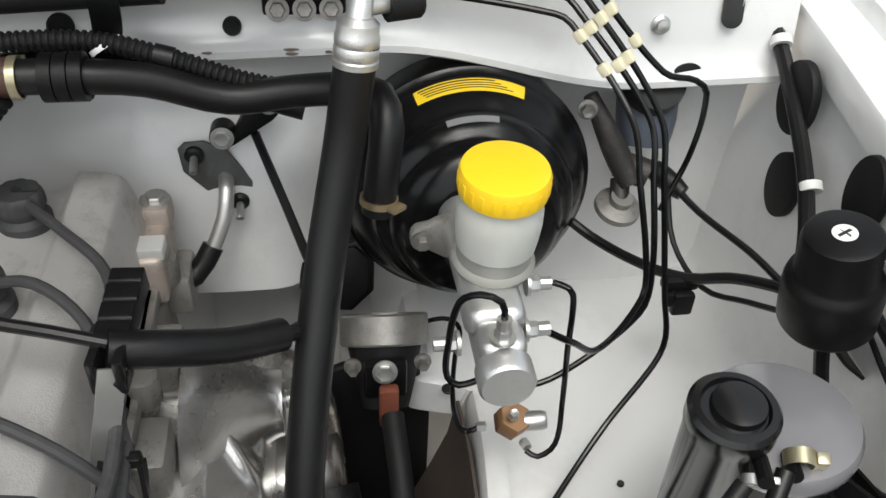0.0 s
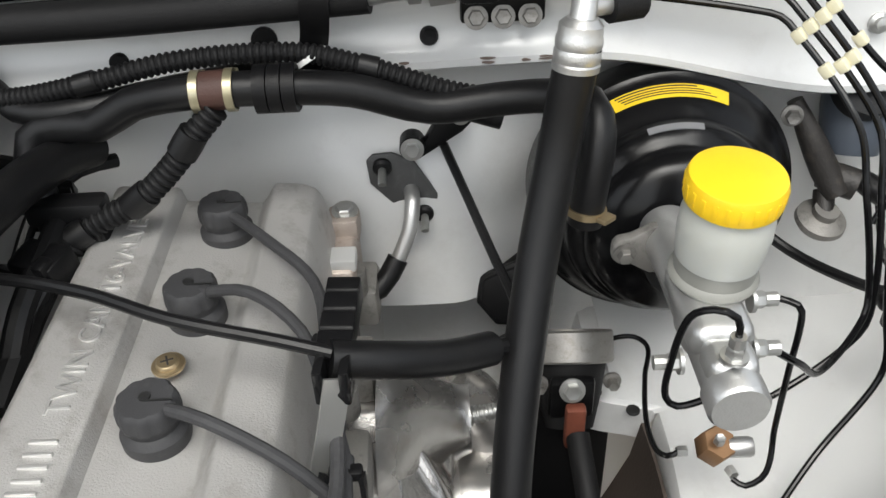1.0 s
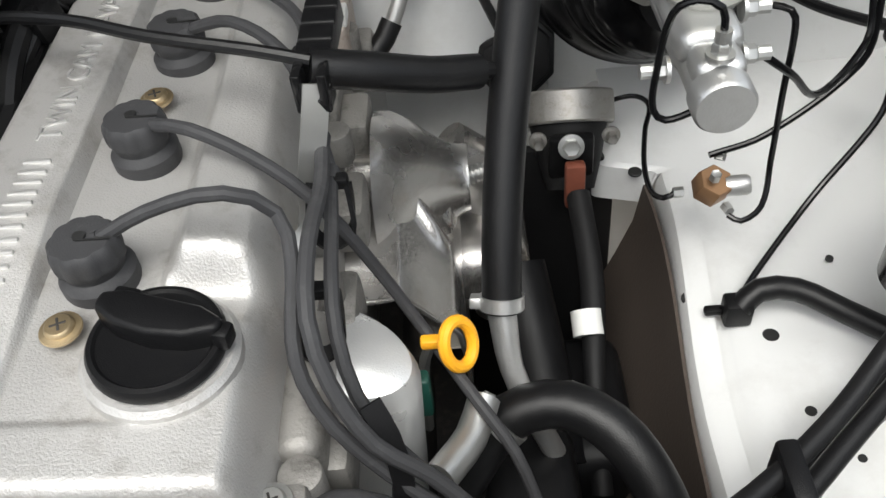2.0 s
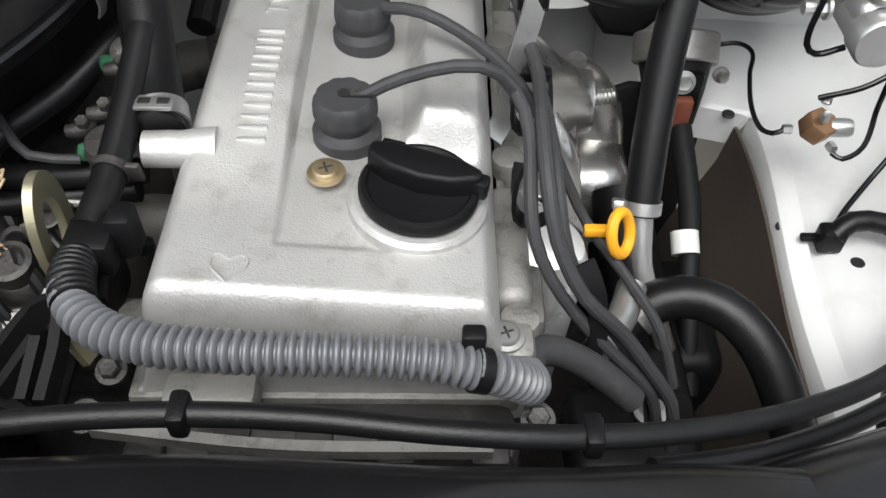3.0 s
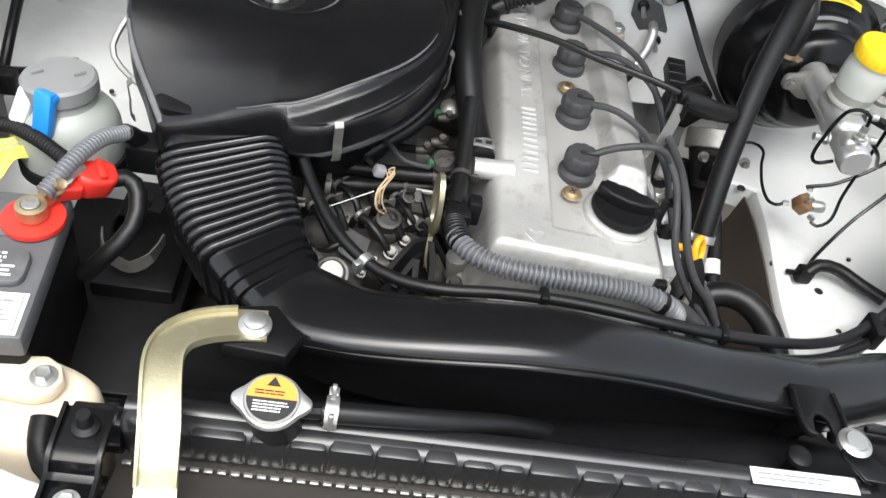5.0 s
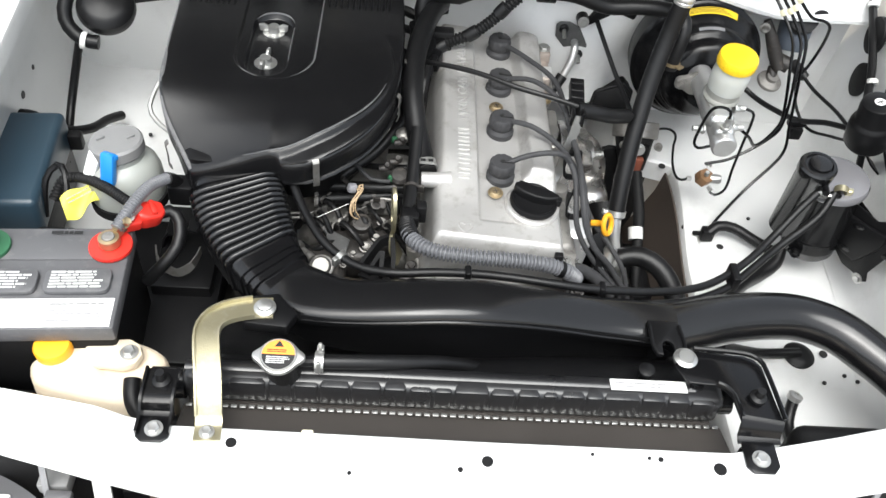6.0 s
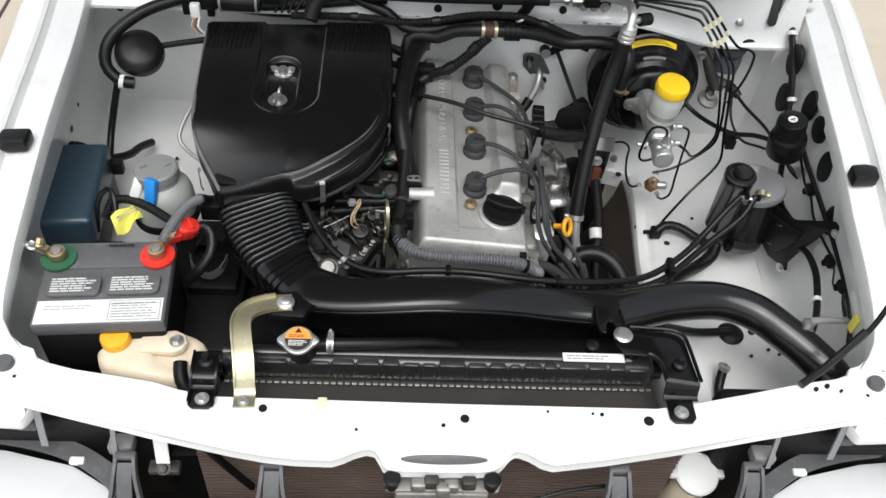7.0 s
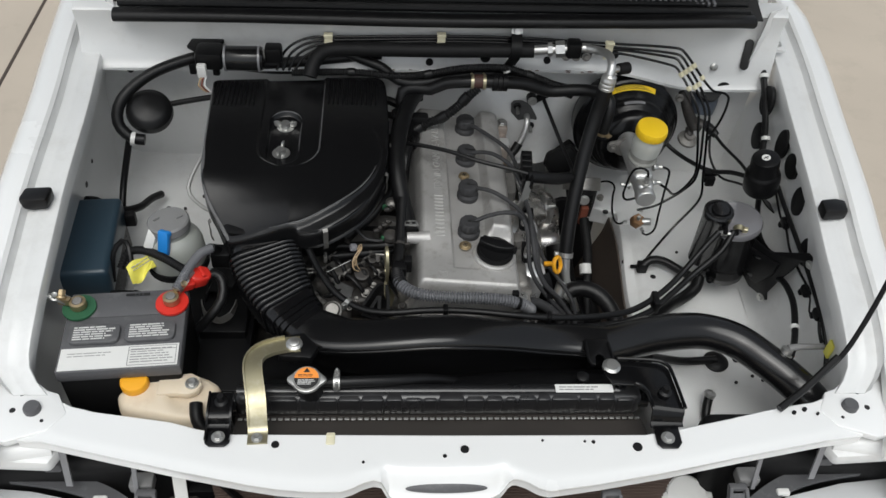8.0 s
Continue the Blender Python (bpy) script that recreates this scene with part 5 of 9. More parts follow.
    slab(bm, [(x - 0.019, -0.003), (x - 0.012, -0.011), (x + 0.012, -0.011), (x + 0.020, -0.002), (x + 0.020, 0.030), (x - 0.019, 0.030)], 0.9515, 0.955, 0.0015)
    part("foot", bm, ENAMEL, c)
    bm = B()
    strip(bm, [(x + 0.003, 0.026, 0.953), (x + 0.003, 0.034, 0.956), (x + 0.004, 0.041, 0.970), (x + 0.005, 0.048, 0.974)], 0.050, 0.003, (1, 0, 0))
    part("riser", bm, ENAMEL, c)
    bm = B()
    out = [(0.236, 0.116), (0.250, 0.094), (0.282, 0.092), (0.290, 0.088), (0.298, 0.076), (0.301, 0.046), (0.351, 0.044), (0.344, 0.122), (0.337, 0.131), (0.325, 0.136), (0.285, 0.139), (0.262, 0.140), (0.246, 0.136)]
    slab(bm, out, 0.966, 0.970, 0.0015)
    part("plate", bm, ENAMEL, c)
    bm = B()
    tube(bm, [(0.262, 0.140, 0.975), (0.285, 0.139, 0.975), (0.325, 0.136, 0.975), (0.337, 0.131, 0.975), (0.344, 0.122, 0.975), (0.351, 0.046, 0.975)], 0.003, 8)
    tube(bm, [(0.282, 0.092, 0.975), (0.290, 0.088, 0.975), (0.298, 0.076, 0.975), (0.301, 0.048, 0.975)], 0.003, 8)
    part("folded_edge", bm, ENAMEL, c)
    part("bolt", bolt(B(), (x - 0.001, 0.006, 0.955), r=0.0072), STEEL, c)
    bm = B()
    lathe(bm, [(0, 0), (0.010, 0), (0.010, 0.004), (0.006, 0.007), (0.005, 0.016), (0, 0.016)], pose(0.325, 0.074, 0.974), 16)
    part("pin", bm, RUBBER, c)
    bm = B()
    lathe(bm, [(0, 0), (0.0145, 0), (0.0145, 0.004), (0.010, 0.006), (0.009, 0.008), (0, 0.008)], pose(0.252, 0.129, 0.966), 24)
    part("screw", bm, STEEL, c)


brackets()


# ---- brake and clutch gear on the firewall ----
def brake_booster():
    b = thing("brake_booster", (0.415, 0.80, 0.80), "round glossy black brake booster on the firewall", "brake booster")
    m = aim((0.421, 0.875, 0.910), (0, -1, 0.10)) @ Matrix.Diagonal((0.905, 0.905, 1, 1))
    bm = B()
    lathe(bm, [(0, -0.02), (0.10, -0.02), (0.120, 0.0), (0.1245, 0.01), (0.1245, 0.045), (0.128, 0.047), (0.128, 0.053), (0.1235, 0.056), (0.120, 0.061), (0.104, 0.086), (0.100, 0.089), (0.0985, 0.093), (0.0985, 0.097), (0.096, 0.101), (0.089, 0.108), (0.085, 0.110), (0.083, 0.114), (0.080, 0.122), (0.070, 0.131), (0.045, 0.137), (0.040, 0.155), (0, 0.155)], m, 72)
    part("shell", bm, BOOSTER, b, "", 50)

    def band(a0, a1, r0, z0, z1, name, mat, label, lift=0.0006):
        bm = B()
        n = 16
        rows = []
        for k in range(n + 1):
            a = radians(a0 + (a1 - a0) * k / n)
            rows.append([m @ Vector((r * math.cos(a), r * math.sin(a), z)) for r, z in ((r0[0] + lift, z0), (r0[1] + lift, z1), (r0[1], z1), (r0[0], z0))])
        skin(bm, rows)
        return part(name, bm, mat, b, label)
    up = 90 if (m.to_3x3() @ Vector((0, 1, 0))).z > 0.5 else -90
    side = 1 if (m.to_3x3() @ Vector((1, 0, 0))).x > 0 else -1
    band(up - side * -28, up - side * 25, (0.1196, 0.1124), 0.0617, 0.0729, "warning_label", LABEL_Y, "curved yellow warning label")
    for i, (za, zb) in enumerate(((0.0630, 0.0640), (0.0655, 0.0662), (0.0676, 0.0683), (0.0697, 0.0704))):
        band(up - side * (-26 + i), up - side * (10 + i * 3), (0.1196 - (za - 0.0617) * 0.643, 0.1196 - (zb - 0.0617) * 0.643), za, zb, "label_print", INK, "", 0.0009)
    band(up - side * -18, up - side * 11, (0.0985, 0.0955), 0.0965, 0.1016, "type_plate", LABEL_G, "small silver type label", 0.0008)
    return b


brake_booster()


def master_cylinder():
    c = thing("brake_master_cylinder", (0.40, 0.62, 0.92), "cast aluminium brake master cylinder with yellow-capped reservoir", "brake cylinder")
    ax = Vector((0.0, -1, 0.0)).normalized()
    bm = B()
    m = aim((0.402, 0.735, 0.948), ax)
    lathe(bm, [(0, 0), (0.020, 0), (0.020, 0.03), (0.019, 0.05), (0.018, 0.10), (0.0195, 0.105), (0.0195, 0.125), (0.0175, 0.13), (0.0175, 0.170), (0.0195, 0.172), (0.0195, 0.187), (0.0175, 0.190), (0, 0.190)], m, 32)
    box(bm, (0.402, 0.625, 0.962), (0.042, 0.080, 0.026), 0.010, Matrix(), 3)
    box(bm, (0.402, 0.575, 0.958), (0.032, 0.030, 0.024), 0.008, Matrix(), 3)
    part("body", bm, ALU, c, "", 40)
    bm = B()
    slab(bm, [(-0.050, -0.006), (-0.046, -0.011), (-0.036, -0.012), (-0.02, -0.022), (0.02, -0.022), (0.036, -0.012), (0.046, -0.011), (0.050, -0.006), (0.050, 0.006), (0.046, 0.011), (0.036, 0.013), (0.02, 0.022), (-0.02, 0.022), (-0.036, 0.013), (-0.046, 0.011), (-0.050, 0.006)], 0, 0.010, 0.003, aim((0.407, 0.722, 0.942), (0, -1, 0)))
    part("flange", bm, DIRTY, c)
    for x in (0.366, 0.448):
        part("flange_nut", bolt(B(), (x, 0.711, 0.942), (0, -1, 0), 0.006, 0.008), DULL, c)
    for x, y, z, d in ((0.400, 0.566, 0.972, (0, 0, 1)), (0.428, 0.622, 0.968, (1, 0, 0)), (0.376, 0.585, 0.952, (-1, 0, 0)), (0.421, 0.590, 0.955, (1, 0, 0))):
        bm = B()
        bolt(bm, (x, y, z), d, 0.006, 0.010)
        tube(bm, [vec((x, y, z)) + vec(d) * 0.01, vec((x, y, z)) + vec(d) * 0.018], 0.005, 10)
        part("union", bm, STEEL, c)
    t = aim((0.407, 0.640, 0.971), (0.01, -0.09, 1))
    bm = B()
    lathe(bm, [(0, -0.014), (0.019, -0.014), (0.0225, -0.004), (0.0255, 0.002), (0.0290, 0.006), (0.0300, 0.009), (0.0290, 0.012), (0.0270, 0.014), (0.0272, 0.027), (0, 0.027)], t, 36)
    part("reservoir_foot", bm, SMOKE, c, "smoky lower half of the reservoir")
    bm = B()
    lathe(bm, [(0, 0.026), (0.0280, 0.026), (0.0290, 0.034), (0.0298, 0.048), (0.0294, 0.058), (0.0275, 0.066), (0.0264, 0.074), (0, 0.074)], t, 40)
    part("reservoir", bm, CLEAR, c, "milky white fluid reservoir")
    bm = B()
    lathe(bm, [(0, 0.072), (0.0302, 0.072), (0.0306, 0.074), (0.0306, 0.086), (0.0292, 0.0895), (0.0270, 0.0902), (0, 0.0898)], t, 48)
    cap = part("cap", bm, YELLOW, c, "bright yellow ribbed screw cap")
    for k in range(24):
        a = 2 * math.pi * k / 24
        bm = B()
        box(bm, (0.0306, 0, 0.080), (0.0008, 0.003, 0.010), 0.0003, t @ pose(0, 0, 0, 0, 0, math.degrees(a)))
        part("rib", bm, YELLOW, cap)
    # brown proportioning valve below
    v = thing("brake_valve", (0.440, 0.640, 0.727), "brown brass brake valve block with pipe unions", "brake valve")
    bm = B()
    lathe(bm, [(0, -0.010), (0.0135, -0.010), (0.015, -0.008), (0.015, 0.008), (0.0135, 0.010), (0, 0.010)], aim((0.438, 0.642, 0.797), (0.2, -0.35, 0.9)), 6)
    part("block", bm, BRASS, v)
    bm = B()
    lathe(bm, [(0, 0), (0.0085, 0), (0.0085, 0.016), (0.007, 0.019), (0, 0.019)], aim((0.448, 0.640, 0.797), (1, -0.1, 0.1)), 20)
    part("plug", bm, ALU, v)
    for p, d in (((0.436, 0.634, 0.810), (0, -0.3, 1)), ((0.444, 0.625, 0.792), (0.2, -1, 0.1)), ((0.417, 0.640, 0.795), (-1, 0, 0)), ((0.446, 0.658, 0.807), (0.3, 0.6, 0.6))):
        part("union", bolt(B(), p, d, 0.0045, 0.010, False), STEEL, v)


master_cylinder()


def brake_pipes():
    runs = [
        [(-0.33, 0.80, 1.055), (-0.31, 0.812, 1.095), (-0.27, 0.822, 1.116), (-0.20, 0.824, 1.121), (0.10, 0.824, 1.131), (0.351, 0.822, 1.124), (0.486, 0.812, 1.124), (0.498, 0.80, 1.120), (0.567, 0.775, 1.050), (0.598, 0.778, 1.040), (0.611, 0.78, 1.027), (0.621, 0.80, 0.956), (0.60, 0.79, 0.90)],
        [(-0.318, 0.80, 1.055), (-0.298, 0.812, 1.09), (-0.258, 0.822, 1.109), (-0.19, 0.825, 1.114), (0.10, 0.825, 1.124), (0.351, 0.822, 1.116), (0.484, 0.81, 1.112), (0.498, 0.80, 1.107), (0.558, 0.745, 1.028), (0.563, 0.72, 0.977), (0.574, 0.692, 0.88), (0.578, 0.680, 0.845), (0.570, 0.672, 0.822), (0.524, 0.645, 0.775), (0.47, 0.595, 0.745), (0.448, 0.567, 0.742)],
        [(-0.306, 0.80, 1.055), (-0.286, 0.813, 1.085), (-0.246, 0.823, 1.102), (-0.18, 0.826, 1.107), (0.10, 0.826, 1.117), (0.351, 0.822, 1.111), (0.483, 0.81, 1.102), (0.494, 0.80, 1.096), (0.548, 0.741, 1.028), (0.550, 0.712, 0.985), (0.556, 0.69, 0.91), (0.548, 0.680, 0.875), (0.48, 0.66, 0.83), (0.436, 0.655, 0.818)],
        [(-0.294, 0.80, 1.055), (-0.274, 0.814, 1.08), (-0.234, 0.824, 1.095), (-0.17, 0.827, 1.100), (0.10, 0.827, 1.109), (0.352, 0.822, 1.102), (0.382, 0.82, 1.101), (0.478, 0.801, 1.090), (0.491, 0.795, 1.084), (0.532, 0.737, 1.030), (0.538, 0.710, 0.986), (0.549, 0.690, 0.92), (0.546, 0.678, 0.895), (0.50, 0.635, 0.885), (0.46, 0.600, 0.93), (0.435, 0.591, 0.953)],
    ]
    for p in runs:
        solid("brake_pipe", tube(B(), p, 0.0027, 10, 0.008), ENAMEL, "thin dark steel brake pipe along the firewall", "pipe", "brake pipes")
    loops = [
        [(0.400, 0.566, 0.99), (0.397, 0.566, 1.004), (0.384, 0.570, 1.008), (0.372, 0.575, 0.998), (0.367, 0.580, 0.95), (0.368, 0.580, 0.925), (0.376, 0.578, 0.918), (0.395, 0.577, 0.925)],
        [(0.448, 0.622, 0.968), (0.458, 0.616, 0.967), (0.463, 0.616, 0.955), (0.467, 0.62, 0.90), (0.474, 0.628, 0.83), (0.468, 0.612, 0.800), (0.454, 0.610, 0.787), (0.445, 0.616, 0.789)],
        [(0.410, 0.640, 0.795), (0.400, 0.640, 0.790), (0.394, 0.655, 0.784), (0.395, 0.69, 0.782), (0.404, 0.735, 0.784), (0.413, 0.768, 0.787), (0.40, 0.785, 0.785), (0.36, 0.79, 0.77)],
    ]
    for p in loops:
        solid("brake_pipe", tube(B(), p, 0.0024, 10, 0.005), ENAMEL, "thin dark steel pipe looped round the master cylinder", "pipe", "brake pipes")
    for (x, y, z) in ((0.512, 0.787, 1.090), (0.528, 0.768, 1.066)):
        c = thing("pipe_clip", (x, y, z), "cream nylon clip holding four brake pipes", "pipe clip", "pipe clips")
        for p in runs:
            spot = min(spline(p, 0.004), key=lambda q: (q - Vector((x, y, z))).length)
            bm = B()
            box(bm, (0, 0, 0), (0.0085, 0.0085, 0.011), 0.002, aim(spot, (0.55, -0.45, -0.7)))
            part("saddle", bm, CREAM, c)
    for x, z in ((0.342, 1.113), (0.0, 1.118), (-0.225, 1.110)):
        bm = B()
        y = 0.814 if x > 0.3 else 0.820
        strip(bm, [(x, y, z + 0.016), (x, y - 0.001, z), (x, y, z - 0.02)], 0.016, 0.004, (1, 0, 0))
        box(bm, (x, y, z + 0.017), (0.018, 0.012, 0.006), 0.001)
        solid("pipe_strap", bm, CREAM, "pale cream strap over the brake pipes", "pipe clip", "pipe straps")
    # clip and hose where the long pipe meets the shelf
    h = thing("shelf_hose", (0.45, 0.56, 0.735), "black rubber hose clipped to the wheel shelf", "hose")
    bm = B()
    tube(bm, [(0.447, 0.560, 0.742), (0.462, 0.568, 0.752), (0.49, 0.566, 0.752), (0.52, 0.545, 0.748), (0.545, 0.52, 0.75)], 0.0095, 12)
    part("hose", bm, RUBBER, h)
    bm = B()
    box(bm, (0.446, 0.562, 0.738), (0.022, 0.018, 0.024), 0.003)
    box(bm, (0.430, 0.566, 0.734), (0.016, 0.008, 0.006), 0.002)
    part("clip", bm, BLACK, h)


brake_pipes()


def clutch_cylinder():
    c = thing("clutch_cylinder", (0.58, 0.85, 0.86), "grey clutch cylinder with a steel damper on the firewall", "clutch cylinder")
    bm = B()
    tube(bm, [(0.603, 0.880, 0.985), (0.602, 0.868, 0.955), (0.600, 0.858, 0.930)], [0.028, 0.030, 0.028, 0.024], 24)
    part("reservoir", bm, BLUEGREY, c)
    bm = B()
    tube(bm, [(0.540, 0.860, 0.985), (0.556, 0.848, 0.955), (0.572, 0.838, 0.925), (0.582, 0.826, 0.906)], [0.007, 0.010, 0.013, 0.011], 16)
    tube(bm, [(0.572, 0.845, 0.918), (0.600, 0.832, 0.912)], [0.013, 0.0145, 0.0145], 18)
    tube(bm, [(0.575, 0.836, 0.905), (0.572, 0.822, 0.890)], 0.0095, 16)
    part("body", bm, GRIME, c)
    part("bolt", bolt(B(), (0.534, 0.846, 0.978), (-0.2, -1, 0.2), 0.0065, 0.010), DULL, c)
    bm = B()
    lathe(bm, [(0, 0.010), (0.013, 0.010), (0.013, 0.002), (0.019, 0.0), (0.026, -0.004), (0.027, -0.010), (0.024, -0.014), (0, -0.014)], aim((0.572, 0.820, 0.889), (0.1, -0.30, 1)) @ Matrix.Scale(0.85, 4), 32)
    part("damper", bm, DIRTY, c, "round tarnished steel damper")
    bm = B()
    lathe(bm, [(0, 0), (0.030, 0), (0.032, 0.004), (0.028, 0.016), (0, 0.016)], aim((0.598, 0.862, 0.995), (0, -0.8, 0.6)), 28)
    part("cap", bm, RUBBER, c)


clutch_cylinder()


def big_hose():
    h = thing("air_conditioning_hose", (0.29, 0.62, 0.95), "thick black rubber hose with a crimped aluminium end", "hose")
    bm = B()
    tube(bm, [(0.318, 0.692, 1.120), (0.307, 0.681, 1.055), (0.291, 0.650, 0.985), (0.276, 0.604, 0.912), (0.267, 0.565, 0.855), (0.262, 0.527, 0.800)], 0.0142, 24)
    part("hose", bm, RUBBER, h)
    bm = B()
    lathe(bm, [(0, 0), (0.0150, 0), (0.0152, 0.004), (0.0143, 0.005), (0.0150, 0.007), (0.0150, 0.012), (0.0142, 0.0135), (0.0148, 0.015), (0.0148, 0.020), (0.0140, 0.0215), (0.0138, 0.028), (0.0098, 0.032), (0, 0.032)], aim((0.316, 0.690, 1.106), (0.10, 0.12, 1)), 28)
    part("ferrule", bm, ALU, h, "crimped aluminium ferrule")
    bm = B()
    tube(bm, [(0.319, 0.694, 1.134), (0.322, 0.704, 1.148), (0.321, 0.724, 1.155), (0.316, 0.748, 1.150), (0.303, 0.769, 1.142), (0.285, 0.782, 1.138)], 0.0082, 18)
    tube(bm, [(0.320, 0.700, 1.141), (0.345, 0.714, 1.138)], 0.0065, 12)
    part("pipe", bm, ALU, h, "bent aluminium pipe")
    bm = B()
    lathe(bm, [(0, 0), (0.0115, 0), (0.0115, 0.022), (0.010, 0.024), (0, 0.024)], aim((0.338, 0.710, 1.138), (1, 0.35, -0.03)), 14)
    part("valve_cap", bm, MATT, h, "black service valve cap")
    bm = B()
    worm_clip(bm, (0.2625, 0.531, 0.806), (0.06, 0.5, 0.8), 0.0146, 0.010)
    tube(bm, [(0.262, 0.527, 0.800), (0.266, 0.503, 0.765), (0.281, 0.482, 0.73), (0.30, 0.47, 0.68)], [0.0105, 0.0085, 0.0085, 0.0085], 16)
    part("lower_union", bm, ALU, h)
    # pipe along the firewall band
    p = thing("air_conditioning_pipe", (0.0, 0.80, 1.10), "thick black insulated pipe with an aluminium joint", "pipe")
    bm = B()
    tube(bm, [(-0.262, 0.770, 1.062), (-0.250, 0.795, 1.088), (-0.225, 0.812, 1.098), (-0.15, 0.812, 1.102), (0.0, 0.806, 1.108), (0.10, 0.800, 1.115), (0.185, 0.793, 1.122)], 0.0145, 20)
    part("insulation", bm, MATT, p)
    bm = B()
    tube(bm, [(0.180, 0.793, 1.122), (0.285, 0.782, 1.138)], 0.0095, 16)
    d = Vector((0.105, -0.011, 0.016)).normalized()
    lathe(bm, [(0.009, 0), (0.0135, 0), (0.0135, 0.009), (0.009, 0.009), (0.009, 0)], aim((0.212, 0.790, 1.127), d), 6)
    lathe(bm, [(0.009, 0), (0.0165, 0), (0.0165, 0.018), (0.009, 0.018), (0.009, 0)], aim((0.227, 0.788, 1.129), d), 6)
    part("joint", bm, ALU, p, "aluminium pipe joint with hexagon nut")
    bm = B()
    box(bm, (0.262, 0.785, 1.134), (0.030, 0.030, 0.034), 0.006)
    part("sleeve", bm, BLACK, p)
    bm = B()
    strip(bm, [(0.149, 0.824, 1.168), (0.149, 0.814, 1.152), (0.148, 0.784, 1.135), (0.147, 0.779, 1.118), (0.144, 0.790, 1.098), (0.138, 0.800, 1.075), (0.128, 0.775, 1.058)], 0.021, 0.004, (1, 0, 0))
    part("stay", bm, BLACK, p)
    part("bolt", bolt(B(), (0.149, 0.811, 1.154), (0, -0.85, 0.5), 0.008, 0.006), STEEL, p)
    bm = B()
    lathe(bm, [(0.0115, -0.002), (0.0130, -0.002), (0.0130, 0.002), (0.0115, 0.002), (0.0115, -0.002)], aim((0.139, 0.792, 1.076), (0.5, -0.3, -0.8)), 20)
    part("tie", bm, LABEL_W, p, "white cable tie")


big_hose()


def heater_hoses():
    h = thing("heater_hose", (0.08, 0.74, 1.04), "black rubber heater hose across the firewall", "hose")
    bm = B()
    tube(bm, [(-0.066, 0.745, 0.955), (-0.076, 0.757, 1.00), (-0.075, 0.772, 1.030), (-0.050, 0.772, 1.040), (-0.020, 0.764, 1.043), (0.010, 0.762, 1.060), (0.060, 0.752, 1.072), (0.122, 0.752, 1.072), (0.168, 0.762, 1.063), (0.224, 0.768, 1.043), (0.274, 0.766, 1.048), (0.312, 0.752, 1.056), (0.334, 0.728, 1.062), (0.338, 0.708, 1.048), (0.334, 0.698, 1.018), (0.330, 0.694, 0.985)], 0.0125, 18)
    part("hose", bm, RUBBER, h)
    part("clip", worm_clip(B(), (0.331, 0.695, 0.995), (-0.1, -0.1, -1), 0.0128, 0.005), GOLDBOLT, h, "tarnished spring clip")
    for x, y, z in ((0.062, 0.752, 1.072), (0.086, 0.751, 1.073)):
        part("clip", worm_clip(B(), (x, y, z), (1, 0, 0), 0.0138, 0.006), GOLD, h, "yellow zinc hose clip")
    bm = B()
    tube(bm, [(0.064, 0.752, 1.072), (0.084, 0.752, 1.073)], 0.0142, 18)
    part("joint", bm, DARKRUST, h)
    bm = B()
    for x in (0.108, 0.118, 0.128):
        lathe(bm, [(0.013, -0.005), (0.0175, -0.005), (0.0175, 0.004), (0.013, 0.004), (0.013, -0.005)], aim((x, 0.752, 1.072), (1, 0, 0)), 20)
    box(bm, (0.118, 0.762, 1.060), (0.03, 0.02, 0.016), 0.003)
    part("holder", bm, BLACK, h)
    q = thing("wiring_conduit", (0.0, 0.78, 1.06), "ribbed black wiring conduit behind the heater hose", "conduit")
    part("conduit", tube(B(), [(-0.30, 0.80, 1.05), (-0.18, 0.80, 1.055), (-0.086, 0.785, 1.058), (-0.025, 0.778, 1.070), (0.043, 0.783, 1.082), (0.129, 0.788, 1.082), (0.181, 0.780, 1.072), (0.248, 0.775, 1.050), (0.33, 0.79, 1.03)], 0.007, 10, ridge=0.0008, pitch=0.005), MATT, q)
    for p, d in (((-0.025, 0.778, 1.070), (1, 0.1, 0.2)), ((0.181, 0.780, 1.072), (1, -0.1, -0.25)), ((-0.18, 0.80, 1.055), (1, 0, 0))):
        bm = B()
        lathe(bm, [(0.006, -0.007), (0.0086, -0.007), (0.0086, 0.007), (0.006, 0.007), (0.006, -0.007)], aim(p, d), 16)
        part("tape", bm, RUBBER, q)
    q = thing("wiring_conduit", (0.0, 0.73, 1.0), "ribbed black wiring conduit over the engine's rear", "conduit")
    part("conduit", tube(B(), [(0.074, 0.745, 1.062), (0.060, 0.742, 1.048), (0.035, 0.738, 1.020), (0.006, 0.735, 0.995), (-0.040, 0.73, 0.972), (-0.062, 0.705, 0.95)], 0.0088, 12, ridge=0.0011, pitch=0.006), MATT, q)
    for p, d in (((0.050, 0.7405, 1.038), (-0.6, -0.1, -0.8)), ((0.006, 0.735, 0.995), (-0.8, -0.05, -0.6)), ((-0.045, 0.728, 0.970), (-0.8, -0.3, -0.4))):
        bm = B()
        lathe(bm, [(0.008, -0.010), (0.0112, -0.010), (0.0115, 0.0), (0.0112, 0.010), (0.008, 0.010), (0.008, -0.010)], aim(p, d), 16)
        part("tape", bm, RUBBER, q)
    bm = B()
    box(bm, (-0.052, 0.742, 0.985), (0.060, 0.022, 0.020), 0.005, Matrix())
    part("tape_end", bm, RUBBER, q)
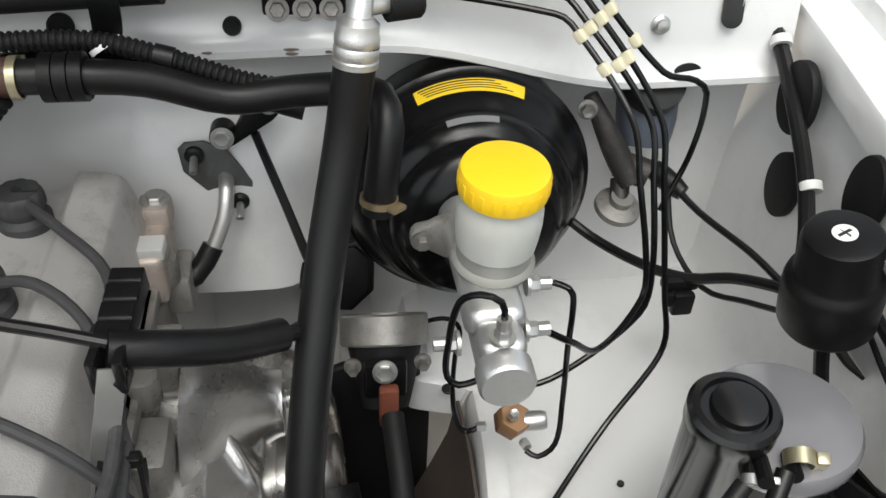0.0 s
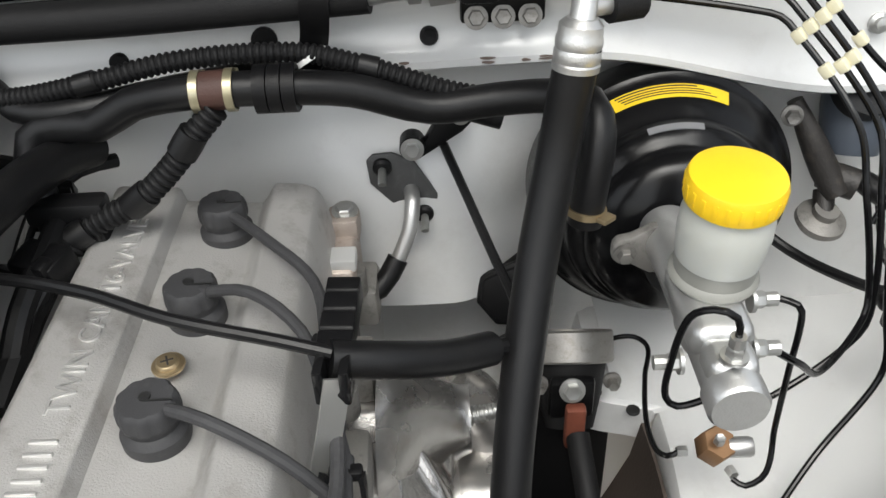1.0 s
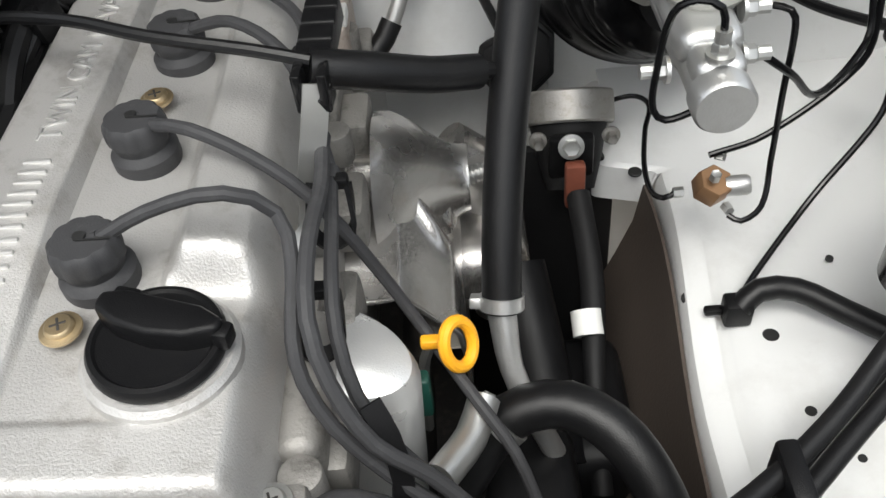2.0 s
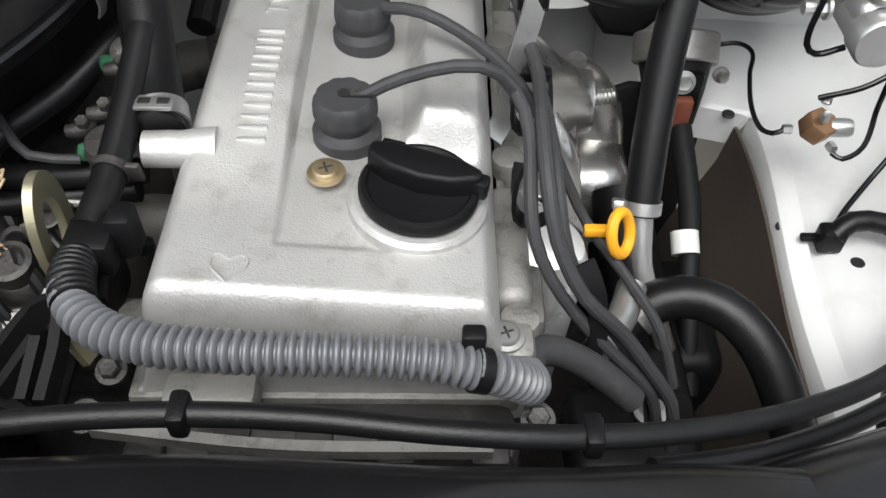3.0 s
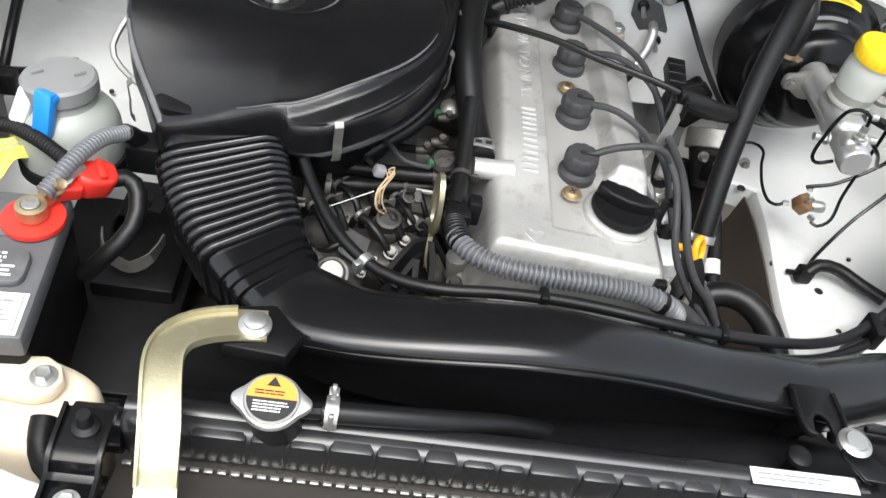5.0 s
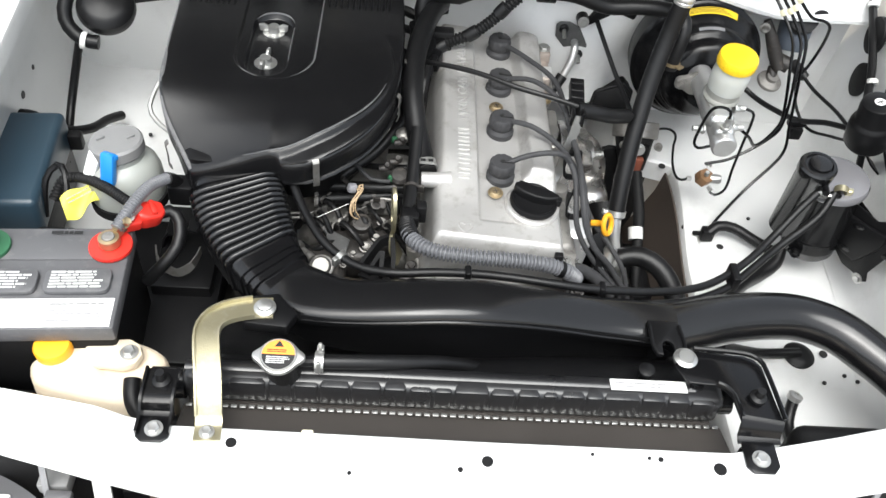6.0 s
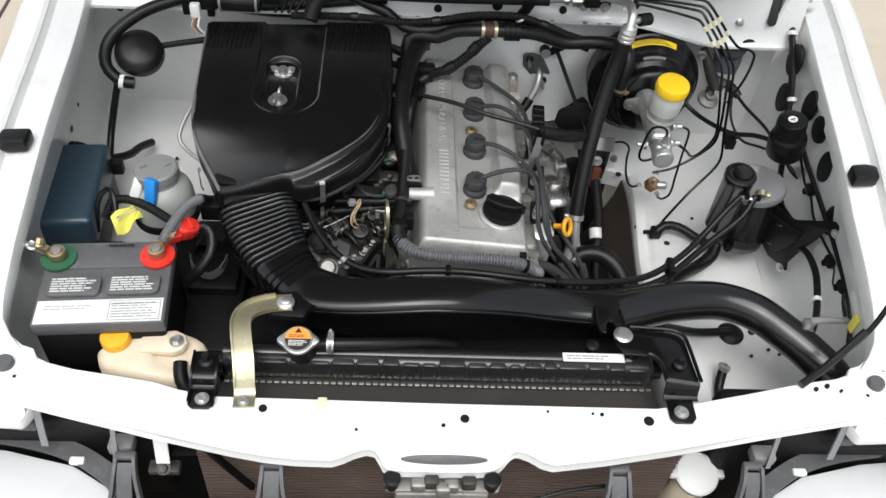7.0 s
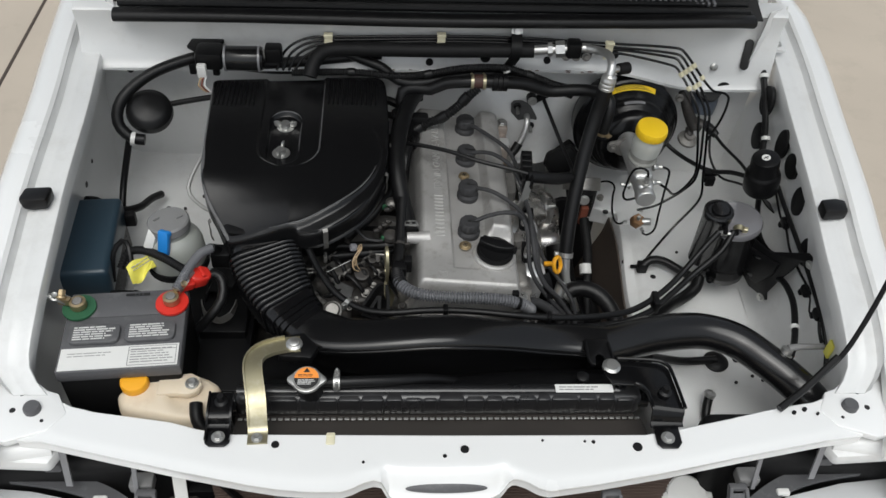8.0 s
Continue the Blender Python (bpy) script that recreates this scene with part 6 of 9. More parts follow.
    solid("rear_hose", tube(B(), [(-0.22, 0.845, 1.085), (-0.16, 0.825, 1.07), (-0.118, 0.812, 1.06), (-0.085, 0.785, 1.048), (-0.04, 0.775, 1.05), (0.02, 0.79, 1.055), (0.10, 0.80, 1.06), (0.19, 0.80, 1.045), (0.28, 0.79, 1.02)], 0.010, 14), RUBBER, "black rubber hose behind the air cleaner", "hose")
    s = thing("loom_branch", (-0.06, 0.72, 0.93), "black taped wiring loom over the engine's rear corner", "wiring")
    for i, p in enumerate(([(-0.062, 0.705, 0.955), (-0.07, 0.66, 0.94), (-0.075, 0.60, 0.92)], [(-0.04, 0.735, 0.975), (-0.05, 0.76, 0.95), (-0.065, 0.80, 0.93)], [(-0.06, 0.71, 0.96), (-0.09, 0.72, 0.94), (-0.12, 0.74, 0.93)])):
        part("strand", tube(B(), p, 0.011 - 0.002 * i, 10), RUBBER, s)
    for p, r in (([(-0.15, 0.82, 0.985), (-0.10, 0.80, 0.985), (-0.066, 0.775, 0.98), (-0.06, 0.72, 0.975), (-0.068, 0.66, 0.955), (-0.075, 0.62, 0.92)], 0.009), ([(-0.14, 0.79, 0.965), (-0.09, 0.765, 0.972), (-0.055, 0.74, 0.972), (-0.058, 0.69, 0.960), (-0.08, 0.64, 0.93)], 0.007), ([(-0.035, 0.812, 0.985), (-0.058, 0.79, 0.99), (-0.085, 0.76, 0.975), (-0.095, 0.72, 0.95)], 0.006)):
        part("strand", tube(B(), p, r, 10), RUBBER, s)
    for p, turn in (((-0.045, 0.745, 0.96), 0), ((-0.075, 0.765, 0.975), 25), ((-0.062, 0.700, 0.965), -20)):
        bm = B()
        box(bm, (0, 0, 0), (0.040, 0.030, 0.026), 0.005, pose(*p, 10, 0, turn))
        box(bm, (0.012, -0.010, 0.012), (0.010, 0.014, 0.010), 0.002, pose(*p, 10, 0, turn))
        part("connector", bm, BLACK, s)
    # grey breather hose to the cam cover
    p = thing("breather_hose", (-0.075, 0.60, 0.99), "black rubber breather hose to the cam cover", "hose")
    part("hose", tube(B(), [(-0.046, 0.80, 1.005), (-0.055, 0.77, 1.015), (-0.070, 0.715, 1.022), (-0.086, 0.62, 1.022), (-0.088, 0.560, 1.006), (-0.081, 0.515, 0.983), (-0.072, 0.480, 0.964), (-0.066, 0.458, 0.957), (-0.063, 0.442, 0.954)], 0.0158, 20), RUBBER, p)
    bm = B()
    lathe(bm, [(0.016, -0.006), (0.0174, -0.006), (0.0174, 0.006), (0.016, 0.006), (0.016, -0.006)], aim((-0.0645, 0.453, 0.955), (-0.25, 0.9, 0.3)), 24)
    box(bm, (-0.063, 0.447, 0.9712), (0.022, 0.012, 0.003), 0.001)
    part("clip", bm, STEEL, p, "white printed spring clip")
    bm = B()
    for k in (-1, 1):
        box(bm, (-0.063 + 0.0055 * k, 0.447, 0.9729), (0.007, 0.005, 0.0012), 0.0003)
    part("clip_print", bm, INK, p)


heater_hoses()


def firewall_fittings():
    f = thing("blanking_plate", (0.20, 0.85, 0.91), "grey steel blanking plate with two studs and a pipe", "plate")
    m = aim((0.198, 0.853, 0.919), (0.0, -1, 0.04))
    x_ax = m.to_3x3() @ Vector((1, 0, 0))
    sgn = 1 if x_ax.x > 0 else -1
    out = [(-0.033, 0.030), (-0.027, 0.036), (-0.010, 0.037), (0.009, 0.028), (0.029, -0.006), (0.030, -0.031), (0.022, -0.036), (0.006, -0.034), (-0.011, -0.016), (-0.031, 0.007)]
    zz = m.to_3x3() @ Vector((0, 1, 0))
    sy = 1 if zz.z > 0 else -1
    bm = B()
    slab(bm, [(sgn * x, sy * y) for x, y in out], 0, 0.004, 0.001, m)
    part("plate", bm, PLATEGREY, f)
    for p in ((0.179, 0.850, 0.944), (0.214, 0.848, 0.894)):
        part("washer", lathe(B(), [(0, 0), (0.0085, 0), (0.0085, 0.004), (0.006, 0.006), (0, 0.006)], aim(p, (0, -1, 0)), 20), RUBBER, f)
        part("stud", tube(B(), [p, vec(p) + vec((0, -0.016, -0.004)), vec(p) + vec((0, -0.021, -0.0065))], 0.0036, 12), STEEL, f, "bright plated stud")
    bm = B()
    tube(bm, [(0.203, 0.852, 0.918), (0.204, 0.838, 0.912), (0.200, 0.826, 0.89), (0.188, 0.815, 0.865)], 0.007, 14)
    part("pipe", bm, ALU, f)
    part("hose", tube(B(), [(0.188, 0.815, 0.867), (0.17, 0.80, 0.845), (0.14, 0.79, 0.84)], 0.010, 14), RUBBER, f)
    k = thing("cable_bracket", (0.21, 0.84, 0.97), "black bracket on the firewall with two bolts", "bracket")
    bm = B()
    slab(bm, [(-0.016, -0.006), (-0.006, 0.004), (0.003, -0.004), (0.016, 0.020), (0.036, 0.026), (0.047, 0.017), (0.037, 0.006), (0.001, -0.018), (-0.012, -0.016)], 0, 0.014, 0.003, Matrix(((1, 0, 0, 0.214), (0, 0, -1, 0.852), (0, 1, 0, 0.975), (0, 0, 0, 1))))
    tube(bm, [(0.207, 0.852, 0.968), (0.207, 0.834, 0.969)], 0.011, 20)
    part("body", bm, BLACK, k)
    part("bolt", bolt(B(), (0.207, 0.834, 0.969), (0, -1, 0.15), 0.007, 0.005), STEEL, k)
    part("bolt", bolt(B(), (0.249, 0.834, 1.000), (0, -1, 0.15), 0.006, 0.005), STEEL, k)
    # bolts and holes in the ledge
    b = thing("ledge_fixing", (0.276, 0.84, 1.07), "black plastic block with three bolts on the firewall ledge", "fixing")
    bm = B()
    box(bm, (0.284, 0.842, 1.088), (0.066, 0.012, 0.022), 0.003)
    part("block", bm, BLACK, b)
    for x in (0.263, 0.284, 0.305):
        part("bolt", bolt(B(), (x, 0.835, 1.083), (0, -1, 0.3), 0.0065, 0.006), DULL, b)
    for x, z, r in ((0.096, 1.072, 0.0105), (-0.02, 1.062, 0.008), (0.226, 1.068, 0.0075), (0.366, 1.082, 0.010), (-0.42, 1.06, 0.009), (-0.56, 1.05, 0.008)):
        bm = B()
        lathe(bm, [(0, -0.006), (r, -0.006), (r, 0.003), (r * 0.8, 0.0055), (0, 0.0045)], aim((x, 0.843 + 0.015 * x - (0.003 if z < 1.07 else 0), z + 0.012 * x - 0.004), (0, -1, 0.15)), 18)
        solid("firewall_grommet", bm, MATT, "round black rubber grommet in the firewall band", "grommet", "firewall grommets")
    bm = B()
    lathe(bm, [(0, -0.004), (0.0085, -0.004), (0.0085, 0.001), (0.0055, 0.003), (0.0055, 0.008), (0, 0.009)], aim((0.590, 0.851, 1.056), (0, -1, 0.2)), 18)
    solid("firewall_stud", bm, STEEL, "plated screw in the white firewall band", "screw")
    bm = B()
    slab(bm, disc_outline(0, 0, 0.014, 0.009, 24), -0.004, 0.003, 0.001, aim((0.622, 0.846, 1.012), (0.1, -1, 0.3)))
    solid("firewall_grommet", bm, MATT, "oval black rubber grommet in the firewall band", "grommet", "firewall grommets")
    rnd = random.Random(23)
    for x0, x1, cnt in ((0.015, 0.065, 3), (0.150, 0.215, 6), (0.245, 0.330, 6), (-0.10, -0.05, 2)):
        for k in range(cnt):
            x = rnd.uniform(x0, x1)
            w, h = rnd.uniform(0.006, 0.020), rnd.uniform(0.0010, 0.0026)
            n = 9
            out = [(w / 2 * math.cos(2 * math.pi * i / n) * rnd.uniform(0.6, 1.1), h / 2 * math.sin(2 * math.pi * i / n) * rnd.uniform(0.5, 1.2)) for i in range(n)]
            bm = B()
            slab(bm, out, -0.0012, 0.0004, 0, Matrix(((1, 0, 0, x), (0, 0, -1, 0.8252 + 0.015 * x), (0, 1, 0, rnd.uniform(1.0445, 1.0485) + 0.012 * x), (0, 0, 0, 1))))
            solid("paint_scuff", bm, SCUFFBROWN, "brownish scuff in the white paint of the firewall ledge", "scuff", "ledge scuffs", kind="structure")
    # slots in the rear corners
    bm = B()
    slab(bm, rounded(0.018, 0.066, 0.0088), -0.002, 0.003, 0.0005, aim((0.655, 0.858, 1.084), (-0.1, -0.95, 0.3)))
    solid("corner_slot", bm, INK, "dark slotted hole in the rear corner panel", "slot", kind="structure")
    bm = B()
    slab(bm, rounded(0.014, 0.050, 0.0068), -0.002, 0.003, 0.0005, aim((-0.634, 0.846, 1.038), (0.1, -0.95, 0.3)))
    solid("corner_slot", bm, INK, "dark slotted hole in the rear corner panel", "slot", kind="structure")
    # steering column boot and brake pedal gear under the booster
    bm = B()
    slab(bm, [(-0.032, -0.014), (-0.014, -0.036), (0.016, -0.036), (0.036, -0.014), (0.036, 0.022), (0.020, 0.036), (-0.030, 0.010)], -0.05, 0.0, 0.004, aim((0.296, 0.845, 0.795), (-0.15, -1, 0.25)))
    b = thing("column_boot", (0.305, 0.84, 0.765), "black rubber boot at the foot of the firewall", "rubber boot")
    part("boot", bm, MATT, b)
    bm = B()
    slab(bm, [(-0.036, -0.016), (-0.016, -0.040), (0.018, -0.040), (0.040, -0.016), (0.040, 0.024), (0.022, 0.040), (-0.034, 0.013)], -0.012, -0.004, 0.002, aim((0.296, 0.845, 0.795), (-0.15, -1, 0.25)))
    part("flange", bm, RUBBER, b)


firewall_fittings()


def steering_gear():
    g = thing("steering_shaft", (0.345, 0.70, 0.60), "dark steering shaft with a bright clamp ring", "steering shaft")
    bm = B()
    m = aim((0.341, 0.772, 0.768), (0.03, 0.66, 0.75))
    lathe(bm, [(0.0395, 0), (0.0415, 0), (0.0430, 0.002), (0.0430, 0.028), (0.0415, 0.030), (0.0395, 0.030), (0.0395, 0)], m, 44)
    strip(bm, [m @ Vector((-0.025, 0.022, 0.010)), m @ Vector((-0.012, -0.004, 0.012)), m @ Vector((0.0, 0.004, 0.016)), m @ Vector((0.012, -0.004, 0.012)), m @ Vector((0.026, 0.022, 0.010))], 0.016, 0.002, m.to_3x3() @ Vector((0, 0, 1)))
    part("ring", bm, DULL, g, "dull steel clamp ring")
    bm = B()
    lathe(bm, [(0, 0.02), (0.036, 0.022), (0.036, 0.0), (0.030, -0.03), (0.022, -0.06), (0, -0.06)], m, 28)
    part("joint", bm, MATT, g)
    bm = B()
    box(bm, (0.338, 0.728, 0.768), (0.040, 0.012, 0.045), 0.004)
    part("bracket", bm, BLACK, g)
    bm = B()
    box(bm, (0.340, 0.714, 0.745), (0.018, 0.012, 0.05), 0.003)
    part("yoke", bm, RUST, g, "red-brown primed yoke")
    part("bolt", bolt(B(), (0.337, 0.722, 0.783), (0, -1, 0.4), 0.008, 0.008), STEEL, g)
    for x in (0.308, 0.372):
        part("stud", bolt(B(), (x, 0.726, 0.790), (0, -1, 0.2), 0.0055, 0.012), DULL, g)
    bm = B()
    tube(bm, [(0.343, 0.712, 0.735), (0.346, 0.640, 0.700), (0.338, 0.56, 0.665), (0.335, 0.48, 0.61)], [0.011, 0.011, 0.009, 0.009], 14)
    part("shaft", bm, MATT, g)
    bm = B()
    lathe(bm, [(0.010, 0), (0.0135, 0), (0.0135, 0.022), (0.010, 0.022), (0.010, 0)], aim((0.337, 0.590, 0.682), (-0.02, 0.75, 0.45)), 12)
    part("tag", bm, LABEL_W, g, "white plastic tag")
    # cast and black parts deep beside the engine
    d = thing("steering_box", (0.30, 0.50, 0.50), "oily dark steering box and mountings below the engine", "steering box")
    bm = B()
    box(bm, (0.325, 0.56, 0.56), (0.09, 0.14, 0.16), 0.02, Matrix(), 3)
    part("housing", bm, BLACK, d)
    bm = B()
    tube(bm, [(0.28, 0.66, 0.70), (0.29, 0.60, 0.66), (0.30, 0.50, 0.62)], 0.028, 18)
    part("column", bm, BLACK, d)
    # Flat black filler added for the black mass below the firewall.
    bm = B()
    slab(bm, [(0.232, 0.34), (0.388, 0.34), (0.388, 0.70), (0.372, 0.735), (0.30, 0.742), (0.25, 0.72), (0.232, 0.66)], -0.006, 0.006, 0.004, Matrix(((1, 0, 0, 0), (0, 0, -1, 0.775), (0, 1, 0, 0), (0, 0, 0, 1))))
    part("black_filler", bm, MATT, d, "flat black panel added to fill the space below the firewall")
    bm = B()
    box(bm, (0.275, 0.45, 0.66), (0.07, 0.10, 0.08), 0.015, Matrix(), 3)
    box(bm, (0.25, 0.38, 0.70), (0.10, 0.08, 0.05), 0.012, Matrix(), 3)
    part("mounting", bm, BLACK, d)
    bm = B()
    bolt(bm, (0.262, 0.392, 0.727), (0, 0, 1), 0.009, 0.01)
    part("bolt", bm, STEEL, d)
    h = thing("bypass_hose", (0.30, 0.45, 0.77), "thick black hose curving down beside the engine", "hose")
    part("clip", worm_clip(B(), (0.256, 0.453, 0.772), (0.7, 0.3, 0.5), 0.0168, 0.010), STEEL, h)
    part("hose", tube(B(), [(0.225, 0.43, 0.74), (0.26, 0.455, 0.775), (0.30, 0.455, 0.785), (0.335, 0.43, 0.775), (0.36, 0.385, 0.74), (0.372, 0.33, 0.69), (0.37, 0.29, 0.62)], 0.0165, 18), RUBBER, h)
    solid("lower_pipe", tube(B(), [(0.215, 0.40, 0.80), (0.235, 0.43, 0.795), (0.245, 0.455, 0.80)], 0.011, 14), STEEL, "short bright pipe stub beside the engine", "pipe")


steering_gear()


def dipstick():
    d = thing("oil_dipstick", (0.225, 0.47, 0.78), "orange plastic dipstick ring in a green guide", "dipstick")
    bm = B()
    m = aim((0.232, 0.470, 0.840), (0.75, -0.55, 0.35))
    rings = []
    for k in range(28):
        a = 2 * math.pi * k / 28
        c = m @ Vector((0.0125 * math.cos(a), 0.0165 * math.sin(a), 0))
        o = (m.to_3x3() @ Vector((math.cos(a), math.sin(a), 0))).normalized()
        zz = m.to_3x3() @ Vector((0, 0, 1))
        rings.append([c + (o * math.cos(b) + zz * math.sin(b)) * 0.0042 for b in [2 * math.pi * j / 10 for j in range(10)]])
    skin(bm, rings + rings[:1], False)
    box(bm, (0.216, 0.478, 0.834), (0.018, 0.008, 0.008), 0.002)
    part("ring", bm, AMBER, d)
    part("stem", tube(B(), [(0.214, 0.480, 0.832), (0.205, 0.49, 0.79), (0.20, 0.50, 0.70)], 0.004, 8), STEEL, d)
    bm = B()
    box(bm, (0.196, 0.462, 0.800), (0.030, 0.012, 0.04), 0.003)
    part("guide", bm, TEAL, d, "dark green plastic guide")


dipstick()


# ---- right inner wing ----
def vacuum_can():
    c = thing("vacuum_reservoir", (0.636, 0.590, 0.90), "round black plastic can with a small white sticker", "vacuum can")
    bm = B()
    m = aim((0.654, 0.598, 0.931), (-0.20, -0.05, 1)) @ Matrix.Diagonal((0.80, 0.80, 0.86, 1))
    lathe(bm, [(0, 0), (0.034, 0), (0.040, 0.006), (0.0435, 0.012), (0.0440, 0.046), (0.0430, 0.050), (0.0430, 0.054), (0.0410, 0.060), (0.0375, 0.063), (0.0350, 0.067), (0.0345, 0.098), (0.0325, 0.105), (0.028, 0.107), (0, 0.107)], m, 48)
    part("can", bm, BLACK, c)
    bm = B()
    lathe(bm, [(0, 0.1071), (0.0105, 0.1071), (0.0105, 0.1076), (0, 0.1076)], m, 24)
    st = part("sticker", bm, LABEL_W, c, "round white sticker")
    bm = B()
    slab(bm, [(-0.001, -0.007), (0.002, -0.007), (0.001, 0.007), (-0.002, 0.006)], 0.1076, 0.1079, 0, m)
    slab(bm, [(-0.007, -0.001), (0.007, 0.0), (0.005, 0.002)], 0.1076, 0.1079, 0, m)
    part("sticker_print", bm, INK, st)
    bm = B()
    strip(bm, [(0.655, 0.60, 0.925), (0.675, 0.60, 0.90), (0.698, 0.60, 0.88)], 0.03, 0.003, (0, 1, 0))
    part("bracket", bm, BLACK, c)


vacuum_can()


def canister():
    c = thing("charcoal_canister", (0.55, 0.50, 0.735), "black plastic charcoal canister with two hoses", "charcoal canister")
    bm = B()
    ax = Vector((-0.10, 0.02, 1)).normalized()
    m = aim((0.585, 0.510, 0.778), ax) @ Matrix.Diagonal((0.98, 0.98, 1.02, 1))
    lathe(bm, [(0, 0), (0.040, 0), (0.044, 0.006), (0.044, 0.035), (0.047, 0.038), (0.047, 0.046), (0.045, 0.050), (0.048, 0.10), (0.050, 0.140), (0.0, 0.140)], m, 48)
    part("body", bm, GLOSS, c)
    # Lid of black gloss, its pale reflection painted in as grey.
    bm = B()
    lathe(bm, [(0, 0.138), (0.0535, 0.138), (0.0545, 0.141), (0.0545, 0.148), (0.052, 0.152), (0.044, 0.154), (0, 0.155)], m, 48)
    part("lid", bm, GREYEDLID, c, "glossy black round lid, greyed in colour for its sky reflection")
    bm = B()
    m2 = aim((0.521, 0.496, 0.926), Vector((-0.06, -0.10, 1)))
    lathe(bm, [(0, -0.10), (0.026, -0.10), (0.027, 0.030), (0.0285, 0.033), (0.0285, 0.046), (0.026, 0.0495), (0.0215, 0.050), (0.020, 0.046), (0.0, 0.045)], m2, 40)
    part("valve", bm, GLOSS, c)
    bm = B()
    lathe(bm, [(0, 0.044), (0.0165, 0.044), (0.0175, 0.046), (0.0165, 0.050), (0.010, 0.0515), (0, 0.052)], m2 @ pose(0.002, 0.003, 0), 32)
    part("diaphragm", bm, GLOSS, c)
    for p in ((0.531, 0.470, 0.950), (0.560, 0.482, 0.935)):
        bm = B()
        tube(bm, [p, vec(p) + vec((-0.006, -0.020, 0.004))], 0.005, 10)
        part("spout", bm, BLACK, c)
    bm = B()
    worm_clip(bm, (0.562, 0.474, 0.940), (-0.2, -0.8, -0.3), 0.0085, 0.010)
    part("spring_clip", bm, GOLD, c)
    bm = B()
    worm_clip(bm, (0.528, 0.464, 0.938), (-0.2, -0.8, -0.5), 0.006, 0.006)
    part("spring_clip", bm, STEEL, c)
    bm = B()
    lathe(bm, [(0.044, 0.0), (0.0465, 0.0), (0.0465, 0.02), (0.044, 0.02), (0.044, 0.0)], aim((0.580, 0.509, 0.80), ax), 40)
    box(bm, (0.535, 0.492, 0.80), (0.016, 0.012, 0.02), 0.003)
    bolt(bm, (0.545, 0.470, 0.80), (-0.5, -1, 0.2), 0.006, 0.01)
    part("band", bm, ENAMEL, c)
    bm = B()
    strip(bm, [(0.585, 0.545, 0.86), (0.600, 0.556, 0.86), (0.622, 0.540, 0.86), (0.640, 0.500, 0.855), (0.650, 0.470, 0.85)], 0.05, 0.003, (0, 0, 1))
    part("side_stay", bm, BLACK, c, "black steel stay")
    shift(c, 0.012, 0.005, -0.004)
    # hoses from the canister along the duct
    q = thing("vapour_hose", (0.1, 0.23, 0.95), "long black rubber vapour hose along the intake duct", "hose")
    part("hose", tube(B(), [(0.524, 0.456, 0.950), (0.500, 0.440, 0.928), (0.462, 0.408, 0.900), (0.424, 0.373, 0.888), (0.384, 0.342, 0.884), (0.345, 0.317, 0.886), (0.30, 0.293, 0.900), (0.25, 0.269, 0.922), (0.20, 0.2525, 0.940), (0.15, 0.244, 0.952), (0.10, 0.242, 0.960), (0.05, 0.2455, 0.963), (0.0, 0.246, 0.966), (-0.05, 0.243, 0.968), (-0.10, 0.240, 0.966), (-0.14, 0.250, 0.960), (-0.17, 0.268, 0.958), (-0.20, 0.297, 0.962), (-0.228, 0.345, 0.968), (-0.245, 0.383, 0.975), (-0.251, 0.401, 0.977)], 0.0058, 12), RUBBER, q)
    solid("vapour_hose", tube(B(), [(0.560, 0.470, 0.938), (0.536, 0.442, 0.915), (0.475, 0.402, 0.885), (0.43, 0.365, 0.876), (0.388, 0.330, 0.872), (0.345, 0.305, 0.874), (0.30, 0.281, 0.888), (0.25, 0.257, 0.910), (0.20, 0.242, 0.926)], 0.0060, 12), RUBBER, "black rubber vapour hose beside its twin", "hose")
    bm = B()
    box(bm, (0.391, 0.340, 0.880), (0.012, 0.034, 0.028), 0.003, Matrix())
    part("clip", bm, BLACK, q)
    bm = B()
    worm_clip(bm, (-0.170, 0.268, 0.958), (-0.72, 0.68, 0.03), 0.0066, 0.008)
    part("band", bm, STEEL, q, "bright steel band")
    for x, y, z in ((-0.008, 0.246, 0.966), (0.170, 0.247, 0.948)):
        bm = B()
        box(bm, (x, y, z), (0.009, 0.017, 0.016), 0.003)
        part("clip", bm, BLACK, q)
    solid("drain_hose", tube(B(), [(0.545, 0.50, 0.775), (0.535, 0.478, 0.765), (0.50, 0.452, 0.76), (0.455, 0.412, 0.78), (0.41, 0.36, 0.80), (0.385, 0.30, 0.80), (0.375, 0.22, 0.76)], 0.0125, 14), RUBBER, "black rubber drain hose below the canister", "hose")


canister()


def wall_x(y):
    return 0.681 + 0.056 * (y - 0.48) + 0.011


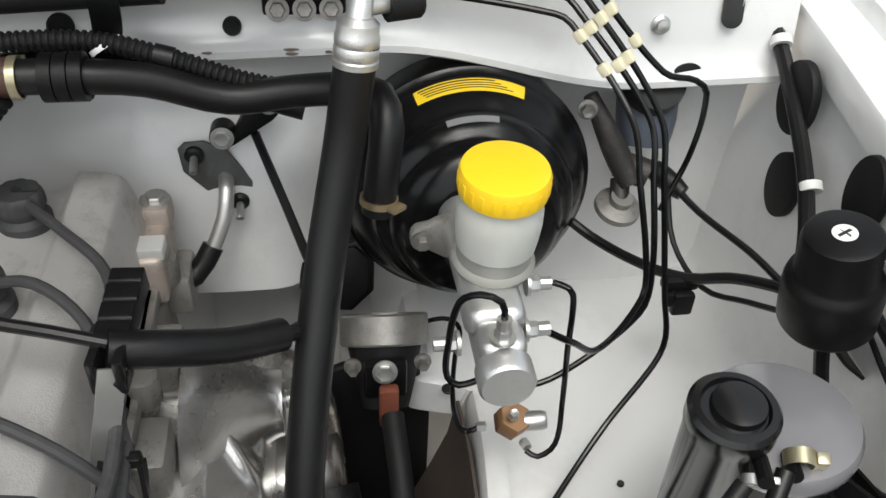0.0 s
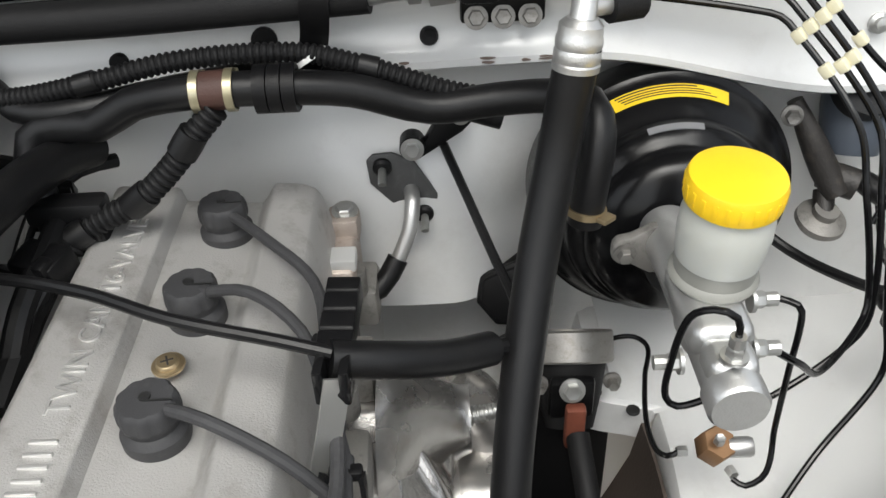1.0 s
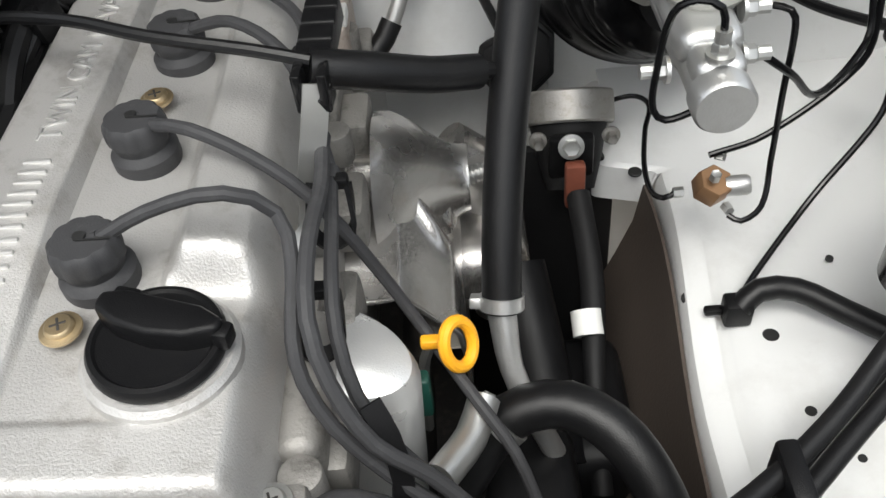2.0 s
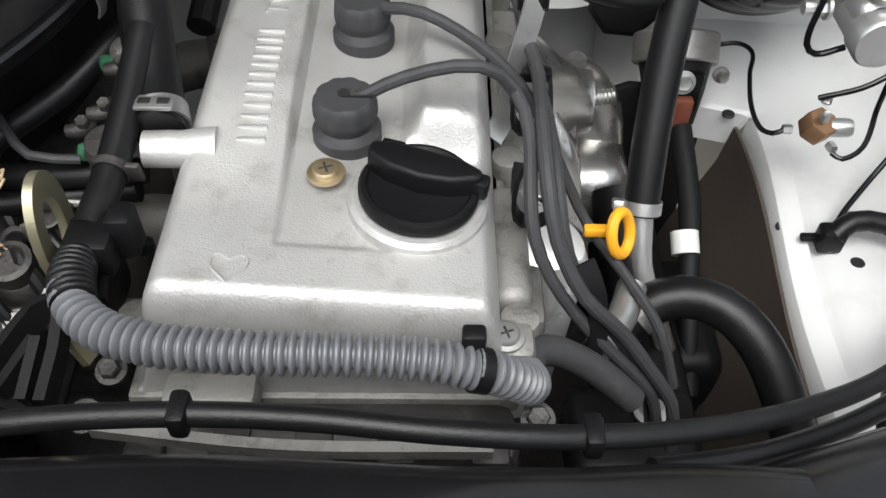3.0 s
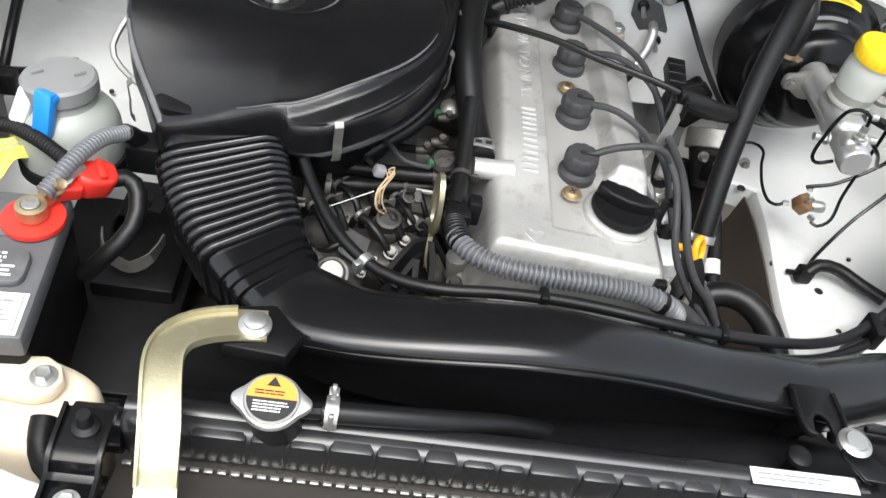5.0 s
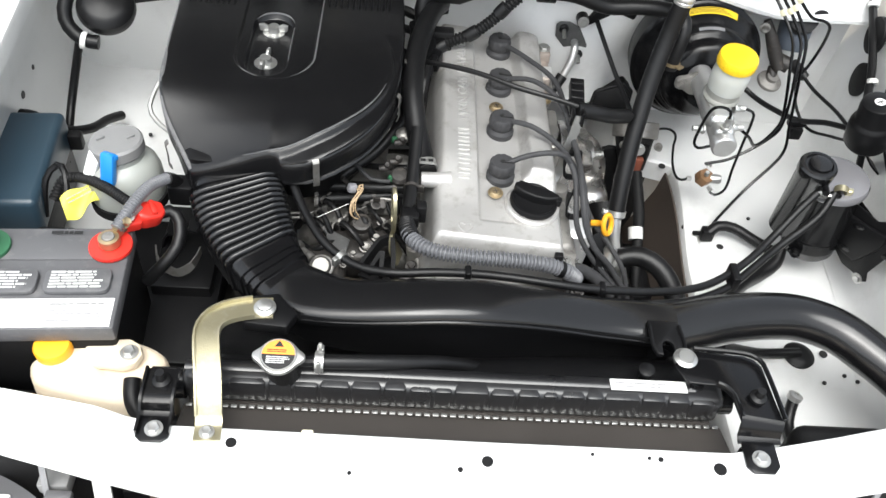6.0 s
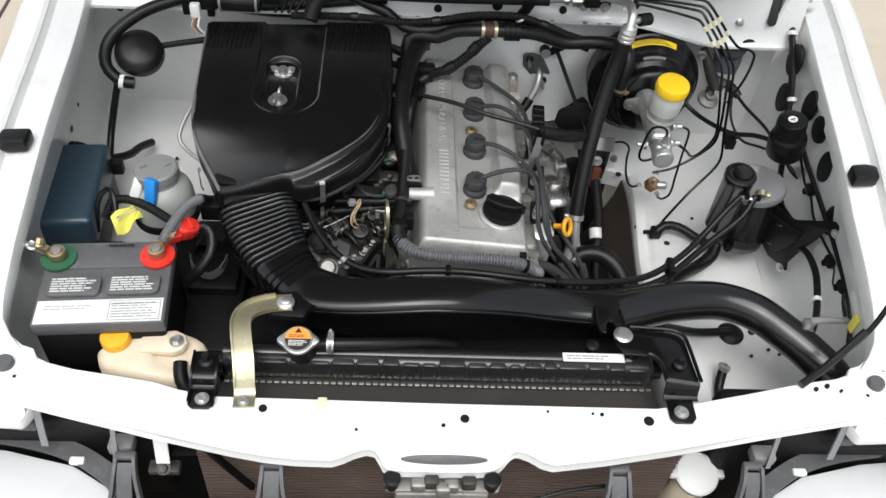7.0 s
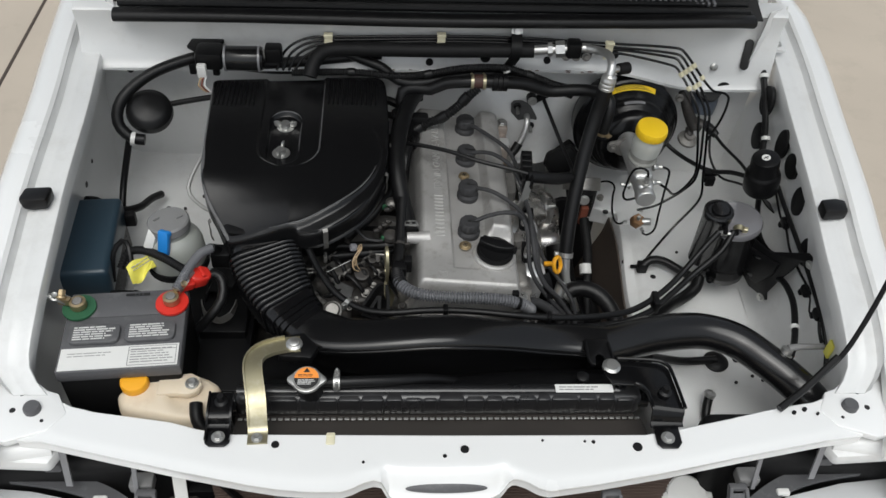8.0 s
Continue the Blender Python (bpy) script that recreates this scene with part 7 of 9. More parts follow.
def right_wing_fittings():
    # black covers over the holes in the inner wing
    for y, z, ry, rz in ((0.800, 1.008, 0.028, 0.034), (0.778, 0.931, 0.024, 0.032), (0.665, 0.998, 0.022, 0.034), (0.593, 1.000, 0.026, 0.026), (0.515, 0.978, 0.023, 0.032), (0.415, 0.940, 0.023, 0.030)):
        bm = B()
        m = aim((wall_x(y) - 0.001, y, z), (-1, 0, 0.02))
        slab(bm, disc_outline(0, 0, rz if abs((m.to_3x3() @ Vector((1, 0, 0))).z) > 0.5 else ry, ry if abs((m.to_3x3() @ Vector((1, 0, 0))).z) > 0.5 else rz, 28), -0.004, 0.005, 0.0015, m)
        solid("hole_cover", bm, MATT, "oval black rubber cover on the white inner wing", "rubber cover", "inner wing covers")
    s = thing("side_loom", (0.70, 0.70, 0.75), "black wiring loom along the inner wing", "wiring")
    part("strand", tube(B(), [(0.715, 1.02, 1.10), (0.712, 0.95, 1.08), (0.705, 0.86, 1.045), (0.702, 0.80, 1.01), (0.695, 0.74, 0.975), (0.68, 0.69, 0.95), (0.665, 0.655, 0.93)], 0.007, 10), RUBBER, s)
    part("strand", tube(B(), [(0.655, 0.60, 0.93), (0.664, 0.585, 0.875), (0.668, 0.565, 0.848), (0.670, 0.53, 0.842), (0.672, 0.50, 0.850), (0.676, 0.45, 0.885)], 0.006, 10), RUBBER, s)

    def by_wall(line, gap):
        return [(wall_x(y) - gap, y, z) for y, z in line]
    part("strand", tube(B(), by_wall([(0.600, 0.940), (0.560, 0.936), (0.493, 0.934), (0.420, 0.932), (0.364, 0.929), (0.300, 0.922), (0.258, 0.914), (0.219, 0.898), (0.19, 0.87)], 0.008), 0.0048, 8), RUBBER, s)
    part("strand", tube(B(), by_wall([(0.605, 0.925), (0.545, 0.908), (0.505, 0.911), (0.466, 0.898), (0.421, 0.899), (0.346, 0.910)], 0.007), 0.0024, 8), RUBBER, s)
    part("strand", tube(B(), by_wall([(0.346, 0.908), (0.328, 0.901), (0.315, 0.886), (0.300, 0.890), (0.285, 0.908)], 0.007), 0.0018, 8), RUBBER, s)
    part("strand", tube(B(), by_wall([(0.282, 0.912), (0.262, 0.895), (0.240, 0.888)], 0.007), 0.0035, 8), RUBBER, s)
    part("strand", tube(B(), [(0.664, 0.44, 0.84), (0.660, 0.40, 0.872), (0.657, 0.346, 0.880), (0.642, 0.289, 0.880), (0.622, 0.240, 0.884), (0.600, 0.205, 0.895)], 0.0062, 10), RUBBER, s)
    for y, z in ((0.512, 0.922), (0.348, 0.905), (0.284, 0.914)):
        p = (wall_x(y) - 0.011, y, z)
        bm = B()
        box(bm, p, (0.014, 0.024, 0.016), 0.004, Matrix())
        box(bm, (p[0] - 0.004, p[1] + 0.006, p[2] - 0.010), (0.008, 0.010, 0.010), 0.002)
        part("connector", bm, BLACK, s)
    bm = B()
    lathe(bm, [(0.006, -0.004), (0.0085, -0.004), (0.0085, 0.004), (0.006, 0.004), (0.006, -0.004)], aim((0.638, 0.280, 0.880), (0.2, 0.9, 0)), 14)
    part("tie", bm, LABEL_W, s, "white cable tie")
    for p in ((0.704, 0.845, 1.04), (0.693, 0.72, 0.968)):
        bm = B()
        lathe(bm, [(0.007, -0.004), (0.0095, -0.004), (0.0095, 0.004), (0.007, 0.004), (0.007, -0.004)], aim(p, (0.1, 0.7, 0.5)), 14)
        part("tie", bm, LABEL_W, s, "white cable tie")
    # loom along the rear shelf
    l = thing("rear_loom", (0.60, 0.80, 0.76), "black taped loom with connectors across the rear shelf", "wiring")
    part("strand", tube(B(), [(0.50, 0.845, 0.885), (0.545, 0.812, 0.857), (0.580, 0.755, 0.864), (0.607, 0.722, 0.874), (0.632, 0.695, 0.895), (0.648, 0.66, 0.915), (0.655, 0.63, 0.93)], 0.0050, 10), RUBBER, l)
    bm = B()
    box(bm, (0.602, 0.724, 0.868), (0.034, 0.014, 0.013), 0.004, Matrix())
    box(bm, (0.604, 0.714, 0.852), (0.020, 0.010, 0.024), 0.003)
    box(bm, (0.592, 0.716, 0.856), (0.008, 0.008, 0.014), 0.002)
    part("connector", bm, BLACK, l)
    part("strand", tube(B(), [(0.622, 0.83, 0.905), (0.64, 0.79, 0.895), (0.66, 0.72, 0.90), (0.665, 0.67, 0.905)], 0.0034, 8), RUBBER, l)
    part("strand", tube(B(), [(0.622, 0.83, 0.90), (0.622, 0.79, 0.86), (0.635, 0.74, 0.845), (0.652, 0.69, 0.87), (0.658, 0.65, 0.895), (0.655, 0.61, 0.925)], 0.0028, 8), RUBBER, l)
    bm = B()
    tube(bm, [(0.61, 0.845, 0.91), (0.632, 0.815, 0.90)], [0.010, 0.012, 0.008], 12)
    part("boot", bm, RUBBER, l)
    # diaphragm cover on a bracket
    d = thing("mounting_bracket", (0.665, 0.48, 0.735), "black pressed steel bracket bolted over the shelf", "bracket")
    bm = B()
    u, v = Vector((0.157, -0.361, 0.919)).normalized(), Vector((0.421, -0.817, -0.393)).normalized()
    n = u.cross(v).normalized()
    n = n if n.x < 0 else -n
    m = Matrix.Translation((0.653, 0.434, 0.79)) @ Matrix((u, v, n)).transposed().to_4x4()
    slab(bm, [(-0.026, -0.087), (-0.014, -0.056), (-0.016, -0.031), (-0.004, -0.010), (-0.013, 0.003), (0.009, 0.012), (0.021, 0.0), (0.075, -0.009), (0.121, -0.012), (0.150, -0.018), (0.158, 0.007), (0.171, 0.009), (0.183, -0.005), (0.179, -0.024), (0.144, -0.040), (0.092, -0.064), (0.070, -0.110), (0.010, -0.115)], -0.003, 0.001, 0.0015, m)
    slab(bm, [(-0.006, -0.080), (0.000, -0.050), (0.012, -0.026), (0.070, -0.024), (0.100, -0.034), (0.080, -0.058), (0.055, -0.095), (0.010, -0.10)], 0.0, 0.006, 0.004, m, 3)
    part("plate", bm, BLACK, d)
    for q in ((-0.001, 0.001), (0.168, -0.004)):
        part("bolt", bolt(B(), m @ Vector((*q, 0.001)), n, 0.0065), STEEL, d)
    # Two raised glossy ovals, added as the plate's oval highlights; nothing is cut here.
    for q, turn in (((0.012, -0.052), 60), ((0.060, -0.070), 40)):
        bm = B()
        slab(bm, disc_outline(0, 0, 0.011, 0.0045, 20), 0.0055, 0.0068, 0.0006, m @ pose(*q, 0, 0, 0, turn))
        part("slot", bm, GLOSS, d)
    # grommet with its rod, hoses and holes towards the front
    g = thing("fuel_pipe", (0.50, 0.34, 0.70), "black pipe entering a round rubber grommet in the shelf", "pipe")
    part("pipe", tube(B(), [(0.385, 0.275, 0.80), (0.43, 0.295, 0.765), (0.48, 0.310, 0.738), (0.545, 0.319, 0.732)], 0.008, 12), RUBBER, g)
    bm = B()
    lathe(bm, [(0, 0), (0.024, 0), (0.025, 0.004), (0.020, 0.008), (0.012, 0.010), (0, 0.010)], pose(0.547, 0.319, 0.722), 28)
    part("grommet", bm, RUBBER, g)
    b = thing("vent_stub", (0.500, 0.245, 0.70), "short black vent hose standing on the front shelf", "hose")
    part("hose", tube(B(), [(0.486, 0.150, 0.732), (0.490, 0.192, 0.735), (0.498, 0.217, 0.755)], 0.0085, 12), RUBBER, b)
    bm = B()
    lathe(bm, [(0.004, 0), (0.011, 0), (0.011, 0.008), (0.008, 0.010), (0.004, 0.010), (0.004, 0)], aim((0.498, 0.218, 0.754), (0.3, 0.4, 1)), 20)
    part("end_ring", bm, ALU, b)
    for x, y, r in ((0.599, 0.352, 0.006), (0.590, 0.325, 0.006), (0.545, 0.385, 0.005), (0.612, 0.285, 0.003), (0.575, 0.270, 0.003), (0.630, 0.275, 0.003), (0.418, 0.592, 0.006), (0.470, 0.545, 0.006), (0.402, 0.748, 0.006), (0.54, 0.62, 0.003), (0.478, 0.475, 0.004), (0.50, 0.435, 0.003), (0.62, 0.44, 0.003)):
        bm = B()
        lathe(bm, [(0, 0.0006), (r, 0.0006), (r * 1.1, 0), (r * 1.1, -0.002), (0, -0.002)], pose(x, y, 0.7245 - (0.004 if x < 0.43 and y < 0.62 else 0)), 14)
        solid("shelf_hole", bm, INK, "small dark hole in the wheel shelf", "hole", "shelf holes", kind="structure")
    # sensor in the pipe's end and the bonnet prop
    v = thing("duct_sensor", (0.632, 0.150, 0.87), "plated sensor with a lead in the intake pipe", "sensor")
    bm = B()
    lathe(bm, [(0, 0), (0.013, 0), (0.013, 0.010), (0.010, 0.012), (0.010, 0.022), (0, 0.024)], aim((0.589, 0.206, 0.886), (0.2, 0.3, 0.9)), 20)
    part("body", bm, STEEL, v)
    bm = B()
    tube(bm, [(0.595, 0.214, 0.905), (0.620, 0.218, 0.905), (0.645, 0.220, 0.902), (0.664, 0.222, 0.90)], [0.0065, 0.0055, 0.005], 10)
    part("plug", bm, GREYCAP, v)
    bm = B()
    box(bm, (0.662, 0.205, 0.915), (0.005, 0.016, 0.034), 0.001)
    solid("yellow_tag", bm, PAPER, "yellow paper tag on the wing rail", "tag")
    p = thing("bonnet_prop", (0.515, 0.070, 0.95), "slim black bonnet prop rod standing at the support", "prop rod")
    part("rod", tube(B(), [(0.512, 0.058, 0.958), (0.548, 0.080, 0.968), (0.63, 0.135, 1.02), (0.72, 0.26, 1.22), (0.80, 0.42, 1.55), (0.82, 0.50, 1.72)], 0.0042, 10), BLACK, p)
    part("grip", tube(B(), [(0.509, 0.056, 0.957), (0.552, 0.082, 0.970), (0.61, 0.121, 1.005)], 0.0060, 10), RUBBER, p)
    for s in (-1, 1):
        b = thing("bonnet_stop", (s * 0.697, 0.42, 1.035), "black wedge-shaped rubber bonnet stop on the wing rail", "rubber stop", "bonnet stops")
        bm = B()
        slab(bm, [(-0.024, -0.019), (0.020, -0.015), (0.024, 0.014), (0.006, 0.019), (-0.022, 0.015)], 0, 0.024, 0.005, pose(s * 0.697, 0.420, 1.034, 0, 0, 0 if s > 0 else 180))
        part("wedge", bm, RUBBER, b)


right_wing_fittings()


# ---- battery side ----
def battery():
    b = thing("car_battery", (-0.53, 0.215, 0.72), "dark grey car battery with red and green terminal felts", "battery")
    M = pose(-0.529, 0.217, 0, 0, 0, 4.5)
    bm = B()
    box(bm, (0, 0, 0.845), (0.186, 0.158, 0.17), 0.006, M)
    part("case", bm, BLACK, b)
    bm = B()
    box(bm, (0, 0.0, 0.938), (0.190, 0.163, 0.026), 0.005, M)
    box(bm, (0, 0.045, 0.951), (0.170, 0.04, 0.005), 0.002, M)
    part("top", bm, CASEGREY, b, "dusty grey plastic top")
    for x in (-0.043, 0.043):
        bm = B()
        slab(bm, rounded(0.078, 0.038, 0.009, 2), 0.950, 0.9585, 0.002, M @ pose(x, -0.012, 0))
        v = part("vent_cover", bm, CASEGREY, b)
        bm = B()
        bars(bm, M @ pose(x, -0.012, 0.9588), 0.064, 0.028, 6, 0.55, seed=int(20 + x * 100))
        part("print", bm, PRINTPALE, v)
    bm = B()
    box(bm, (0, -0.0575, 0.9515), (0.180, 0.042, 0.0012), 0, M)
    lab = part("label", bm, LABEL_W, b, "white paper battery label")
    bm = B()
    for c, size in (((0.050, -0.0395, 0.9523), (0.074, 0.0009, 0.0006)), ((0.050, -0.0755, 0.9523), (0.074, 0.0009, 0.0006)), ((0.0135, -0.0575, 0.9523), (0.0009, 0.036, 0.0006)), ((0.0865, -0.0575, 0.9523), (0.0009, 0.036, 0.0006)), ((0.050, -0.046, 0.9523), (0.074, 0.0007, 0.0006))):
        box(bm, c, size, 0, M)
    part("label_frame", bm, INKGREY, lab, "thin printed frame")
    bm = B()
    bars(bm, M @ pose(0.050, -0.0575, 0.9527), 0.066, 0.030, 6, 0.30, seed=8)
    part("label_print", bm, INKGREY, lab)
    bm = B()
    bars(bm, M @ pose(-0.042, -0.050, 0.9523), 0.074, 0.010, 2, 0.25, seed=9)
    part("label_print", bm, INKGREY, lab)
    bm = B()
    bars(bm, M @ pose(0.02, 0.070, 0.9535), 0.05, 0.006, 1, 0.8, seed=2)
    part("case_print", bm, INK, b)
    for x, felt, name in ((-0.075, GREEN, "green felt washer"), (0.072, RED, "red felt washer")):
        bm = B()
        lathe(bm, [(0, 0), (0.0265, 0), (0.027, 0.002), (0.0265, 0.005), (0, 0.006)], M @ pose(x, 0.045, 0.953), 28)
        part("washer", bm, felt, b, name)
        bm = B()
        lathe(bm, [(0, 0), (0.0088, 0), (0.0078, 0.017), (0.0068, 0.018), (0, 0.018)], M @ pose(x, 0.045, 0.957), 20)
        part("post", bm, DIRTY, b)
    for x, d in ((-0.075, (-1, 0.15, 0.05)), (0.072, (0.5, 0.85, 0.1))):
        t = thing("battery_terminal", M @ Vector((x, 0.045, 0.965)), "tarnished brass battery terminal clamp", "battery terminal", "battery terminals")
        bm = B()
        lathe(bm, [(0.0085, 0), (0.0130, 0), (0.0135, 0.002), (0.0130, 0.012), (0.0085, 0.013), (0.0085, 0)], M @ pose(x, 0.045, 0.960), 24)
        dd = Vector(d).normalized()
        c = M @ Vector((x, 0.045, 0.968))
        strip(bm, [c + dd * 0.012, c + dd * 0.032], 0.014, 0.008, (0, 0, 1))
        part("clamp", bm, GOLDBOLT, t)
        bm = B()
        tube(bm, [c + dd * 0.020 + Vector((0, 0, -0.004)), c + dd * 0.040 + Vector((0, 0, 0.006)), c + dd * 0.058 + Vector((0, 0, 0.004))], [0.0045, 0.006, 0.004], 10)
        part("lug", bm, STEEL, t, "bright crimped lug")
        part("nut", bolt(B(), c + dd * 0.036 + Vector((0, 0, 0.006)), (0.2, -0.2, 1), 0.0055, 0.009), STEEL, t)
        part("bolt", bolt(B(), c + dd * 0.026 + Vector((0, 0, 0.006)), (0.6 * dd.y, -0.6 * dd.x, 0.5), 0.006, 0.014), GOLDBOLT, t)
    # red cover and leads
    r = thing("positive_cable", (-0.43, 0.30, 0.95), "battery lead with a red plastic terminal cover", "battery cable")
    bm = B()
    slab(bm, [(-0.020, -0.010), (-0.008, -0.016), (0.012, -0.014), (0.020, -0.006), (0.019, 0.010), (0.008, 0.015), (-0.010, 0.013), (-0.018, 0.006)], -0.013, 0.013, 0.005, pose(-0.426, 0.322, 0.960, 14, 22, 35), 3)
    slab(bm, [(-0.014, -0.009), (0.010, -0.011), (0.014, 0.0), (0.010, 0.011), (-0.012, 0.009)], -0.006, 0.010, 0.003, pose(-0.443, 0.302, 0.962, 10, 12, 40), 3)
    slab(bm, [(-0.004, -0.010), (0.004, -0.010), (0.003, 0.012), (-0.003, 0.012)], 0.010, 0.017, 0.002, pose(-0.424, 0.322, 0.960, 14, 22, 35), 2)
    part("cover", bm, RED, r, "red plastic terminal cover")
    part("sleeve", tube(B(), [(-0.452, 0.278, 0.978), (-0.438, 0.312, 0.988), (-0.425, 0.350, 0.985), (-0.412, 0.378, 0.972)], 0.0075, 14, ridge=0.0007, pitch=0.004), CONDUIT, r, "grey ribbed sleeve")
    part("lead", tube(B(), [(-0.412, 0.376, 0.974), (-0.405, 0.395, 0.95), (-0.40, 0.40, 0.91)], 0.009, 12), RUBBER, r)
    part("loop", tube(B(), [(-0.425, 0.318, 0.955), (-0.402, 0.335, 0.955), (-0.388, 0.325, 0.945), (-0.388, 0.298, 0.928), (-0.405, 0.280, 0.91), (-0.43, 0.275, 0.88)], 0.0085, 12), RUBBER, r)
    n = thing("negative_cable", (-0.63, 0.27, 0.95), "bright earth strap at the battery's negative post", "battery cable")
    part("strap", tube(B(), [(-0.618, 0.262, 0.968), (-0.640, 0.266, 0.974), (-0.66, 0.262, 0.965), (-0.672, 0.250, 0.93)], 0.005, 8, flat=0.5), STEEL, n)
    t = thing("battery_tray", (-0.45, 0.28, 0.75), "black steel battery tray on the inner wing", "battery tray")
    for name, c, size in (("side_plate", (-0.425, 0.325, 0.80), (0.15, 0.26, 0.012)), ("box_section", (-0.402, 0.390, 0.790), (0.085, 0.16, 0.070)), ("apron", (-0.375, 0.36, 0.70), (0.03, 0.30, 0.16)), ("floor_plate", (-0.53, 0.215, 0.755), (0.22, 0.20, 0.012))):
        bm = B()
        box(bm, c, size, 0.004)
        part(name, bm, BLACK, t)
    bm = B()
    strip(bm, [(-0.44, 0.395, 0.815), (-0.43, 0.40, 0.85), (-0.405, 0.395, 0.852), (-0.40, 0.40, 0.86), (-0.385, 0.398, 0.862)], 0.03, 0.003, (0.2, 1, 0))
    part("clip_strip", bm, BLACK, t)
    bm = B()
    strip(bm, [(-0.435, 0.40, 0.852), (-0.425, 0.372, 0.853), (-0.405, 0.366, 0.842), (-0.395, 0.366, 0.842), (-0.378, 0.372, 0.853), (-0.372, 0.40, 0.853)], 0.013, 0.002, (0, 0.3, 1))
    shift(solid("tray_lug", bm, DULL, "bare steel lug on the battery tray", "bracket"), -0.006, -0.042, 0.0)


battery()


def overflow_tank():
    t = thing("coolant_tank", (-0.44, 0.11, 0.80), "yellowed plastic coolant overflow tank with an orange-yellow cap", "coolant tank")
    bm = B()
    out = [(-0.525, 0.108), (-0.512, 0.128), (-0.478, 0.150), (-0.44, 0.157), (-0.40, 0.152), (-0.372, 0.140), (-0.365, 0.122), (-0.372, 0.095), (-0.395, 0.070), (-0.43, 0.066), (-0.48, 0.074), (-0.515, 0.086)]
    out = [(p.x, p.y) for p in spline([(x, y, 0) for x, y in out + out[:1]], 0.01)][:-1]
    cx, cy = -0.445, 0.11
    rings = [[Vector((cx + (x - cx) * s, cy + (y - cy) * s, z - 0.012 * ease(-0.48, -0.36, x) * (1 if z > 0.85 else 0))) for x, y in out] for s, z in ((0.92, 0.76), (0.98, 0.77), (1.0, 0.80), (1.0, 0.880), (0.985, 0.895), (0.93, 0.904), (0.80, 0.908), (0.4, 0.909), (0.05, 0.909))]
    skin(bm, rings)
    part("tank", bm, TAN, t, "", 50)
    bm = B()
    lathe(bm, [(0, 0), (0.021, 0), (0.022, 0.003), (0.022, 0.016), (0.020, 0.019), (0.017, 0.0195), (0, 0.019)], aim((-0.497, 0.126, 0.905), (0, -0.1, 1)), 32)
    part("cap", bm, AMBER, t, "orange-yellow plastic cap")
    bm = B()
    slab(bm, [(-0.462, 0.138), (-0.432, 0.143), (-0.412, 0.146), (-0.398, 0.138), (-0.392, 0.124), (-0.398, 0.110), (-0.412, 0.104), (-0.435, 0.106), (-0.462, 0.104)], 0.899, 0.913, 0.004)
    part("lug", bm, TAN, t)
    part("bolt", bolt(B(), (-0.408, 0.124, 0.913), r=0.0075, h=0.008), STEEL, t)
    shift(t, -0.006, 0.012, 0.0)
    bm = B()
    tube(bm, [(-0.404, 0.104, 0.905), (-0.402, 0.088, 0.900), (-0.396, 0.074, 0.890), (-0.380, 0.066, 0.880), (-0.35, 0.066, 0.872)], 0.0105, 14)
    solid("overflow_elbow", bm, BLACK, "black plastic elbow beside the coolant tank", "pipe")


overflow_tank()


def fuse_box():
    f = thing("fuse_box", (-0.655, 0.475, 0.76), "dark blue-grey plastic fuse box with a rounded lid", "fuse box")
    M = pose(-0.657, 0.475, 0, 0, 0, 5)
    bm = B()
    box(bm, (0, 0, 0.815), (0.088, 0.192, 0.075), 0.006, M)
    part("base", bm, BLACK, f)
    bm = B()
    slab(bm, rounded(0.094, 0.200, 0.010), 0.842, 0.908, 0.010, M, 3)
    part("lid", bm, NAVY, f)
    bm = B()
    box(bm, (0.055, 0.086, 0.86), (0.024, 0.018, 0.03), 0.004, M)
    part("latch", bm, BLACK, f)
    bm = B()
    box(bm, (-0.048, -0.03, 0.87), (0.012, 0.03, 0.02), 0.003, M)
    part("latch", bm, BLACK, f)
    return f


fuse_box()


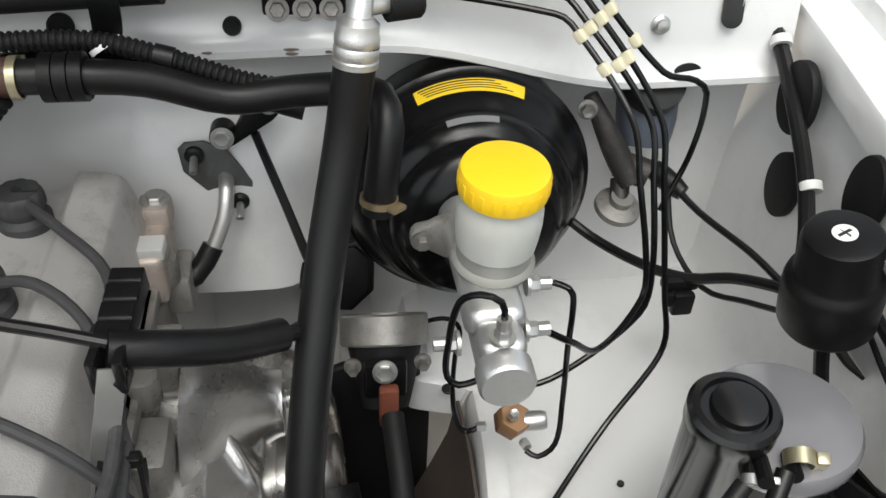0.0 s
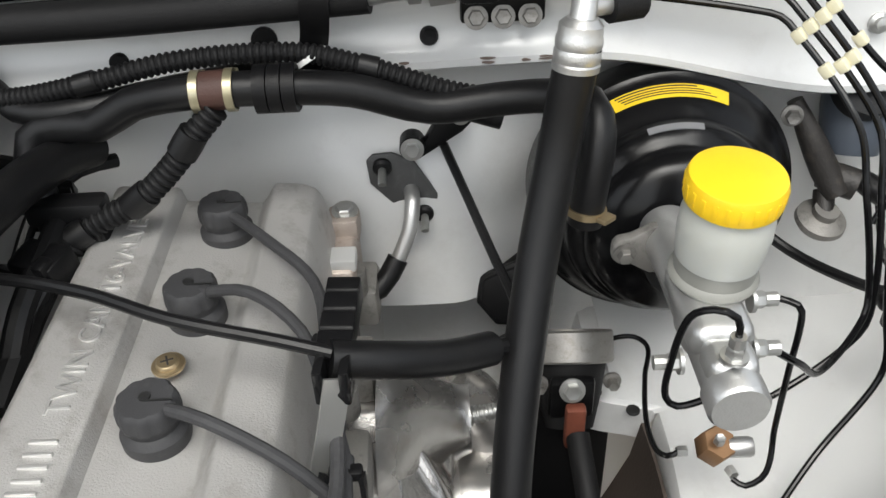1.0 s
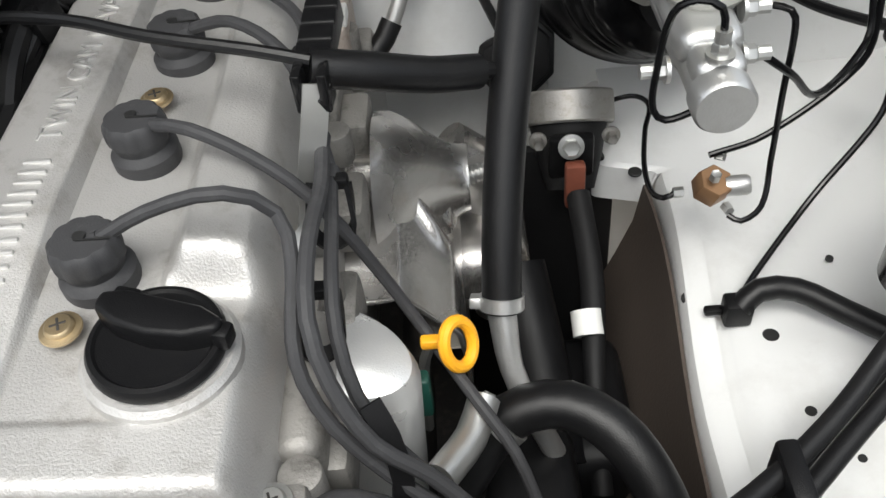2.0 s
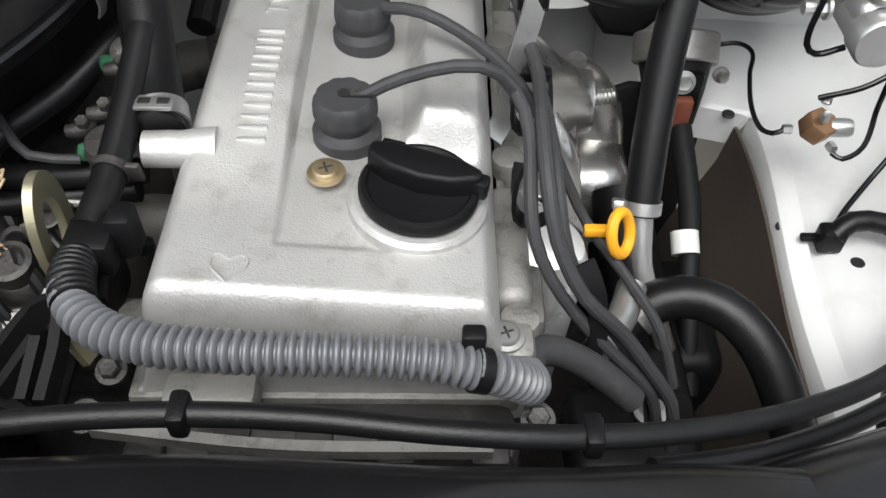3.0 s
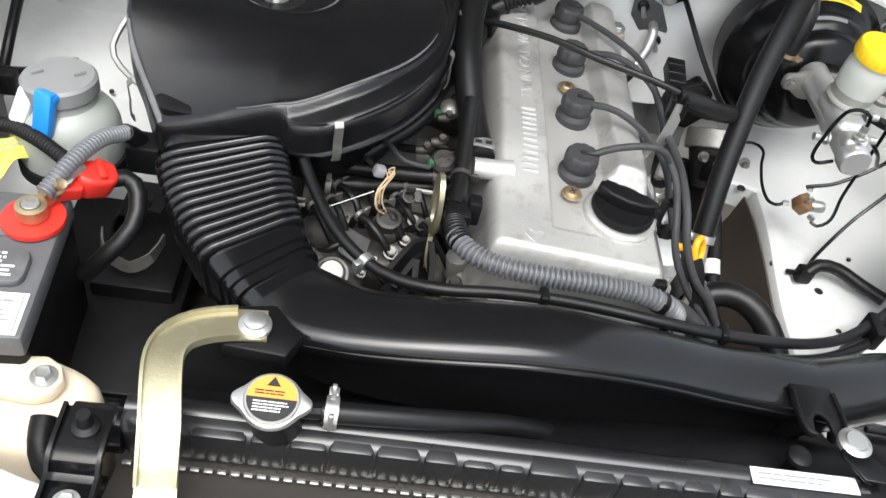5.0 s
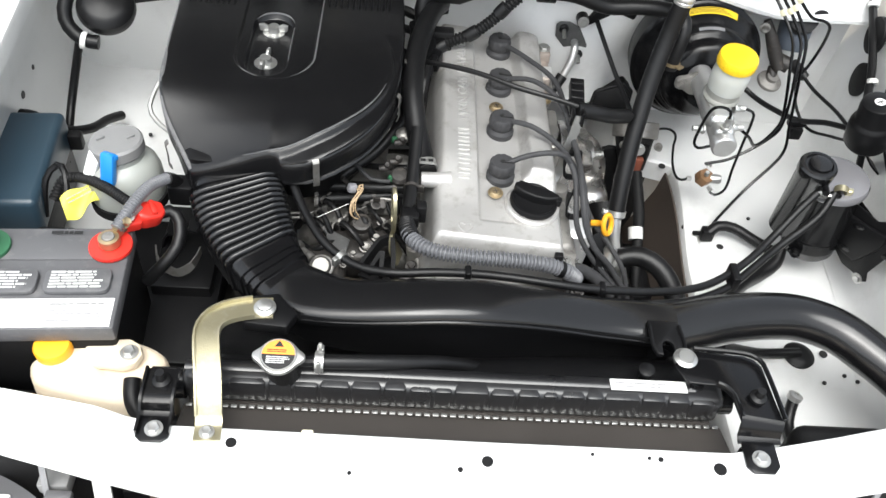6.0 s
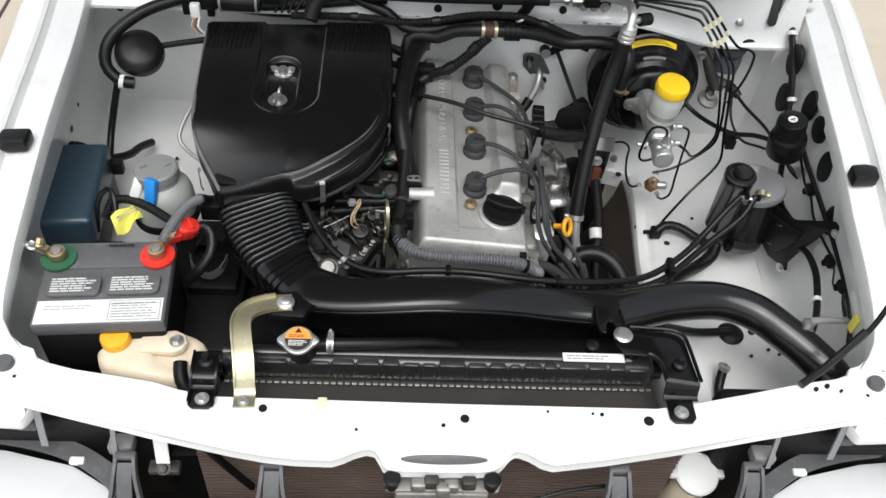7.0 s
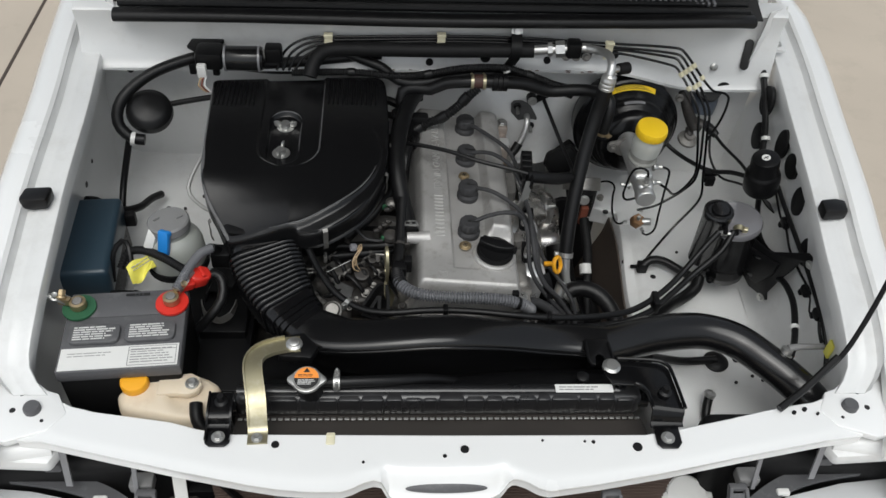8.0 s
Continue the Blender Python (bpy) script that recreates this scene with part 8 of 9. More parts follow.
def power_steering_tank():
    p = thing("power_steering_tank", (-0.498, 0.440, 0.86), "milky plastic power steering tank with a grey cap", "fluid tank")
    m = aim((-0.492, 0.430, 0.872), (-0.05, 0.06, 1))
    bm = B()
    lathe(bm, [(0, 0), (0.046, 0), (0.052, 0.006), (0.0535, 0.02), (0.0525, 0.045), (0.049, 0.058), (0.042, 0.068), (0.034, 0.074), (0.033, 0.085), (0, 0.085)], m, 44)
    part("tank", bm, MURKY, p)
    bm = B()
    lathe(bm, [(0, 0.083), (0.0355, 0.083), (0.037, 0.085), (0.037, 0.099), (0.034, 0.102), (0.0, 0.1025)], m, 36)
    box(bm, (-0.018, 0.010, 0.104), (0.012, 0.003, 0.004), 0.001, m)
    box(bm, (0.016, -0.012, 0.104), (0.012, 0.003, 0.004), 0.001, m)
    part("cap", bm, GREYCAP, p, "grey plastic screw cap")
    bm = B()
    lathe(bm, [(0.045, -0.004), (0.056, -0.004), (0.056, 0.010), (0.045, 0.010), (0.045, -0.004)], m, 40)
    part("clamp", bm, MATT, p)
    bm = B()
    box(bm, (0, 0, 0), (0.020, 0.012, 0.048), 0.003, pose(-0.499, 0.406, 0.956, -18, 0, -20))
    box(bm, (0, 0.010, 0.018), (0.022, 0.022, 0.008), 0.002, pose(-0.499, 0.406, 0.956, -18, 0, -20))
    shift(p, 0.0, 0.012, 0.0)
    solid("blue_connector", bm, BLUE, "bright blue plastic wiring connector", "connector")
    bm = B()
    box(bm, (0, 0, 0), (0.018, 0.012, 0.040), 0.003, pose(-0.525, 0.421, 0.950, -20, 15, -20))
    solid("white_connector", bm, LABEL_W, "white plastic wiring connector", "connector")
    bm = B()
    sheet(bm, lambda u, v: Vector((-0.570 + u * 0.044 + v * 0.014, 0.388 + u * 0.036 - v * 0.026 * (1 - 0.3 * u), 0.908 + u * 0.012 + 0.005 * math.sin(7 * u + 3 * v) + 0.003 * math.cos(11 * u * v) - 0.016 * v)), span(0, 1, 14), span(0, 1, 8), 0.0006)
    tg = solid("paper_tag", bm, PAPER, "yellow and white paper tag hanging on the wiring", "tag")
    bm = B()
    bars(bm, Matrix.Translation((-0.543, 0.394, 0.9150)) @ pose(0, 0, 0, 25, -8, 40), 0.038, 0.012, 2, 0.3, seed=3)
    part("print", bm, INKGREY, tg)
    w = thing("side_wiring", (-0.55, 0.40, 0.85), "black ribbed loom and leads beside the fuse box", "wiring")
    part("conduit", tube(B(), [(-0.585, 0.400, 0.895), (-0.572, 0.420, 0.915), (-0.545, 0.417, 0.925), (-0.505, 0.390, 0.938), (-0.465, 0.358, 0.945), (-0.438, 0.338, 0.945)], 0.007, 10, ridge=0.0008, pitch=0.005), MATT, w)
    part("lead", tube(B(), [(-0.605, 0.40, 0.86), (-0.60, 0.425, 0.91), (-0.585, 0.440, 0.925), (-0.570, 0.425, 0.925), (-0.565, 0.40, 0.90)], 0.005, 8), RUBBER, w)
    part("lead", tube(B(), [(-0.552, 0.352, 0.88), (-0.53, 0.335, 0.89), (-0.505, 0.318, 0.885), (-0.48, 0.31, 0.88)], 0.008, 10), RUBBER, w)
    bm = B()
    box(bm, (-0.575, 0.345, 0.865), (0.045, 0.03, 0.04), 0.006)
    part("connector", bm, BLACK, w)
    bm = B()
    box(bm, (-0.40, 0.395, 0.935), (0.034, 0.03, 0.034), 0.004)
    part("relay", bm, BLACK, w)


power_steering_tank()


def left_rear():
    r = thing("rubber_boot", (-0.59, 0.755, 0.93), "round black rubber boot on the rear corner panel", "rubber boot")
    bm = B()
    lathe(bm, [(0, -0.01), (0.044, -0.008), (0.046, 0.0), (0.044, 0.012), (0.036, 0.020), (0.028, 0.024), (0, 0.026)], aim((-0.583, 0.745, 0.985), (0.15, -0.45, 0.85)), 36)
    part("dome", bm, RUBBER, r)
    part("rod", tube(B(), [(-0.550, 0.765, 0.990), (-0.50, 0.775, 0.995), (-0.44, 0.785, 1.0), (-0.40, 0.79, 1.0)], 0.006, 10), MATT, r)
    l = thing("left_loom", (-0.63, 0.72, 0.85), "thick black wiring loom down the rear corner", "wiring")
    part("strand", tube(B(), [(-0.40, 0.845, 1.065), (-0.46, 0.835, 1.065), (-0.52, 0.815, 1.06), (-0.585, 0.782, 1.045), (-0.632, 0.742, 1.015), (-0.640, 0.715, 0.98), (-0.615, 0.700, 0.955), (-0.590, 0.700, 0.95)], 0.0115, 14), RUBBER, l)
    part("strand", tube(B(), [(-0.46, 0.830, 1.058), (-0.42, 0.828, 1.052), (-0.36, 0.826, 1.052), (-0.28, 0.830, 1.058), (-0.20, 0.835, 1.066), (-0.12, 0.845, 1.07)], 0.011, 14), RUBBER, l)
    part("strand", tube(B(), [(-0.44, 0.845, 1.035), (-0.34, 0.838, 1.030), (-0.24, 0.838, 1.036), (-0.14, 0.845, 1.042)], 0.009, 12), RUBBER, l)
    part("strand", tube(B(), [(-0.62, 0.705, 0.955), (-0.635, 0.69, 0.90), (-0.645, 0.66, 0.85), (-0.64, 0.60, 0.82), (-0.625, 0.545, 0.83)], 0.007, 12), RUBBER, l)
    part("strand", tube(B(), [(-0.59, 0.72, 0.785), (-0.602, 0.69, 0.80), (-0.615, 0.64, 0.82), (-0.645, 0.605, 0.845), (-0.68, 0.60, 0.875), (-0.69, 0.585, 0.89)], 0.008, 12), RUBBER, l)
    bm = B()
    lathe(bm, [(0.010, -0.004), (0.014, -0.004), (0.014, 0.004), (0.010, 0.004), (0.010, -0.004)], aim((-0.612, 0.699, 0.953), (1, 0, -0.2)), 16)
    part("tie", bm, LABEL_W, l, "white cable tie")
    for p in ((-0.50, 0.815, 1.045), (-0.455, 0.82, 1.04)):
        bm = B()
        box(bm, p, (0.014, 0.012, 0.026), 0.003)
        part("clip", bm, BLACK, l)
    w = thing("wiper_motor", (-0.42, 0.845, 1.06), "black wiper motor with bracket on the cowl", "wiper motor")
    bm = B()
    lathe(bm, [(0, 0), (0.022, 0), (0.0245, 0.004), (0.0245, 0.068), (0.022, 0.074), (0, 0.076)], aim((-0.455, 0.845, 1.085), (1, 0.02, 0)), 32)
    part("motor", bm, GLOSS, w)
    bm = B()
    lathe(bm, [(0.022, 0), (0.0258, 0), (0.0258, 0.004), (0.022, 0.004), (0.022, 0)], aim((-0.390, 0.846, 1.085), (1, 0.02, 0)), 28)
    part("rim", bm, LABEL_G, w)
    bm = B()
    lathe(bm, [(0.022, 0), (0.0258, 0), (0.0258, 0.004), (0.022, 0.004), (0.022, 0)], aim((-0.456, 0.845, 1.085), (1, 0.02, 0)), 28)
    part("rim", bm, LABEL_G, w)
    bm = B()
    box(bm, (-0.36, 0.852, 1.095), (0.034, 0.03, 0.034), 0.006)
    part("end_cap", bm, BLACK, w)
    bm = B()
    box(bm, (-0.485, 0.850, 1.085), (0.055, 0.05, 0.04), 0.01)
    slab(bm, [(-0.53, 0.86), (-0.50, 0.835), (-0.46, 0.88), (-0.465, 0.91), (-0.52, 0.905)], 1.095, 1.102, 0.002)
    tube(bm, [(-0.47, 0.895, 1.09), (-0.47, 0.905, 1.13)], 0.011, 14)
    part("gearbox", bm, BLACK, w)
    part("bolt", bolt(B(), (-0.47, 0.905, 1.130), (0, 0, 1), 0.008, 0.006), STEEL, w)
    bm = B()
    box(bm, (-0.497, 0.815, 1.075), (0.018, 0.014, 0.028), 0.003)
    part("connector", bm, LABEL_W, w)
    for k, mat in enumerate((COPPER, RUST, LABEL_W)):
        part("wire", tube(B(), [(-0.497 + 0.004 * k, 0.812, 1.065), (-0.505 + 0.006 * k, 0.80, 1.05), (-0.49 + 0.004 * k, 0.80, 1.035)], 0.0018, 6), mat, w)
    shift(w, 0.027, -0.052, 0.0)
    # steel rod beside the air cleaner
    solid("support_rod", tube(B(), [(-0.455, 0.70, 0.95), (-0.478, 0.66, 0.935), (-0.497, 0.607, 0.905), (-0.484, 0.588, 0.890), (-0.44, 0.565, 0.872), (-0.41, 0.552, 0.862)], 0.0038, 10), STEEL, "thin bare steel rod beside the air cleaner", "rod")
    for y, z, r in ((0.78, 0.99, 0.006), (0.735, 0.975, 0.005), (0.73, 0.95, 0.004), (0.70, 0.965, 0.005), (0.685, 0.93, 0.004), (0.66, 0.945, 0.005), (0.635, 0.925, 0.0085), (0.625, 0.895, 0.006), (0.69, 0.90, 0.004)):
        bm = B()
        x = wall_x(y) - 0.001
        lathe(bm, [(0, 0.0008), (r, 0.0008), (r * 1.1, 0), (r * 1.1, -0.003), (0, -0.003)], aim((-x, y, z), (1, 0, 0.05)), 14)
        solid("wall_hole", bm, INK, "round dark hole in the inner wing", "hole", "wing holes", kind="structure")
    for x, y, r in ((-0.575, 0.70, 0.005), (-0.56, 0.655, 0.005), (-0.54, 0.70, 0.003), (-0.50, 0.80, 0.006), (-0.505, 0.74, 0.004)):
        bm = B()
        lathe(bm, [(0, 0.0008), (r, 0.0008), (r * 1.1, 0), (r * 1.1, -0.003), (0, -0.003)], pose(x, y, 0.763), 14)
        solid("shelf_hole", bm, INK, "small dark hole in the wheel shelf", "hole", "shelf holes", kind="structure")


left_rear()


# ---- intake side of the engine ----
def intake_side():
    a = thing("intake_manifold", (-0.15, 0.45, 0.70), "dirty cast intake manifold crowded with hoses and sensors", "intake manifold")
    for i in range(4):
        bm = B()
        y = 0.40 + i * 0.1
        tube(bm, [(-0.06, y, 0.80), (-0.11, y, 0.815), (-0.16, y - 0.01, 0.80), (-0.21, y - 0.01, 0.74)], 0.022, 14)
        part("runner", bm, DIRTY, a)
    bm = B()
    box(bm, (-0.185, 0.53, 0.80), (0.13, 0.26, 0.12), 0.03, Matrix(), 3)
    part("plenum", bm, DIRTY, a)
    bm = B()
    lathe(bm, [(0, 0), (0.06, 0), (0.062, 0.03), (0.055, 0.06), (0, 0.06)], pose(-0.24, 0.58, 0.845), 28)
    part("throttle_body", bm, GRIME, a)
    # front housing with its round cap and the row of unions beside it
    bm = B()
    box(bm, (-0.198, 0.330, 0.848), (0.058, 0.072, 0.060), 0.012, pose(0, 0, 0), 3)
    part("housing", bm, GRIME, a)
    for c, size in (((-0.165, 0.372, 0.850), (0.060, 0.060, 0.050)), ((-0.130, 0.400, 0.852), (0.050, 0.070, 0.046))):
        bm = B()
        box(bm, c, size, 0.010, Matrix(), 3)
        part("flange_block", bm, GRIME, a)
    bm = B()
    lathe(bm, [(0, 0), (0.016, 0), (0.0165, 0.003), (0.0165, 0.008), (0.014, 0.009), (0.013, 0.013), (0.011, 0.015), (0, 0.015)], aim((-0.200, 0.304, 0.893), (-0.05, -0.55, 1)), 32)
    part("round_cap", bm, DULL, a, "machined aluminium plug")
    for p, r in (((-0.243, 0.346, 0.897), 0.0045), ((-0.234, 0.338, 0.898), 0.006), ((-0.225, 0.327, 0.898), 0.0045), ((-0.217, 0.318, 0.898), 0.006)):
        bm = B()
        lathe(bm, [(0, -0.005), (r, -0.005), (r * 1.05, 0), (r, 0.005), (0, 0.005)], aim(p, (0.7, -0.75, 0)), 12)
        part("union", bm, DULL, a)
    bm = B()
    slab(bm, [(-0.200, 0.378), (-0.190, 0.380), (-0.166, 0.366), (-0.170, 0.340), (-0.182, 0.333), (-0.198, 0.345)], -0.0015, 0.0015, 0.0008, pose(0, 0, 0.884))
    part("cover_plate", bm, PLATEGREY, a, "grey steel cover plate")
    bm = B()
    lathe(bm, [(0, 0), (0.018, 0), (0.0185, 0.008), (0.016, 0.016), (0.0135, 0.018), (0.0135, 0.030), (0.010, 0.031), (0.009, 0.027), (0, 0.027)], aim((-0.152, 0.392, 0.874), (0.05, -0.25, 1)), 24)
    part("sensor", bm, GRIME, a)
    for p, r in (((-0.123, 0.403, 0.886), 0.0055), ((-0.130, 0.377, 0.880), 0.005), ((-0.144, 0.357, 0.880), 0.0065), ((-0.176, 0.408, 0.882), 0.004), ((-0.160, 0.350, 0.872), 0.004), ((-0.172, 0.318, 0.885), 0.004), ((-0.20, 0.40, 0.87), 0.0045)):
        part("bolt", bolt(B(), p, (0.1, -0.4, 1), r * 0.85, 0.007), DIRTY, a)
    bm = B()
    lathe(bm, [(0, 0), (0.013, 0), (0.0145, 0.004), (0.0145, 0.010), (0.011, 0.014), (0, 0.015)], aim((-0.099, 0.450, 0.930), (-0.1, -0.3, 1)), 24)
    part("boss", bm, GRIME, a)
    bm = B()
    lathe(bm, [(0, 0), (0.010, 0), (0.012, 0.004), (0.011, 0.012), (0.006, 0.015), (0, 0.015)], aim((-0.097, 0.518, 0.950), (-0.1, -0.3, 1)), 20)
    part("boss", bm, DULL, a)
    # hoses and leads in the dark
    for p, r in (([(-0.222, 0.446, 0.910), (-0.191, 0.447, 0.911), (-0.149, 0.445, 0.914), (-0.106, 0.444, 0.918), (-0.08, 0.445, 0.92)], 0.0085), ([(-0.222, 0.430, 0.897), (-0.196, 0.435, 0.897), (-0.172, 0.438, 0.897), (-0.136, 0.444, 0.897), (-0.09, 0.45, 0.90)], 0.0095),
                 ([(-0.092, 0.600, 0.965), (-0.100, 0.554, 0.960), (-0.115, 0.519, 0.955), (-0.135, 0.492, 0.945), (-0.163, 0.469, 0.935), (-0.182, 0.457, 0.925), (-0.21, 0.45, 0.90)], 0.0085), ([(-0.078, 0.500, 0.985), (-0.080, 0.455, 0.968), (-0.083, 0.410, 0.953), (-0.087, 0.372, 0.945)], 0.0095),
                 ([(-0.24, 0.42, 0.86), (-0.222, 0.40, 0.885), (-0.205, 0.385, 0.885), (-0.19, 0.37, 0.87)], 0.0055), ([(-0.235, 0.375, 0.86), (-0.215, 0.35, 0.875), (-0.198, 0.355, 0.885), (-0.18, 0.37, 0.875)], 0.0045),
                 ([(-0.25, 0.36, 0.85), (-0.23, 0.315, 0.86), (-0.21, 0.28, 0.86), (-0.18, 0.262, 0.87)], 0.006), ([(-0.085, 0.345, 0.915), (-0.093, 0.385, 0.915), (-0.098, 0.42, 0.91)], 0.006),
                 ([(-0.17, 0.51, 0.90), (-0.14, 0.50, 0.905), (-0.11, 0.49, 0.915), (-0.085, 0.485, 0.92)], 0.005), ([(-0.12, 0.60, 0.93), (-0.10, 0.56, 0.935), (-0.088, 0.52, 0.94)], 0.0065)):
        h = thing("vacuum_hose", p[0], "small black rubber hose beside the intake manifold", "hose", "intake hoses")
        part("hose", tube(B(), p, r, 12), RUBBER, h)
        part("clip", worm_clip(B(), p[-2], vec(p[-1]) - vec(p[-2]), r * 1.03, 0.005), GRIME, h)
    rnd = random.Random(11)
    for k in range(9):
        x, y = -0.225 + 0.014 * k, 0.372 + 0.020 * (k % 4) + rnd.uniform(-0.006, 0.006)
        line = [(x - 0.020, y + 0.030, 0.868), (x - 0.006 + rnd.uniform(-0.006, 0.006), y + 0.018, 0.892 + rnd.uniform(0, 0.010)), (x + 0.010, y - 0.002, 0.893 + rnd.uniform(0, 0.008)), (x + 0.026 + rnd.uniform(-0.006, 0.008), y - 0.016, 0.870)]
        h = thing("vacuum_hose", line[1], "small black rubber hose beside the intake manifold", "hose", "intake hoses")
        part("hose", tube(B(), line, rnd.choice((0.0032, 0.0042, 0.0055)), 10), RUBBER, h)
        part("clip", worm_clip(B(), line[1], vec(line[2]) - vec(line[1]), 0.0052, 0.004), DULL, h)
    for p in ((-0.220, 0.446, 0.910), (-0.219, 0.430, 0.898)):
        bm = B()
        worm_clip(bm, p, (1, 0.03, 0), 0.0100, 0.006)
        box(bm, (p[0], p[1] - 0.004, p[2] + 0.013), (0.005, 0.012, 0.006), 0.001)
        solid("hose_clip", bm, DIRTY, "dull spring clip on an intake hose", "hose clip", "intake clips")
    bm = B()
    worm_clip(bm, (-0.132, 0.412, 0.912), (0.1, -0.5, 0.8), 0.006, 0.007)
    box(bm, (-0.131, 0.415, 0.920), (0.010, 0.003, 0.008), 0.001)
    solid("hose_clip", bm, GRIME, "small dull screw clip beside the manifold", "hose clip")
    for p, r in (([(-0.258, 0.397, 0.899), (-0.240, 0.399, 0.899)], 0.002), ([(-0.257, 0.388, 0.899), (-0.239, 0.390, 0.899)], 0.002), ([(-0.127, 0.423, 0.913), (-0.104, 0.422, 0.913)], 0.0028)):
        solid("metal_pipe", tube(B(), p, r, 8), DULL, "short bright metal pipe on the intake side", "pipe", "intake pipes")
    for k, p in enumerate(([(-0.160, 0.418, 0.936), (-0.158, 0.410, 0.937), (-0.166, 0.397, 0.930), (-0.167, 0.385, 0.920), (-0.162, 0.386, 0.910), (-0.156, 0.389, 0.904)], [(-0.158, 0.419, 0.937), (-0.151, 0.417, 0.938), (-0.160, 0.400, 0.930), (-0.160, 0.394, 0.915), (-0.154, 0.394, 0.903)], [(-0.158, 0.420, 0.938), (-0.152, 0.422, 0.941), (-0.154, 0.414, 0.938), (-0.163, 0.402, 0.932), (-0.163, 0.392, 0.915)], [(-0.158, 0.417, 0.937), (-0.154, 0.412, 0.938), (-0.158, 0.404, 0.934), (-0.166, 0.394, 0.926), (-0.165, 0.388, 0.912)], [(-0.213, 0.373, 0.919), (-0.192, 0.381, 0.926), (-0.170, 0.392, 0.931)])):
        solid("thin_wire", tube(B(), p, 0.0010 if k < 4 else 0.0005, 6, 0.005), COPPER if k < 4 else LABEL_W, "thin tan sensor wire" if k < 4 else "thin white sensor wire", "wire", "sensor wires")
    solid("edge_cable", tube(B(), [(-0.169, 0.466, 0.944), (-0.157, 0.450, 0.945), (-0.142, 0.436, 0.940), (-0.114, 0.439, 0.934)], 0.003, 8), GREY, "thin grey cable across the intake hoses", "cable")
    bm = B()
    box(bm, (0, 0, 0), (0.013, 0.012, 0.012), 0.003, pose(-0.167, 0.421, 0.934, 0, 20, 20))
    solid("pale_connector", bm, LAVENDER, "small pale pinkish wire connector", "connector")
    for p, mat in (((-0.111, 0.445, 0.935), GREEN), ((-0.111, 0.510, 0.953), GREEN), ((-0.178, 0.386, 0.895), BLACK), ((-0.075, 0.40, 0.90), BLACK)):
        bm = B()
        box(bm, (0, 0, 0), (0.012, 0.009, 0.010), 0.003, pose(*p, 0, 15, 30))
        solid("sensor_plug", bm, mat, "small moulded sensor plug on the intake side", "connector", "sensor plugs")
    for p in ((-0.121, 0.468, 0.933), (-0.106, 0.473, 0.943), (-0.101, 0.504, 0.953)):
        bm = B()
        tube(bm, [vec(p) - vec((0.010, 0.002, 0)), vec(p), vec(p) + vec((0.006, 0.006, 0.003))], [0.004, 0.0055, 0.0055, 0.0045], 12)
        bolt(bm, vec(p) + vec((0.002, 0.0, 0.004)), (0, -0.4, 1), 0.0045, 0.006, False)
        solid("metal_union", bm, GRIME, "small oily metal union on the intake side", "pipe union", "intake unions")
    # lifting eye bolted to the head
    t = thing("lifting_eye", (-0.106, 0.37, 0.90), "yellow zinc plated engine lifting eye", "lifting eye")
    bm = B()
    m = aim((-0.106, 0.371, 0.945), (1, 0.08, 0.0))
    if abs((m.to_3x3() @ Vector((0, 1, 0))).z) < 0.7:
        m = m @ pose(0, 0, 0, 0, 0, 90)
    n = 36
    loops = []
    for k, z in ((1, -0.0025), (1, 0.0025), (0, 0.0025), (0, -0.0025)):
        w, hh = (0.0235, 0.038) if k else (0.012, 0.0235)
        loops.append([m @ Vector((w * math.cos(2 * math.pi * i / n), hh * math.sin(2 * math.pi * i / n), z)) for i in range(n)])
    skin(bm, loops + loops[:1], False)
    part("eye", bm, GOLD, t)
    bm = B()
    strip(bm, [(-0.106, 0.362, 0.912), (-0.105, 0.352, 0.893), (-0.095, 0.345, 0.872)], 0.030, 0.005, (0.1, 1, 0))
    part("foot", bm, GOLD, t)
    # triangular black stay
    s = thing("engine_stay", (-0.12, 0.32, 0.84), "black plastic triangular stay in front of the manifold", "bracket")
    for p in ([(-0.150, 0.315, 0.880), (-0.120, 0.349, 0.903), (-0.104, 0.348, 0.908)], [(-0.106, 0.348, 0.908), (-0.103, 0.322, 0.902), (-0.103, 0.292, 0.896)], [(-0.136, 0.307, 0.880), (-0.118, 0.334, 0.895)], [(-0.118, 0.334, 0.895), (-0.119, 0.300, 0.885)]):
        part("rib", strip(B(), p, 0.016, 0.006, (0, 0.1, 1)), MATT, s)
    bm = B()
    slab(bm, [(-0.152, 0.308), (-0.122, 0.346), (-0.104, 0.346), (-0.101, 0.288)], 0.872, 0.878, 0.002)
    part("web", bm, BLACK, s)
    part("bolt", bolt(B(), (-0.077, 0.319, 0.888), (0, -0.3, 1), 0.006, 0.007), GRIME, s)
    bm = B()
    box(bm, (-0.084, 0.364, 0.940), (0.026, 0.026, 0.024), 0.004)
    box(bm, (-0.068, 0.372, 0.944), (0.014, 0.018, 0.030), 0.003)
    c = solid("main_connector", bm, BLACK, "black wiring connector at the end of the grey conduit", "connector")
    bm = B()
    tube(bm, [(-0.088, 0.352, 0.944), (-0.086, 0.336, 0.946), (-0.080, 0.320, 0.946)], [0.0105, 0.0118, 0.0112], 16, ridge=0.0005, pitch=0.004)
    part("tape", bm, RUBBER, c)
    g = thing("ribbed_conduit", (0.02, 0.285, 0.92), "grey ribbed wiring conduit across the engine's front", "conduit")
